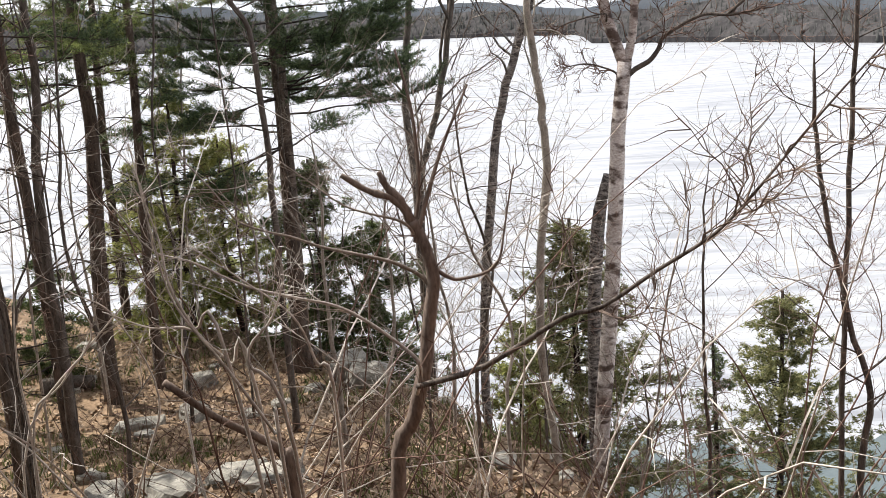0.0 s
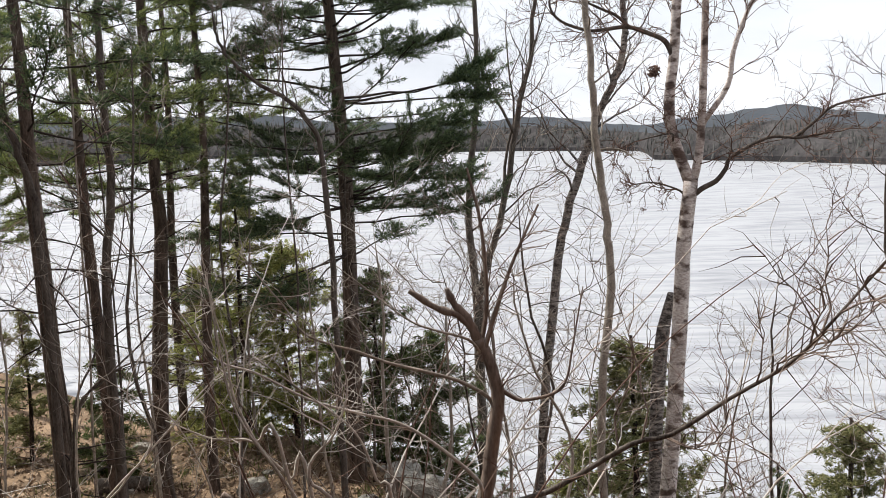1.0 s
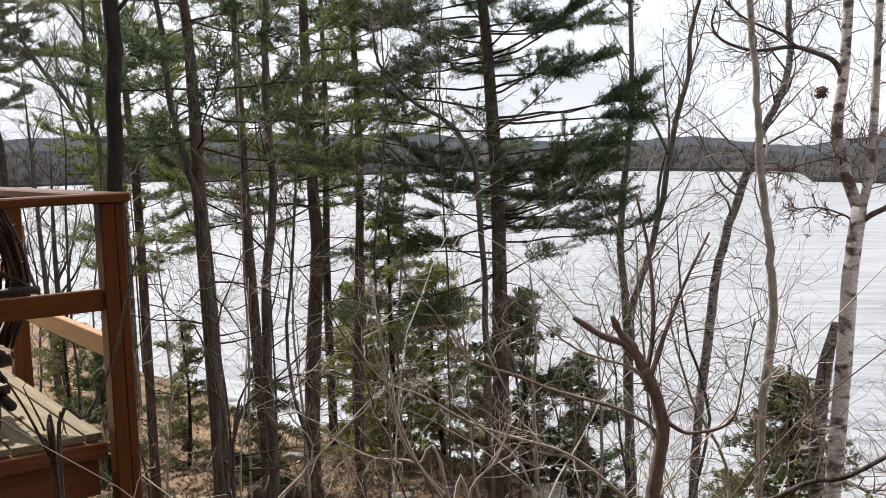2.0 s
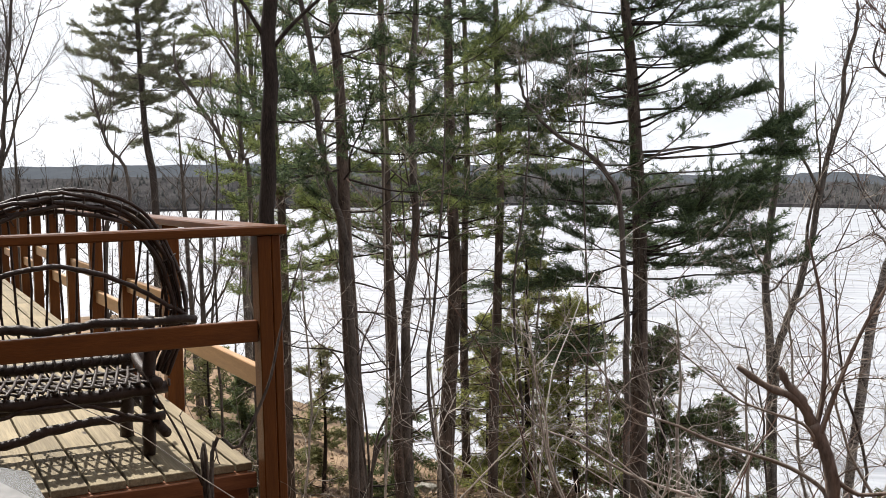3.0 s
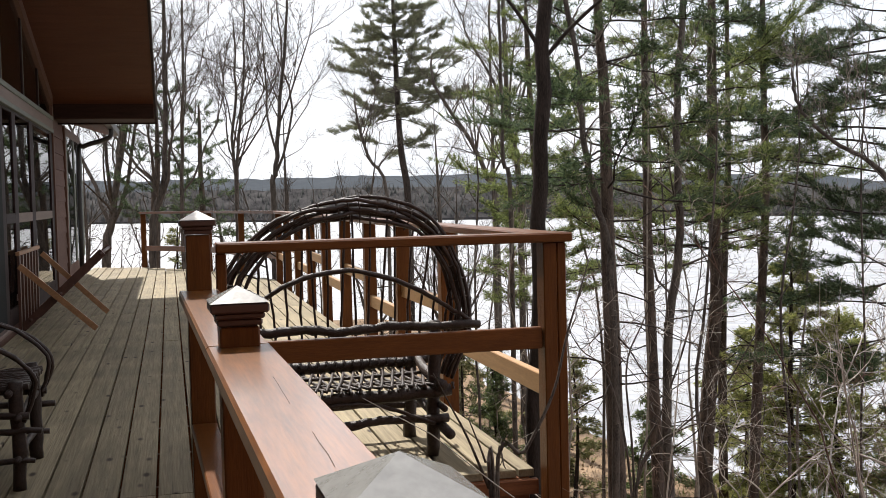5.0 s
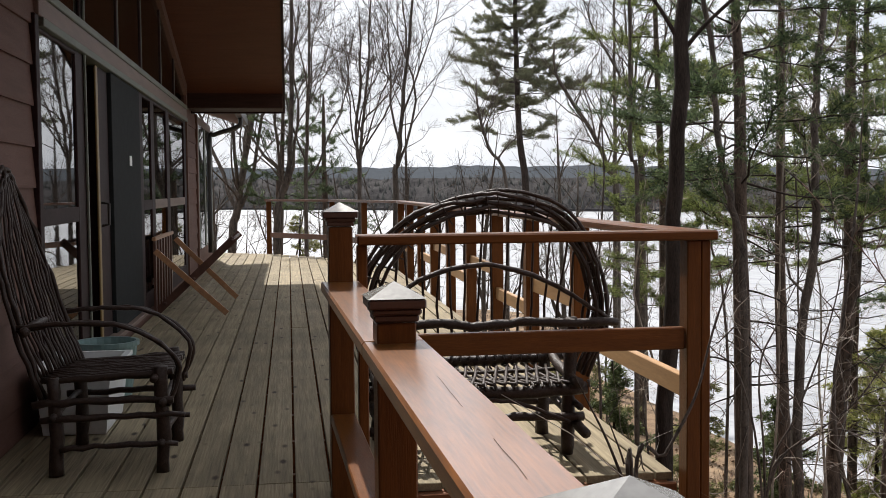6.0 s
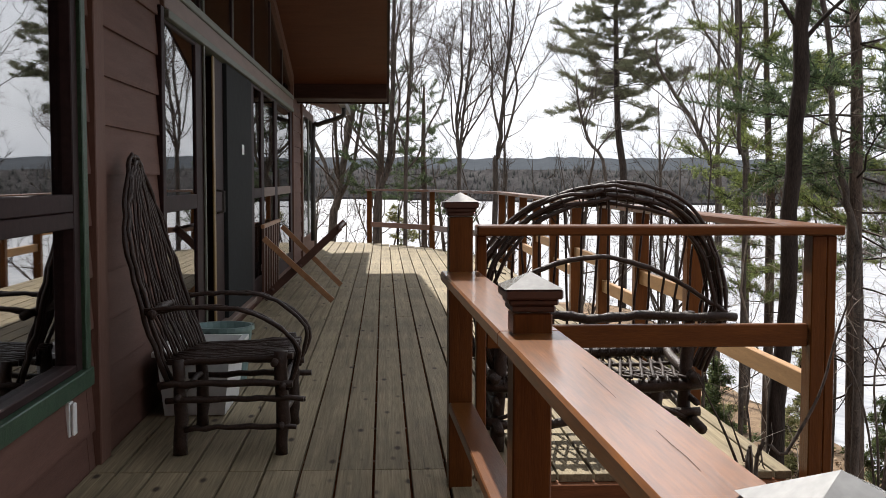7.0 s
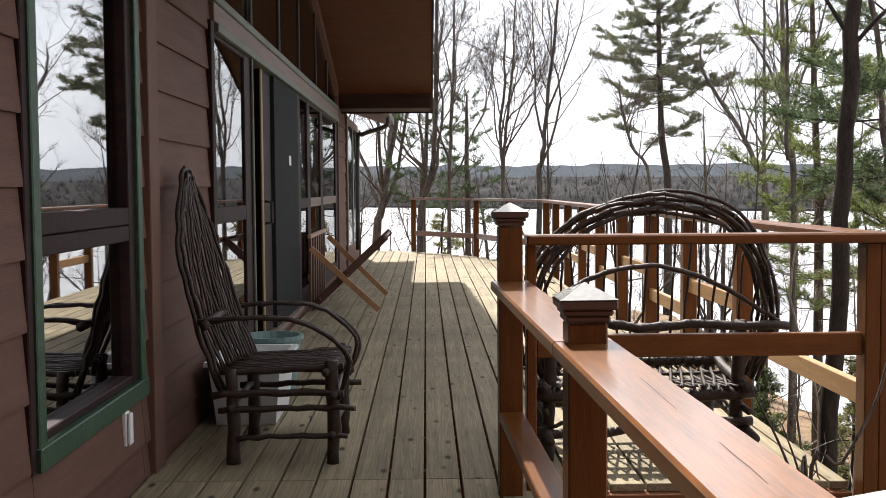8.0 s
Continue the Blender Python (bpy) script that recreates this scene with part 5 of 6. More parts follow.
def conifer(name, line, r0, label, seed, mat, up=5.0, first=-9.0, tiers=16, per=5, reach=1.5, taper=0.75, droop=0.05, per_tuft=19, blade=0.072, width=0.0046, dens=14, bark=None, top_z=None, group="pines", bare=6, cat="pine tree", jit=0.42, clumps=(), arms=(), lift=0.03, inner=0.3):
    """A pine: tapered trunk, whorls of limbs, and needle tufts along the outer limbs with gaps between the layers."""
    rn, rng = random.Random(seed), np.random.default_rng(seed)
    pts = trunk_path(line)
    if up:
        pts = extend(pts, up)
    c = bez(pts, 4)
    t = thing(name, tuple(c[0]), label, cat, group)
    m = len(c) - 1
    rad = [r0 * (1.12 - 0.85 * (i / m)) for i in range(m + 1)]
    part("trunk", Geo().tube(c, rad, 10, True, 0.12, rn), bark or M_PINEBARK, t, "", True)
    g = Geo()
    cen, way = [], []
    z_hi = c[-1].z
    z_lo = max(first, c[0].z + 0.5)
    total = tiers * per

    def at_height(z):
        k = 0
        while k < m - 1 and c[k + 1].z < z:
            k += 1
        return c[k].lerp(c[k + 1], max(0, min(1, (z - c[k].z) / max(1e-3, c[k + 1].z - c[k].z))))

    def bough(a, d, L, full, thick, inner=inner):
        lg = Geo()
        q = limb(lg, a, d, L, max(0.006, r0 * 0.15 * thick), rn, 0.11, lift, 5, 6)
        part("limb", lg, M_DARKBARK, t, "", True)
        for s in range(int(3 + full * L * 0.62)):
            f = (inner + (1 - inner) * rn.random() ** 0.85) * 6
            kk = min(int(f), 5)
            p = q[kk].lerp(q[kk + 1], f - kk)
            dd = (q[kk + 1] - q[kk]).normalized()
            side = dd.cross(Vector((0, 0, 1))) * rn.choice((-1, 1))
            sd = (dd * rn.uniform(0.3, 1.0) + side * rn.uniform(0.2, 1.0) + Vector((0, 0, rn.gauss(0.10, 0.20)))).normalized()
            tl = rn.uniform(0.14, 0.52) * min(1.0, 0.35 + 0.5 * L)
            e = p + sd * tl + Vector((0, 0, rn.uniform(-0.02, 0.07)))
            g.tube([p, e], [0.0045, 0.002], 3, False)
            nt = max(2, int(tl / 0.075))
            for u in range(nt):
                cen.append(tuple(p.lerp(e, 0.25 + 0.8 * u / nt)))
                way.append(tuple(sd * 0.8 + Vector((0, 0, 0.3))))

    for i in range(total):
        h = min(0.99, (i // per * per + per * 0.5 + rn.uniform(-jit, jit) * per) / total)
        a = at_height(z_lo + (z_hi - z_lo) * max(0.0, h))
        az = i * 2.39996 + rn.uniform(-0.5, 0.5)
        L = reach * (1 - taper * h) * rn.uniform(0.45, 1.12)
        if rn.random() < 0.15:
            L *= 0.45
        d = Vector((math.cos(az), math.sin(az), -droop + 0.35 * h + rn.gauss(0, 0.13)))
        bough(a, d, L, dens, 1 - 0.5 * h)
    for z0, z1, n, L0, full in clumps:
        for i in range(n):
            az = i * 2.39996 + rn.uniform(-0.4, 0.4)
            bough(at_height(rn.uniform(z0, z1)), Vector((math.cos(az), math.sin(az), rn.gauss(0.02, 0.08))), L0 * rn.uniform(0.5, 1.1), full, 0.8, 0.42)
    for z, way_out, L, full, bare_part in arms:
        bough(at_height(z), Vector(way_out), L, full, 1.1, bare_part)
    for i in range(bare):
        z = c[0].z + 0.6 + max(0.1, z_lo - c[0].z - 0.6) * rn.random()
        az = rn.uniform(0, 6.283)
        lg = Geo()
        q = limb(lg, at_height(z), (math.cos(az), math.sin(az), rn.uniform(-0.2, 0.3)), rn.uniform(0.3, 1.2), 0.010, rn, 0.2, 0, 4, 4)
        part("dead_limb", lg, M_DARKBARK, t, "", True)
        twigs(g, q, 0.25, 0.0035, rn, 3, 1)
    tagged(part("twig_spray", g, M_DARKBARK, t, "dark fine twigs"), kind="stuff")
    crown = new("crown", tri_mesh("crown", needles(cen, way, per_tuft, blade, width, 0.95, rng), mat, c[0]))
    crown.parent = t
    tagged(crown, "open layers of green needle tufts", kind="stuff")
    return t


def cedar(name, base, height, radius, label, seed, mat, bark=None, group="small evergreens", flat=0.5, blade=0.072, width=0.0085, count=1500, low=0.04, cat="evergreen", per=11):
    """A ragged evergreen of many short drooping sprays round a thin trunk, with gaps."""
    rn, rng = random.Random(seed), np.random.default_rng(seed)
    bx, by = base
    gz = ground_z(bx, by) if len(base) == 2 else 0
    t = thing(name, (bx, by, gz), label, cat, group)
    top = Vector((bx + rn.uniform(-0.15, 0.15), by + rn.uniform(-0.15, 0.15), gz + height))
    foot = Vector((bx, by, gz - 0.15))
    mid = foot.lerp(top, 0.5) + Vector((rn.gauss(0, 0.05), rn.gauss(0, 0.05), 0))
    c = bez([foot, mid, top], 5)
    part("trunk", Geo().tube(c, [0.05 * height / 4 * (1.1 - i / len(c)) + 0.006 for i in range(len(c))], 7, True, 0.1, rn), bark or M_DARKBARK, t, "", True)
    g = Geo()
    cen, way = [], []
    boughs = max(24, count // 26)
    for i in range(boughs):
        h = low + (0.98 - low) * (i + rn.random()) / boughs
        a = foot.lerp(top, h)
        az = rn.uniform(0, 6.283)
        L = radius * (min(1.0, (1 - h) * 1.9) ** 0.7 + 0.05) * rn.uniform(0.3, 1.2)
        q = limb(g, a, (math.cos(az), math.sin(az), 0.25 * (1 - flat) - 0.1), L, 0.010, rn, 0.13, 0.02, 3, 4)
        for s in range(int(1.5 * count / boughs * (0.35 + 0.9 * L / radius))):
            f = (0.22 + 0.78 * rn.random()) * 4
            kk = min(int(f), 3)
            p = q[kk].lerp(q[kk + 1], f - kk) + Vector((rn.gauss(0, 0.05), rn.gauss(0, 0.05), rn.gauss(0, 0.035)))
            cen.append(tuple(p))
            way.append((math.cos(az) + rn.gauss(0, 0.6), math.sin(az) + rn.gauss(0, 0.6), rn.gauss(0.1, 0.45)))
    tagged(part("bough_spray", g, M_DARKBARK, t, "thin dark boughs"), kind="stuff")
    crown = new("crown", tri_mesh("crown", needles(cen, way, per, blade, width, 0.6, rng), mat, (bx, by, gz)))
    crown.parent = t
    tagged(crown, "ragged green sprays with gaps", kind="stuff")
    return t


# ---- pines between the deck and the lake ----
conifer("white_pine", [(9.09, 12.98, 3.5), (9.14, 12.94, 2.78), (9.2, 12.9, 1.31), (9.22, 12.88, 0.21), (9.2, 12.9, -1.66), (9.17, 12.92, -3.04)], 0.125, "tall white pine with dark layered boughs above the shore", 21, M_PINE, up=3.2, clumps=((-0.75, 0.95, 36, 2.1, 24), (1.0, 1.4, 5, 2.6, 15), (2.2, 3.6, 14, 2.4, 24)), arms=((1.46, (1.3, -1.3, -0.22), 2.05, 46, 0.66), (1.42, (1.45, -1.15, -0.26), 2.0, 30, 0.7), (1.42, (1.2, -1.45, -0.30), 2.0, 30, 0.7), (1.85, (0.85, -1.3, 0.3), 1.6, 40, 0.5), (2.3, (0.6, -0.9, 0.1), 1.4, 36, 0.4), (0.75, (1.1, -1.0, 0.05), 1.7, 40, 0.3), (0.45, (1.2, -1.2, 0.0), 1.8, 40, 0.3), (0.15, (1.0, -1.1, -0.02), 1.7, 40, 0.3), (1.55, (-1.0, 0.9, 0.15), 2.2, 22, 0.5)), first=1.7, tiers=13, per=5, reach=2.4, taper=0.3, dens=20, droop=0.02, bare=14)
conifer("white_pine", [(6.99, 13.97, 3.57), (6.98, 13.97, 2.47), (6.99, 13.96, 0.63), (7.01, 13.95, -0.12), (6.93, 14.0, -1.24), (6.83, 14.04, -2.84)], 0.108, "straight red-barked pine with a thin high crown", 22, M_PINE2, up=6.0, first=0.2, tiers=12, per=5, reach=1.9, taper=0.35, dens=24, droop=0.0, bare=20)
conifer("white_pine", [(7.68, 13.92, 3.59), (7.69, 13.92, 2.11), (7.7, 13.91, 1.13), (7.65, 13.94, -0.15), (7.58, 13.98, -1.68), (7.54, 14.0, -2.92)], 0.072, "slender pine with sparse needles", 23, M_PINE, up=5.5, first=0.0, tiers=12, per=5, reach=1.9, taper=0.35, dens=23, droop=0.02, bare=20)
conifer("white_pine", [(5.3, 12.34, 3.22), (5.3, 12.34, 2.29), (5.31, 12.34, 1.35), (5.31, 12.34, 0.41), (5.32, 12.33, -0.22), (5.38, 12.3, -2.36)], 0.068, "slender pine leaning over the knoll", 24, M_PINE2, up=5.5, first=0.3, tiers=12, per=5, reach=1.75, taper=0.35, dens=22, droop=0.02, bare=18)
conifer("white_pine", [(4.0, 10.51, 2.85), (4.03, 10.49, 2.24), (4.05, 10.49, 1.58), (4.05, 10.49, 0.81), (4.06, 10.48, 0.3), (4.08, 10.48, -0.48), (4.1, 10.47, -1.7)], 0.082, "rough-barked pine with bare lower trunk", 25, M_PINE, up=5.5, first=0.9, tiers=15, per=5, reach=1.5, taper=0.35, dens=21, bare=20)
conifer("white_pine", [(8.51, 16.32, 4.04), (8.51, 16.32, 2.46), (8.51, 16.33, 1.41), (8.45, 16.36, 0.17), (8.41, 16.38, -1.27)], 0.065, "thin pine further down the slope", 26, M_PINE2, up=5.0, first=0.0, tiers=15, per=5, reach=1.9, taper=0.35, dens=21, bare=14)
conifer("white_pine", [(10.33, 49.39, 9.12), (10.41, 49.37, 5.65), (10.52, 49.35, 3.16), (10.77, 49.3, 1.03)], 0.17, "bushy white pine with upturned layered boughs beyond the deck", 27, M_PINEFAR, up=1.8, first=4.4, tiers=11, per=8, reach=4.2, taper=0.62, dens=18, blade=0.15, width=0.009, droop=0.04, bare=34, jit=0.16, bark=M_DARKBARK, lift=0.010, inner=0.22, per_tuft=14, clumps=((3.2, 3.5, 5, 2.2, 20),))
conifer("young_pine", [(5.09, 15.67, 3.37), (5.13, 15.65, 2.15), (5.18, 15.64, 1.16), (5.2, 15.63, 0.46)], 0.06, "young yellow-green pine beyond the railing", 30, M_PINE2, up=0.6, first=-0.6, tiers=15, per=5, reach=1.25, taper=0.3, dens=20, bare=6)
conifer("young_pine", [(0.93, 25.47, 2.63), (0.92, 25.47, 1.57), (0.94, 25.47, 1.0)], 0.07, "young pine behind the end of the deck", 28, M_PINE, up=0.6, first=0.3, tiers=8, per=5, reach=1.1, taper=0.7, dens=14, bare=3)
conifer("young_pine", [(0.04, 24.49, 2.39), (-0.01, 24.49, 1.32), (-0.06, 24.49, 1.02)], 0.07, "young pine among bare trunks behind the deck", 29, M_PINE, up=1.0, first=0.8, tiers=7, per=4, reach=1.3, taper=0.6, dens=16, bare=8)

# ---- leafless trees ----
dark_tree = bare_tree("dark_trunk_tree", [(2.525, 7.85, 2.33), (2.495, 7.86, 1.2), (2.465, 7.87, 0.2), (2.41, 7.885, -1.6)], 0.060, 0.038, "dark straight-trunked tree forking above the railing", 31, up=1.8, low=0.80, limbs=9, reach=1.3, shoots=6, bark=M_DARKBARK, twig=M_DARKBARK)
for line in ([(2.53, 7.855, 2.0), (2.38, 7.87, 2.25), (2.20, 7.9, 2.5), (2.05, 7.95, 2.85)], [(2.53, 7.855, 1.98), (2.68, 7.8, 2.16), (2.95, 7.72, 2.4), (3.30, 7.62, 2.62), (3.7, 7.5, 2.75)]):
    q = bez(line, 4)
    part("limb", Geo().tube(q, [0.015 - 0.010 * i / (len(q) - 1) for i in range(len(q))], 7, True, 0.1, random.Random(7)), M_DARKBARK, dark_tree, "", True)
bare_tree("maple_tree", [(5.0, 10.82, 2.95), (4.95, 10.85, 2.14), (4.94, 10.86, 1.32), (4.94, 10.85, 0.55), (4.85, 10.9, -0.06), (4.81, 10.92, -0.89), (4.82, 10.91, -1.92)], 0.055, 0.022, "crooked grey maple sapling among the pines", 32, up=2.0, low=0.3, limbs=14, reach=1.3)
bare_tree("maple_tree", [(3.63, 10.33, 2.8), (3.71, 10.3, 2.31), (3.73, 10.29, 1.92), (3.77, 10.27, 1.42), (3.85, 10.24, 1.07), (3.94, 10.21, 0.67), (3.97, 10.19, 0.02)], 0.036, 0.018, "thin leaning maple sapling", 33, up=1.2, low=0.25, limbs=14, reach=1.1, twig=M_TWIGBARK)
bare_tree("maple_tree", [(6.2, 10.73, 1.87), (6.43, 10.58, 1.58), (6.63, 10.44, 1.43), (6.83, 10.3, 1.2), (6.94, 10.22, 0.83), (6.96, 10.2, 0.15), (6.97, 10.19, -0.98), (6.96, 10.2, -2.03)], 0.040, 0.011, "grey bare tree with spreading limbs before the pine", 34, up=0.5, low=0.35, limbs=16, reach=1.5, shoots=8)
bare_tree("maple_tree", [(13.75, 14.91, 3.69), (13.74, 14.91, 2.19), (13.72, 14.93, 1.34), (13.64, 15.01, 0.61), (13.55, 15.08, -0.74), (13.6, 15.03, -1.98), (13.6, 15.03, -3.98)], 0.085, 0.025, "bare forked maple close to the ice", 35, up=2.0, low=0.25, limbs=18, reach=1.9, shoots=6, twig=M_GREYBARK)
bare_tree("maple_tree", [(14.55, 14.08, 3.4), (14.44, 14.2, 2.8), (14.41, 14.23, 2.15), (14.29, 14.36, 1.57), (14.23, 14.42, 1.17), (14.11, 14.54, 0.32), (13.94, 14.71, -0.82), (13.78, 14.84, -1.4), (13.66, 14.97, -2.07), (13.63, 15.0, -3.97)], 0.075, 0.022, "bare maple leaning from a shared stump", 36, up=0.6, fork=3, low=0.25, limbs=15, reach=1.7, shoots=6, twig=M_GREYBARK)
bare_tree("poplar_sapling", [(6.9, 6.66, 2.2), (6.93, 6.62, 1.48), (6.94, 6.62, 1.1), (6.96, 6.59, 0.62), (6.99, 6.56, 0.24), (7.0, 6.56, -0.26), (6.93, 6.64, -1.66), (7.02, 6.54, -3.09)], 0.036, 0.022, "thin smooth grey poplar stem", 37, up=2.0, low=0.35, limbs=9, reach=0.8, shoots=5, bark=M_POPLAR)
bare_tree("leaning_birch", [(9.89, 8.6, 2.75), (9.87, 8.62, 2.28), (9.88, 8.61, 1.96), (9.85, 8.64, 1.68), (9.79, 8.72, 1.42), (9.7, 8.84, 1.14), (9.64, 8.9, 0.87), (9.53, 9.03, 0.42), (9.42, 9.16, -0.12), (9.34, 9.24, -0.75), (9.18, 9.41, -2.97)], 0.055, 0.026, "crooked grey-mottled birch leaning toward the lake", 38, bark=M_LEANBARK, up=0.4, low=0.25, limbs=22, reach=1.6, shoots=8, twig=M_REDTWIG)
bare_tree("bare_sapling", [(8.67, 4.8, 0.55), (8.65, 4.84, -0.88), (8.65, 4.85, -2.82)], 0.028, 0.012, "slim bare sapling over the shore cedars", 39, up=1.0, low=0.2, limbs=20, reach=1.2, shoots=7, twig=M_REDTWIG)
bare_tree("bare_sapling", [(8.56, 5.03, -0.42), (8.66, 4.83, -1.63), (8.73, 4.66, -2.3), (8.7, 4.73, -3.12)], 0.035, 0.012, "slim crooked sapling over the shore cedars", 40, up=1.0, low=0.3, limbs=18, reach=1.2, shoots=7, twig=M_REDTWIG)
bare_tree("bare_sapling", [(3.83, 12.9, 2.32), (3.84, 12.89, 1.51), (3.91, 12.87, 0.89)], 0.03, 0.012, "slim bare sapling beside the railing", 41, up=1.5, low=0.25, limbs=16, reach=1.1, shoots=6)

rn = random.Random(44)
for i in range(30):
    az, D = radians(14 + 47 * (i + rn.random()) / 30), rn.uniform(7.5, 17)
    x, y = 0.4 + D * math.sin(az), 1.1 + D * math.cos(az)
    gz = ground_z(x, y)
    if gz < LAKE + 0.4:
        continue
    h = rn.uniform(2.8, 7.2) if az < radians(38) else rn.uniform(2.4, 3.8)
    lx, ly = rn.gauss(0, 0.25), rn.gauss(0, 0.25)
    bare_tree("bare_sapling", [(x + lx, y + ly, gz + h), (x + lx * 0.6 + rn.gauss(0, 0.10), y + ly * 0.6, gz + h * 0.75), (x + lx * 0.2 + rn.gauss(0, 0.12), y + ly * 0.3, gz + h * 0.5), (x + rn.gauss(0, 0.07), y, gz + h * 0.25), (x, y, gz)], rn.uniform(0.014, 0.028), 0.006,
              "thin bare sapling in the tangle above the shore", 300 + i, up=0, low=0.2, limbs=12, reach=1.5, shoots=7, rise=0.05, bark=M_TWIGBARK if i % 2 else None, twig=rn.choice((M_TWIGBARK, M_TWIGBARK, M_REDTWIG)))

# the white birch: trunk, dark second stem, forked top and a long side limb
rn = random.Random(50)
birch = thing("white_birch", (8.95, 7.64, -4.03), "white birch with peeling dark-banded bark and a forked top", "birch tree", "leafless trees")
bl = bez(trunk_path([(9.19, 7.31, 0.41), (9.14, 7.38, -0.25), (9.12, 7.41, -0.81), (9.06, 7.5, -2.15), (8.95, 7.64, -4.03)]), 4)
part("trunk", Geo().tube(bl, [0.088 - 0.02 * i / len(bl) for i in range(len(bl))], 12, True, 0.08, rn), m_birch, birch, "", True)
g = Geo()
for line, r0, r1 in (([(9.21, 7.33, 0.36), (9.1, 7.48, 1.02), (9.14, 7.43, 1.72), (9.17, 7.39, 2.61), (9.19, 7.35, 3.48)], 0.058, 0.04), ([(9.22, 7.32, 0.36), (9.27, 7.25, 0.79), (9.3, 7.2, 1.8), (9.32, 7.16, 2.9)], 0.045, 0.03), ([(9.2, 7.3, 0.27), (9.25, 7.22, 0.34), (9.32, 7.11, 0.41), (9.37, 7.04, 0.52), (9.39, 7.0, 0.62), (9.51, 6.81, 0.75), (9.6, 6.66, 0.81), (9.72, 6.46, 0.79), (9.88, 6.2, 0.84)], 0.0279, 0.012), ([(9.7, 6.5, 0.79), (9.8, 6.33, 0.95), (9.9, 6.19, 1.08), (10.09, 5.81, 1.16), (10.23, 5.51, 1.22)], 0.016, 0.006), ([(9.28, 7.24, 0.95), (9.42, 7.04, 1.30), (9.45, 6.99, 1.62), (9.52, 6.88, 1.98), (9.61, 6.75, 2.28), (9.66, 6.66, 2.7)], 0.029, 0.015), ([(9.12, 7.44, 1.60), (9.06, 7.48, 1.75), (8.98, 7.59, 1.83), (8.85, 7.76, 1.91), (8.72, 7.93, 1.9), (8.61, 8.06, 1.9), (8.45, 8.25, 2.0), (8.38, 8.33, 2.15), (8.4, 8.3, 2.33)], 0.0279, 0.009), ([(8.86, 7.74, 1.9), (8.78, 7.85, 2.03), (8.69, 7.96, 2.1), (8.54, 8.14, 2.24), (8.41, 8.3, 2.48)], 0.018, 0.008), ([(9.15, 7.36, 0.28), (9.1, 7.42, 0.34), (8.97, 7.6, 0.41), (8.84, 7.78, 0.39)], 0.012, 0.005), ([(9.09, 7.44, 0.80), (8.98, 7.36, 0.87), (8.81, 7.31, 0.88), (8.69, 7.48, 0.84), (8.59, 7.61, 0.79), (8.44, 7.79, 0.65)], 0.010, 0.004)):
    q = bez(line, 4)
    lg = Geo().tube(q, [r0 + (r1 - r0) * i / (len(q) - 1) for i in range(len(q))], 9, True, 0.08, rn)
    part("limb", lg, m_birch if r0 > 0.028 else M_GREYBARK, birch, "", True)
    twigs(g, q, 0.8 if r0 > 0.017 else 0.4, 0.007, rn, 11, 3, 0.06)
tagged(part("twig_spray", g, M_REDTWIG, birch, "fine red-brown birch twigs"), kind="stuff")
b2 = bez(trunk_path([(9.34, 7.66, -0.74), (9.26, 7.77, -1.32), (9.21, 7.84, -2.88)]), 4)
part("second_stem", Geo().tube(b2, [0.085 - 0.03 * i / len(b2) for i in range(len(b2))], 10, True, 0.2, rn), M_LEANBARK, birch, "grey broken second stem", True)

nest = thing("leaf_nest", (8.94, 7.53, 1.47), "ball of dead leaves and sticks lodged in the birch", "nest")
g = Geo()
for i in range(90):
    a = Vector((rn.gauss(0, 1), rn.gauss(0, 1), rn.gauss(0, 1))).normalized() * rn.uniform(0.01, 0.055)
    b = Vector((rn.gauss(0, 1), rn.gauss(0, 1), rn.gauss(0, 0.6))).normalized() * 0.05
    o = Vector((8.94, 7.53, 1.47))
    g.tube([o + a - b * 0.6, o + a * 1.1, o + a + b * 0.5], [0.004, 0.009, 0.004], 4)
part("stick_ball", g, M_REDTWIG, nest)

# the broken maple with its long reaching branch
maple = thing("broken_maple", (2.99, 4.06, -0.77), "broken-topped maple with one long branch reaching over the bank", "tree", "leafless trees")
ml = bez(trunk_path([(3.09, 3.97, 0.31), (3.11, 3.95, 0.25), (3.12, 3.93, 0.18), (3.13, 3.92, 0.1), (3.12, 3.93, -0.0), (3.11, 3.95, -0.12), (3.09, 3.96, -0.25), (3.05, 4.00, -0.45), (2.99, 4.06, -0.77)]), 4)
part("trunk", Geo().tube(ml, [0.031 - 0.011 * i / len(ml) for i in range(len(ml))], 10, True, 0.16, rn), M_MAPLE, maple, "", True)
for line in ([(3.10, 3.96, 0.29), (3.05, 4.0, 0.39), (2.98, 4.06, 0.43), (2.90, 4.12, 0.50)], [(3.09, 3.97, 0.30), (3.06, 3.99, 0.39), (3.03, 4.02, 0.44), (3.01, 4.04, 0.50)]):
    q = bez(line, 4)
    part("stub", Geo().tube(q, [0.016 - 0.006 * i / (len(q) - 1) + 0.0025 * (i % 3 == 1) for i in range(len(q))], 8, True, 0.3, rn), M_MAPLE, maple, "snapped knobby dark stub", True)
bq = bez([(3.01, 3.93, -0.30), (3.20, 3.75, -0.24), (3.39, 3.53, -0.07), (3.47, 3.41, -0.03), (3.59, 3.25, 0.10), (3.70, 3.08, 0.23), (3.77, 2.95, 0.39), (3.86, 2.77, 0.64), (3.93, 2.60, 0.85)], 3)
part("long_branch", Geo().tube(bq, [0.012 - 0.009 * i / (len(bq) - 1) for i in range(len(bq))], 7, True, 0.1, rn), M_GREYBARK, maple, "long pale branch", True)
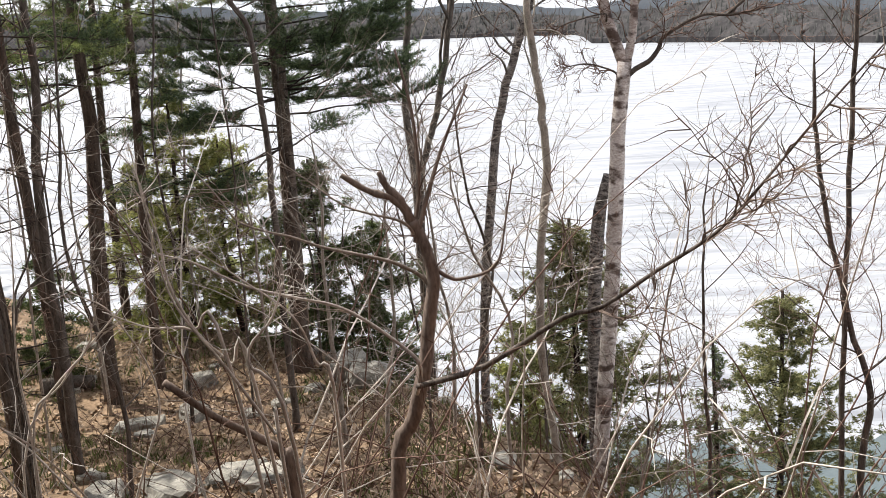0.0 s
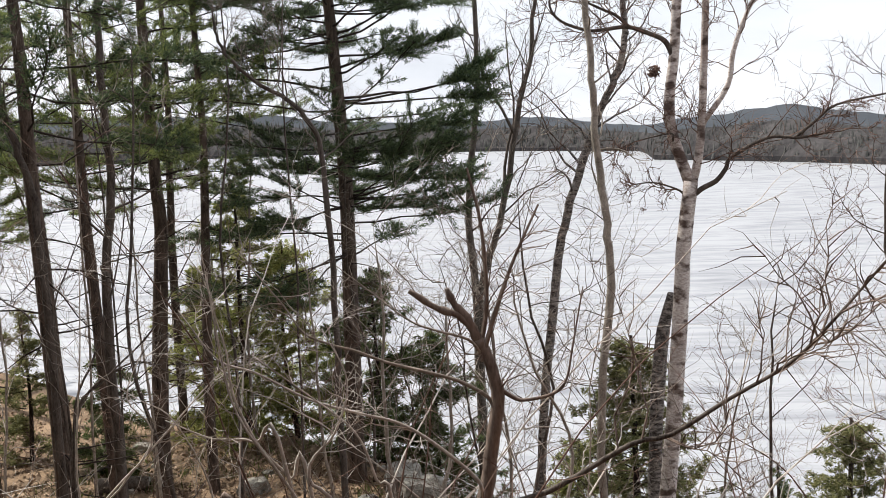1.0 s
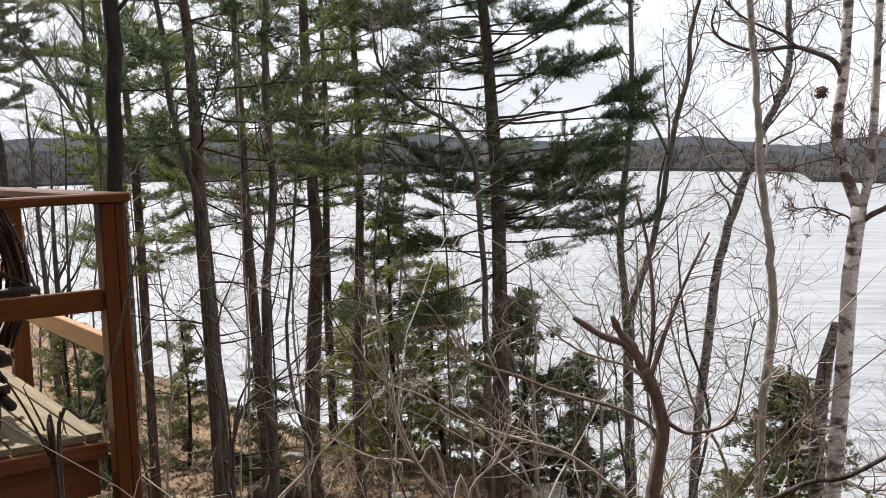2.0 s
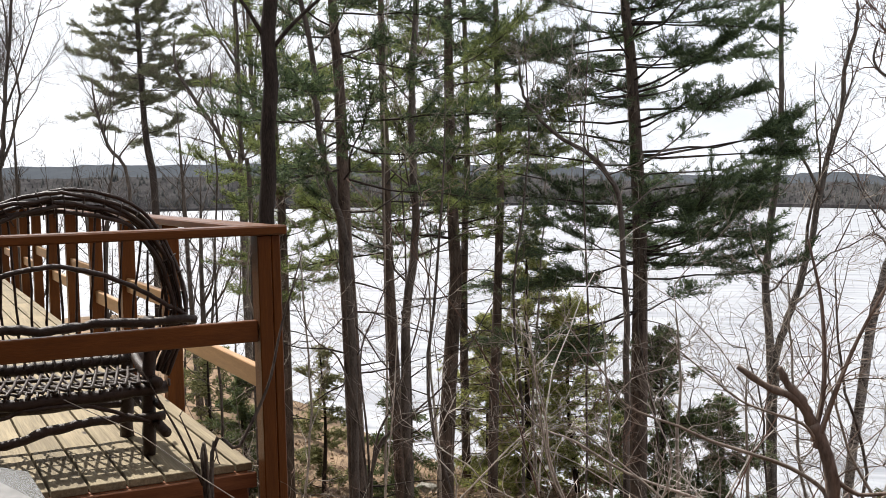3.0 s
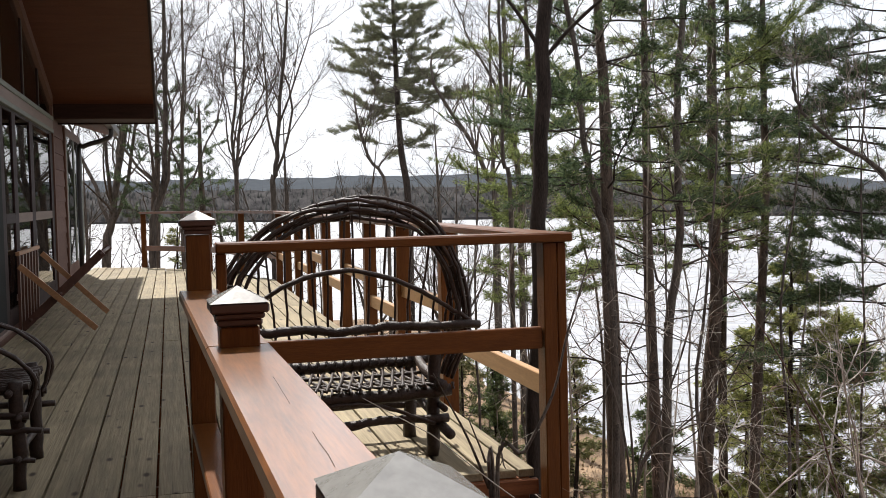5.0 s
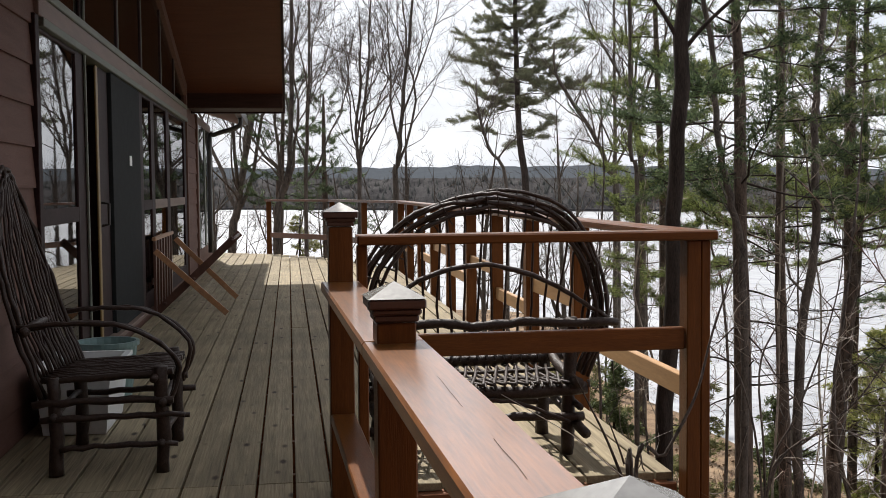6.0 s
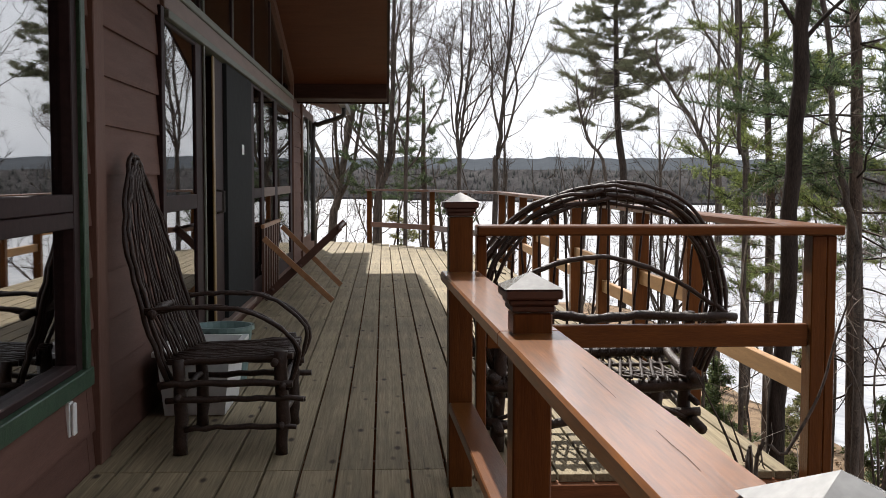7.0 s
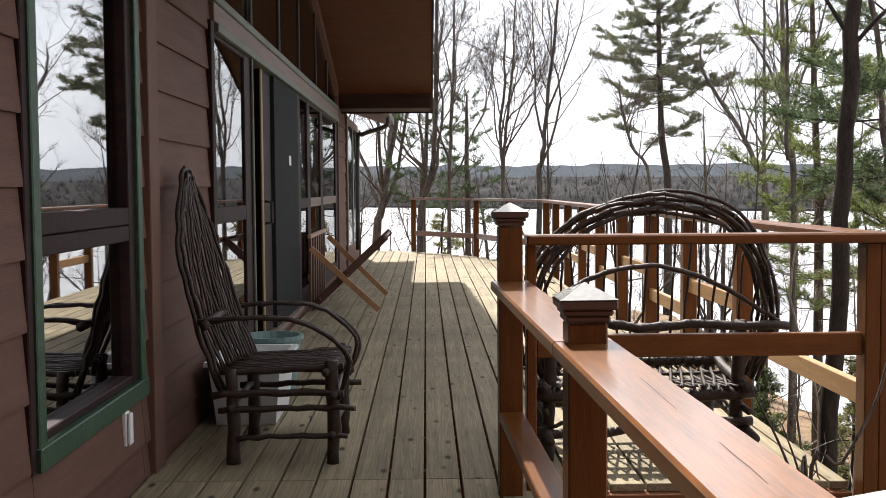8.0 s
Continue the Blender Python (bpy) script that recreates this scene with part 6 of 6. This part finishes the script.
g = Geo()
twigs(g, bq, 0.55, 0.0046, rn, 18, 2, 0.02, 0.9, 0.3)
twigs(g, ml[8:], 0.4, 0.0035, rn, 5, 2, 0.05, 0.9)
for nm, label, mat, r, line in (("arching_branch", "long pale crooked branch", M_TWIGBARK, 0.0085, [(3.12, 3.93, 0.05), (3.1, 3.95, 0.10), (3.03, 4.02, 0.16), (2.94, 4.1, 0.2), (2.84, 4.19, 0.24), (2.75, 4.25, 0.29), (2.68, 4.31, 0.32), (2.6, 4.36, 0.37), (2.55, 4.4, 0.47), (2.45, 4.46, 0.63)]),
                                ("arching_branch", "long pale crooked branch", M_SHRUB, 0.0085, [(3.06, 3.99, -0.38), (3.01, 3.9, -0.22), (2.98, 3.93, -0.15), (2.89, 4.01, -0.04), (2.8, 4.09, 0.04), (2.68, 4.18, 0.09), (2.55, 4.28, 0.15), (2.4, 4.37, 0.26), (2.29, 4.44, 0.32), (2.19, 4.5, 0.5)]),
                                ("arching_branch", "long pale crooked branch", M_TWIGBARK, 0.006, [(3.09, 3.96, 0.26), (3.03, 3.96, 0.32), (2.94, 4.03, 0.36), (2.87, 4.09, 0.4), (2.78, 4.17, 0.5), (2.68, 4.25, 0.61)]),
                                ("hooked_branch", "dark branch that sags and turns upward", M_MAPLE, 0.009, [(3.12, 3.93, 0.14), (3.17, 3.88, 0.09), (3.2, 3.85, 0.08), (3.27, 3.78, 0.1), (3.3, 3.74, 0.15), (3.32, 3.72, 0.28), (3.35, 3.69, 0.49)])):
    q = bez(line, 4)
    part(nm, Geo().tube(q, [r * (1 - 0.72 * i / (len(q) - 1)) for i in range(len(q))], 7, True, 0.14, rn), mat, maple, label, True)
    sg = Geo()
    twigs(sg, q[6:], 0.30, 0.0026, rn, 7, 2, 0.02, 0.9, 0.3)
    tagged(part("shoot_spray", sg, mat, maple, "thin crooked side shoots"), kind="stuff")
for line in ([(3.09, 3.97, 0.25), (3.12, 3.95, 0.44), (3.11, 3.95, 0.71), (3.08, 3.98, 0.93)], [(3.09, 3.96, 0.23), (3.14, 3.91, 0.44), (3.19, 3.87, 0.60), (3.25, 3.80, 0.79)]):
    q = bez(line, 4)
    g.tube(q, [0.011 - 0.007 * i / (len(q) - 1) for i in range(len(q))], 6, False)
    twigs(g, q, 0.35, 0.003, rn, 6, 2, 0.04)
tagged(part("twig_spray", g, M_MAPLE, maple, "fine red-brown maple twigs"), kind="stuff")

# ---- shrubs close below the railing ----


def shrub(foot, stems, label, seed, r=0.0044, shoots=9, length=0.38, mat=None, depth=2):
    """A bare shrub: arching stems from one foot with many fine shoots."""
    rn = random.Random(seed)
    fz = ground_z(foot[0], foot[1])
    s = thing("bare_shrub", (foot[0], foot[1], fz), label, "shrub", "bare shrubs")
    g = Geo()
    for line in stems:
        pts = [Vector(p) for p in line]
        q = bez([Vector((foot[0] + rn.uniform(-0.1, 0.1), foot[1] + rn.uniform(-0.1, 0.1), fz - 0.1))] + pts, 5)
        st = Geo().tube(q, [r * (1.9 - 1.5 * i / (len(q) - 1)) for i in range(len(q))], 6, True, 0.12, rn)
        part("stem", st, mat or M_SHRUB, s, "", True)
        twigs(g, q[len(q) // 3:], length, r * 0.45, rn, shoots, depth, 0.03, 0.8)
    tagged(part("shoot_spray", g, mat or M_SHRUB, s, "fine pale shoots"), kind="stuff")


shrub((2.64, 4.12), [[(2.5, 4.1, -0.4), (2.49, 4.11, -0.35), (2.37, 4.19, -0.08), (2.25, 4.26, 0.16), (2.21, 4.28, 0.4), (2.19, 4.3, 0.64)], [(2.49, 4.2, -0.2), (2.43, 4.24, -0.1), (2.34, 4.29, 0.03), (2.28, 4.33, 0.21), (2.27, 4.34, 0.36), (2.24, 4.35, 0.5), (2.22, 4.37, 0.7)], [(2.42, 4.23, -0.12), (2.33, 4.3, 0.04), (2.21, 4.37, 0.07), (2.08, 4.44, 0.15)], [(2.48, 3.99, -0.38), (2.38, 4.06, -0.04), (2.46, 4.01, 0.1), (2.5, 3.98, 0.27), (2.44, 4.02, 0.45)], [(2.67, 3.98, -0.36), (2.62, 4.01, -0.1), (2.57, 4.05, 0.07), (2.45, 4.14, 0.21), (2.3, 4.23, 0.36)]], "bare shrub of pale arching stems below the railing", 61)
shrub((1.41, 5.40), [[(1.40, 5.40, -0.05), (1.39, 5.40, 0.01), (1.31, 5.40, 0.21), (1.24, 5.40, 0.35), (1.18, 5.40, 0.47)], [(1.42, 5.41, -0.05), (1.54, 5.40, 0.14), (1.66, 5.40, 0.36), (1.72, 5.40, 0.58), (1.77, 5.40, 0.73), (1.82, 5.40, 0.88)], [(1.41, 5.39, -0.05), (1.37, 5.37, 0.12), (1.30, 5.35, 0.30)], [(1.43, 5.41, -0.04), (1.46, 5.40, 0.08)]], "dark bare shrub stems rising past the deck corner", 62, r=0.0052, shoots=1, length=0.2, mat=M_GREYBARK)
shrub((3.52, 8.76), [[(3.52, 8.76, -1.05), (3.69, 8.68, -0.49), (3.85, 8.61, 0.02), (3.95, 8.55, 0.52), (3.96, 8.55, 0.86)], [(3.52, 8.76, -1.05), (3.76, 8.65, -0.66), (4.07, 8.49, -0.33), (4.33, 8.35, 0.18), (4.55, 8.22, 0.55)], [(3.48, 8.77, -1.04), (3.34, 8.83, -0.23), (3.15, 8.91, -0.01), (3.0, 8.96, 0.29)], [(3.5, 8.76, -1.04), (3.46, 8.78, -0.19), (3.58, 8.73, 0.19), (3.79, 8.64, 0.7)], [(3.52, 8.76, -1.05), (3.88, 8.59, -0.58), (4.17, 8.44, -0.67), (4.53, 8.23, -0.92)]], "bare many-stemmed shrub on the slope", 63, r=0.006, shoots=8, length=0.5, mat=M_GREYBARK)
shrub((7.61, 4.69), [[(7.61, 4.7, -2.69), (7.65, 4.63, -1.51), (7.74, 4.43, -0.74), (7.83, 4.23, -0.38)], [(7.58, 4.77, -2.69), (7.38, 5.13, -1.7), (7.17, 5.48, -1.35), (7.01, 5.72, -1.25)], [(7.63, 4.66, -2.68), (7.78, 4.34, -1.93), (7.84, 4.21, -1.32), (7.74, 4.43, -0.74)]], "bare shrub over the bank", 64, r=0.0055, shoots=12, length=0.55, depth=3, mat=M_REDTWIG)
shrub((2.29, 5.79), [[(2.32, 5.78, -0.78), (2.47, 5.72, -0.49), (2.71, 5.6, -0.21), (2.88, 5.51, -0.02), (3.03, 5.42, 0.11)], [(2.32, 5.78, -0.78), (2.31, 5.78, -0.35), (2.36, 5.76, 0.14), (2.39, 5.75, 0.56)], [(2.27, 5.8, -0.85), (2.61, 5.65, -0.3), (2.53, 5.69, -0.07), (2.62, 5.65, 0.17)], [(2.72, 5.6, -1.05), (2.84, 5.53, -0.62), (2.71, 5.6, -0.21), (2.57, 5.67, -0.08), (2.39, 5.75, 0.08)]], "bare shrub with crossing stems on the near slope", 65, r=0.0038, shoots=8, length=0.45)


def thicket_shrub(x, y, h, label, seed, mat, r=0.0062):
    """A wild shrub: crooked arching stems that zigzag outward and fork into fine shoots."""
    rn = random.Random(seed)
    fz = ground_z(x, y)
    s = thing("bare_shrub", (x, y, fz), label, "shrub", "bare shrubs")
    g = Geo()
    for i in range(rn.randint(4, 6)):
        az = rn.uniform(0, 6.283)
        sg = Geo()
        L = h * rn.uniform(0.8, 1.3)
        pts, p, d = [], Vector((x + rn.uniform(-0.1, 0.1), y + rn.uniform(-0.1, 0.1), fz - 0.1)), Vector((math.cos(az) * 0.4, math.sin(az) * 0.4, 1.0))
        for k in range(13):
            pts.append(p.copy())
            out = 0.02 + 0.16 * (k / 12) ** 2
            d = (d + Vector((math.cos(az) * out + rn.gauss(0, 0.12), math.sin(az) * out + rn.gauss(0, 0.12), rn.gauss(0, 0.10) - 0.9 * out))).normalized()
            p = p + d * L / 12
        sg.tube(pts, [r * (1.25 - 1.0 * k / 12) for k in range(13)], 6, True, 0.1, rn)
        part("stem", sg, mat, s, "", True)
        twigs(g, pts[4:], h * 0.20, r * 0.42, rn, 5, 2, 0.0, 0.95, 0.38)
    tagged(part("shoot_spray", g, mat, s, "fine crooked shoots"), kind="stuff")


rn = random.Random(610)
for i in range(13):
    az, D = radians(25 + 37 * (i + 0.2 + 0.6 * rn.random()) / 13), rn.uniform(3.4, 6.4)
    thicket_shrub(0.4 + D * math.sin(az), 1.1 + D * math.cos(az), rn.uniform(1.9, 3.3), "bare wild shrub of thin crooked stems on the slope", 620 + i,
                  M_SHRUB if rn.random() < 0.6 else M_REDTWIG, rn.uniform(0.005, 0.008))

stub = thing("broken_stump", (2.64, 4.24, -0.69), "snapped leaning stump with red-brown bark", "stump")
q = bez(trunk_path([(2.29, 4.47, -0.17), (2.43, 4.39, -0.33), (2.57, 4.29, -0.45), (2.62, 4.26, -0.52), (2.64, 4.24, -0.69)]), 4)
part("stem", Geo().tube(q, [0.014 + 0.036 * (1 - i / (len(q) - 1)) ** 3 for i in range(len(q))], 8, True, 0.15, rn), M_MAPLE, stub, "", True)

# ---- trees beyond the end of the deck ----
bare_tree("bare_tree", [(-0.61, 25.48, 2.83), (-0.85, 25.48, 1.58), (-0.98, 25.47, 0.7), (-1.11, 25.46, -0.18)], 0.11, 0.04, "old grey tree by the end of the deck", 71, up=3.5, low=0.35, limbs=11, fork=4, reach=2.9, shoots=9, bark=M_GREYBARK, twig=M_GREYBARK, fine=0.0045)
bare_tree("bare_tree", [(0.21, 23.49, 2.68), (0.15, 23.49, 1.54), (-0.03, 23.49, 0.97), (-0.1, 23.49, 0.16)], 0.08, 0.03, "old grey tree by the end of the deck", 72, up=3.5, low=0.35, limbs=11, fork=4, reach=2.6, shoots=9, twig=M_GREYBARK, fine=0.0045)
bare_tree("bare_tree", [(0.58, 23.48, 3.36), (0.52, 23.49, 2.11), (0.48, 23.49, 0.15)], 0.05, 0.015, "tall bare tree behind the far railing", 73, up=3.0, low=0.35, limbs=11, fork=4, reach=2.9, shoots=9, twig=M_GREYBARK, steep=0.94, rise=0.12, fine=0.0045)
bare_tree("bare_tree", [(1.46, 21.44, 3.05), (1.39, 21.44, 2.02), (1.44, 21.44, 1.08)], 0.04, 0.012, "slim bare tree behind the far railing", 74, up=1.5, low=0.3, limbs=11, fork=4, reach=1.8, shoots=9, twig=M_GREYBARK, fine=0.0042)
bare_tree("bare_tree", [(2.3, 20.35, 4.11), (2.18, 20.37, 3.04), (2.11, 20.38, 2.26), (2.04, 20.38, 1.57), (2.0, 20.39, 1.03)], 0.056, 0.011, "wide-crowned bare tree behind the railing", 75, up=2.6, low=0.38, limbs=11, fork=4, reach=3.1, shoots=9, twig=M_GREYBARK, steep=1, rise=0.12, fine=0.0042)
bare_tree("bare_tree", [(1.63, 21.43, 3.46), (1.53, 21.43, 2.53), (1.47, 21.44, 1.81), (1.44, 21.44, 1.03)], 0.042, 0.010, "bare tree with upswept limbs behind the railing", 76, up=1.8, low=0.3, limbs=11, fork=4, reach=2.2, shoots=9, twig=M_GREYBARK, steep=0.98, rise=0.12, fine=0.0042)
bare_tree("bare_tree", [(6.81, 27.62, 3.74), (7.58, 27.41, 2.5), (7.97, 27.29, 1.55), (8.16, 27.23, 0.94)], 0.085, 0.02, "leaning bare tree beside the bushy pine", 77, up=1.0, low=0.35, limbs=11, fork=4, reach=3.4, shoots=9, twig=M_GREYBARK, steep=1.1, rise=0.12, fine=0.0042)
bare_tree("bare_tree", [(7.8, 26.3, 3.48), (7.81, 26.29, 2.18), (7.82, 26.29, 1.08)], 0.06, 0.02, "upright bare tree beyond the deck", 78, up=3.0, low=0.35, limbs=11, fork=4, reach=3.1, shoots=9, twig=M_GREYBARK, steep=1.3, fine=0.0042)
bare_tree("bare_tree", [(6.92, 22.38, 4.08), (6.98, 22.36, 2.57), (7.15, 22.3, 1.09)], 0.075, 0.025, "upright bare tree beyond the deck", 79, up=3.0, low=0.35, limbs=11, fork=4, reach=2.7, shoots=9, twig=M_GREYBARK, steep=1.3, fine=0.0042)
bare_tree("bare_tree", [(5.02, 29.04, 3.18), (5.27, 28.99, 2.17), (5.72, 28.9, 1.09)], 0.055, 0.015, "bare tree tangled round the bushy pine", 80, up=0.8, low=0.3, limbs=11, fork=4, reach=3.1, shoots=9, twig=M_GREYBARK, fine=0.0042)
for i, (x, y, h) in enumerate(((-1.6, 27, 6.5), (-0.2, 30, 7.0), (1.4, 27.5, 6.0), (3.0, 28, 7.5), (4.6, 25.5, 6.5), (6.2, 24.5, 7.0), (5.6, 21.5, 5.5), (-2.6, 25, 8.0), (-3.4, 31, 8.0))):
    gz = ground_z(x, y)
    bare_tree("bare_tree", [(x + 0.3 * math.sin(i * 2.1), y, gz + h), (x + 0.15 * math.sin(i), y, gz + h * 0.5), (x, y, gz)], 0.075, 0.02, "slim bare tree on the bank toward the lake", 100 + i, up=0, low=0.3, limbs=9, fork=3, reach=1.7, shoots=7, twig=M_GREYBARK, steep=1.3, fine=0.0045)

rn = random.Random(130)
for i in range(14):
    az, D = radians(-6 + 26 * (i + rn.random()) / 14), rn.uniform(20.5, 27)
    x, y = 0.2 + D * math.sin(az), 1.3 + D * math.cos(az)
    gz, h = ground_z(x, y), rn.uniform(3.5, 6.0)
    bare_tree("bare_sapling", [(x + rn.gauss(0, 0.3), y, gz + h), (x + rn.gauss(0, 0.15), y, gz + h * 0.6), (x + rn.gauss(0, 0.1), y, gz + h * 0.3), (x, y, gz)], rn.uniform(0.02, 0.045), 0.009,
              "thin bare sapling in the tangle behind the far railing", 500 + i, up=0, low=0.3, limbs=13, reach=1.3, shoots=6, twig=M_GREYBARK, steep=1.3, fine=0.0042)

# ---- evergreens along the shore ----
for nm, (base, hgt, rad_), label, seed, mat, kw in (
        ("cedar_tree", ((9.03, 15.45), 3.95, 1.35), "bushy olive-green cedar on the bank", 81, M_CEDAR_SUNLIT, dict(count=2900, per=12)),
        ("cedar_tree", ((9.93, 15.45), 3.13, 1.27), "bushy olive-green cedar on the bank", 82, M_CEDAR_SUNLIT, dict(count=2500, per=12)),
        ("hemlock_tree", ((10.39, 13.86), 3.47, 1.05), "dark green hemlock under the tall pine", 83, M_HEMLOCK, dict(count=3000, per=12)),
        ("hemlock_tree", ((11.04, 13.31), 3.6, 0.95), "low dark hemlock under the tall pine", 84, M_HEMLOCK, dict(count=2800)),
        ("cedar_tree", ((11.46, 9.78), 6.75, 1.62), "olive-green cedar beside the white birch", 85, M_CEDAR, dict(count=7000, per=11, low=0.2)),
        ("cedar_tree", ((14.13, 8.42), 6.27, 1.60), "ragged yellow-green cedar at the water's edge", 86, M_CEDAR, dict(count=5200, per=11, low=0.2)),
        ("spruce_sapling", ((13.29, 8.89), 5.78, 0.61), "small pointed spruce at the water's edge", 87, M_HEMLOCK, dict(count=1500, blade=0.055, width=0.007)),
        ("cedar_tree", ((6.31, 17.33), 2.39, 0.70), "young evergreen below the deck corner", 88, M_CEDAR, dict(count=900)),
        ("hemlock_tree", ((6.86, 15.48), 1.98, 0.63), "dark low hemlock on the knoll", 89, M_HEMLOCK, dict(count=900)),
        ("cedar_tree", ((5.22, 19.78), 2.40, 0.91), "young evergreen behind the outer railing", 90, M_CEDAR, dict(count=1200)),
        ("hemlock_tree", ((5.2, 17.7), 2.25, 0.70), "young hemlock behind the outer railing", 91, M_HEMLOCK, dict(count=1200)),
        ("cedar_tree", ((0.43, 27.49), 4.55, 1.06), "green bush behind the far railing", 92, M_CEDAR, dict(count=1400)),
        ("cedar_tree", ((8.95, 16.65), 2.82, 0.84), "young cedar among the pine trunks", 93, M_CEDAR_SUNLIT, dict(count=1600)),
        ("cedar_tree", ((12.02, 11.45), 5.05, 1.06), "olive cedar low on the bank", 94, M_CEDAR_SUNLIT, dict(count=3000, per=12)),
        ("hemlock_tree", ((11.6, 16.72), 3.59, 0.91), "dark hemlock beyond the knoll", 95, M_HEMLOCK, dict(count=1600))):
    cedar(nm, base, hgt, rad_, label, seed, mat, **kw)

# ---- ground cover: leaves, stones, sticks ----
rng = np.random.default_rng(7)
V = []
for i in range(24000):
    D, az = rng.uniform(5.5, 21), radians(rng.uniform(8, 60))
    x, y = 0.4 + D * math.sin(az), 1.1 + D * math.cos(az)
    z = ground_z(x, y)
    if z < LAKE + 0.3:
        continue
    a, s, t1, t2 = rng.uniform(0, 6.28), rng.uniform(0.018, 0.05), rng.uniform(-0.03, 0.03), rng.uniform(0, 0.035)
    u, v = np.array((math.cos(a) * s, math.sin(a) * s, t1)), np.array((-math.sin(a) * s * 0.6, math.cos(a) * s * 0.6, t2))
    c = np.array((x, y, z + 0.02))
    V.append((c - u, c - v * 0.9, c + u))
    V.append((c - u, c + u, c + v))
litter = new("leaf_litter", tri_mesh("leaf_litter", np.array(V), M_LEAF, (0, 0, 0)))
tagged(litter, "dry tan fallen leaves strewn over the slope", "leaves", kind="stuff")

V = []
for i in range(4200):
    D, az = rng.uniform(6.5, 20), radians(rng.uniform(10, 58))
    x, y = 0.4 + D * math.sin(az), 1.1 + D * math.cos(az)
    if noise.noise((x * 0.5, y * 0.5, 9.0)) < 0.0:
        continue
    c = np.array((x, y, ground_z(x, y)))
    for j in range(6):
        d = np.array((rng.normal(0, 0.05), rng.normal(0, 0.05), rng.uniform(0.06, 0.16)))
        s = np.array((rng.normal(0, 0.006), rng.normal(0, 0.006), 0))
        o = np.array((rng.normal(0, 0.05), rng.normal(0, 0.05), 0))
        V.append((c + o - s, c + o + s, c + o + d))
turf = new("grass_tufts", tri_mesh("grass_tufts", np.array(V), M_MOSS, (0, 0, 0)))
tagged(turf, "thin tufts of dull green grass and moss", "grass", kind="stuff")

rn = random.Random(90)
g = Geo()
for i in range(560):
    az, f = radians(rn.uniform(24, 66)), rn.random()
    D = 6.5 + 9 * f if az < radians(44) else 5.5 + 7 * f
    x, y = 0.4 + D * math.sin(az), 1.1 + D * math.cos(az)
    z = ground_z(x, y)
    if z < LAKE + 0.2:
        continue
    a = rn.uniform(0, 6.28)
    lie = rn.random() < 0.35
    d = (math.cos(a), math.sin(a), 0.1 if lie else rn.uniform(0.5, 2.2))
    q = limb(g, (x, y, z + 0.01), d, rn.uniform(0.4, 1.5), rn.uniform(0.004, 0.009), rn, 0.18, 0, 3, 4)
    if not lie:
        twigs(g, q, 0.3, 0.003, rn, 3, 1)
brush = single("brushwood", g, M_REDTWIG, (7, 7, -4), "tangle of thin bare brush over the bank", "brush", kind="stuff")


def boulder(name, x, y, sx, sy, sz, seed, label, sink=0.3, turn=0.0):
    """A faceted rock with worn edges, sunk a little into the ground."""
    rn = random.Random(seed)
    bm = bmesh.new()
    bmesh.ops.create_icosphere(bm, subdivisions=3, radius=1)
    z = ground_z(x, y)
    for v in bm.verts:
        k = 1 + 0.28 * noise.noise(v.co * 1.4 + Vector((seed, 0, 0))) + 0.08 * noise.noise(v.co * 4 + Vector((seed, 3, 0)))
        p = Vector((max(-0.8, min(0.8, v.co.x)) * sx, max(-0.78, min(0.78, v.co.y)) * sy, max(-0.6, min(0.62, v.co.z)) * sz)) * k
        p.rotate(Euler((rn.uniform(-0.12, 0.12), rn.uniform(-0.12, 0.12), turn)))
        v.co = p
    me = bpy.data.meshes.new(name)
    bm.to_mesh(me)
    bm.free()
    me.materials.append(M_ROCK)
    ob = new(name, me)
    ob.location = (x, y, z + sz * (0.55 - sink))
    return tagged(ob, label, "rock", "rocks on the slope")


for i, (p, sx, sy, sz, lb) in enumerate((((5.52, 9.17, -2.94), 0.36, 0.26, 0.10, "flat grey slab of rock among dead leaves"), ((7.03, 12.35, -3.25), 0.30, 0.22, 0.2, "pale rough stone beside the path"),
                                         ((6.43, 12.68, -3.1), 0.36, 0.2, 0.14, "low grey stone in the slope"), ((9.27, 12.01, -3.55), 0.42, 0.3, 0.34, "grey boulder at the edge of the water"),
                                         ((9.12, 11.49, -3.57), 0.35, 0.3, 0.28, "grey boulder at the edge of the water"), ((7.89, 13.59, -3.45), 0.25, 0.2, 0.2, "broken pale stone beside the path"),
                                         ((4.9, 9.31, -2.88), 0.4, 0.25, 0.16, "mossy grey rock among brush"), ((5.49, 8.6, -2.88), 0.35, 0.26, 0.14, "flat grey stone below the stump"), ((4.44, 9.66, -2.8), 0.3, 0.22, 0.18, "grey boulder among the brush"))):
    boulder("rock", p[0], p[1], sx, sy, sz, 11 + i, lb, turn=i * 1.3)
rn = random.Random(77)
for i in range(38):
    D, az = rn.uniform(8, 17), radians(rn.uniform(22, 52))
    s = rn.uniform(0.05, 0.14)
    boulder("stone", 0.4 + D * math.sin(az), 1.1 + D * math.cos(az), s * 1.3, s, s * 0.8, 200 + i, "small grey stone lying in the leaves", turn=i)
lg = [(6.26, 14.97, -3.07), (6.58, 14.83, -3.17), (6.9, 14.68, -3.26)]
log_ob = thing("fallen_log", lg[0], "grey fallen log lying on the knoll", "log")
lz = [(x, y, ground_z(x, y) + 0.10) for x, y, z in lg]
part("stem", Geo().tube(bez(lz, 5), [0.11 - 0.0015 * i for i in range(11)], 10, True, 0.1, rn), M_GREYBARK, log_ob, "", True)
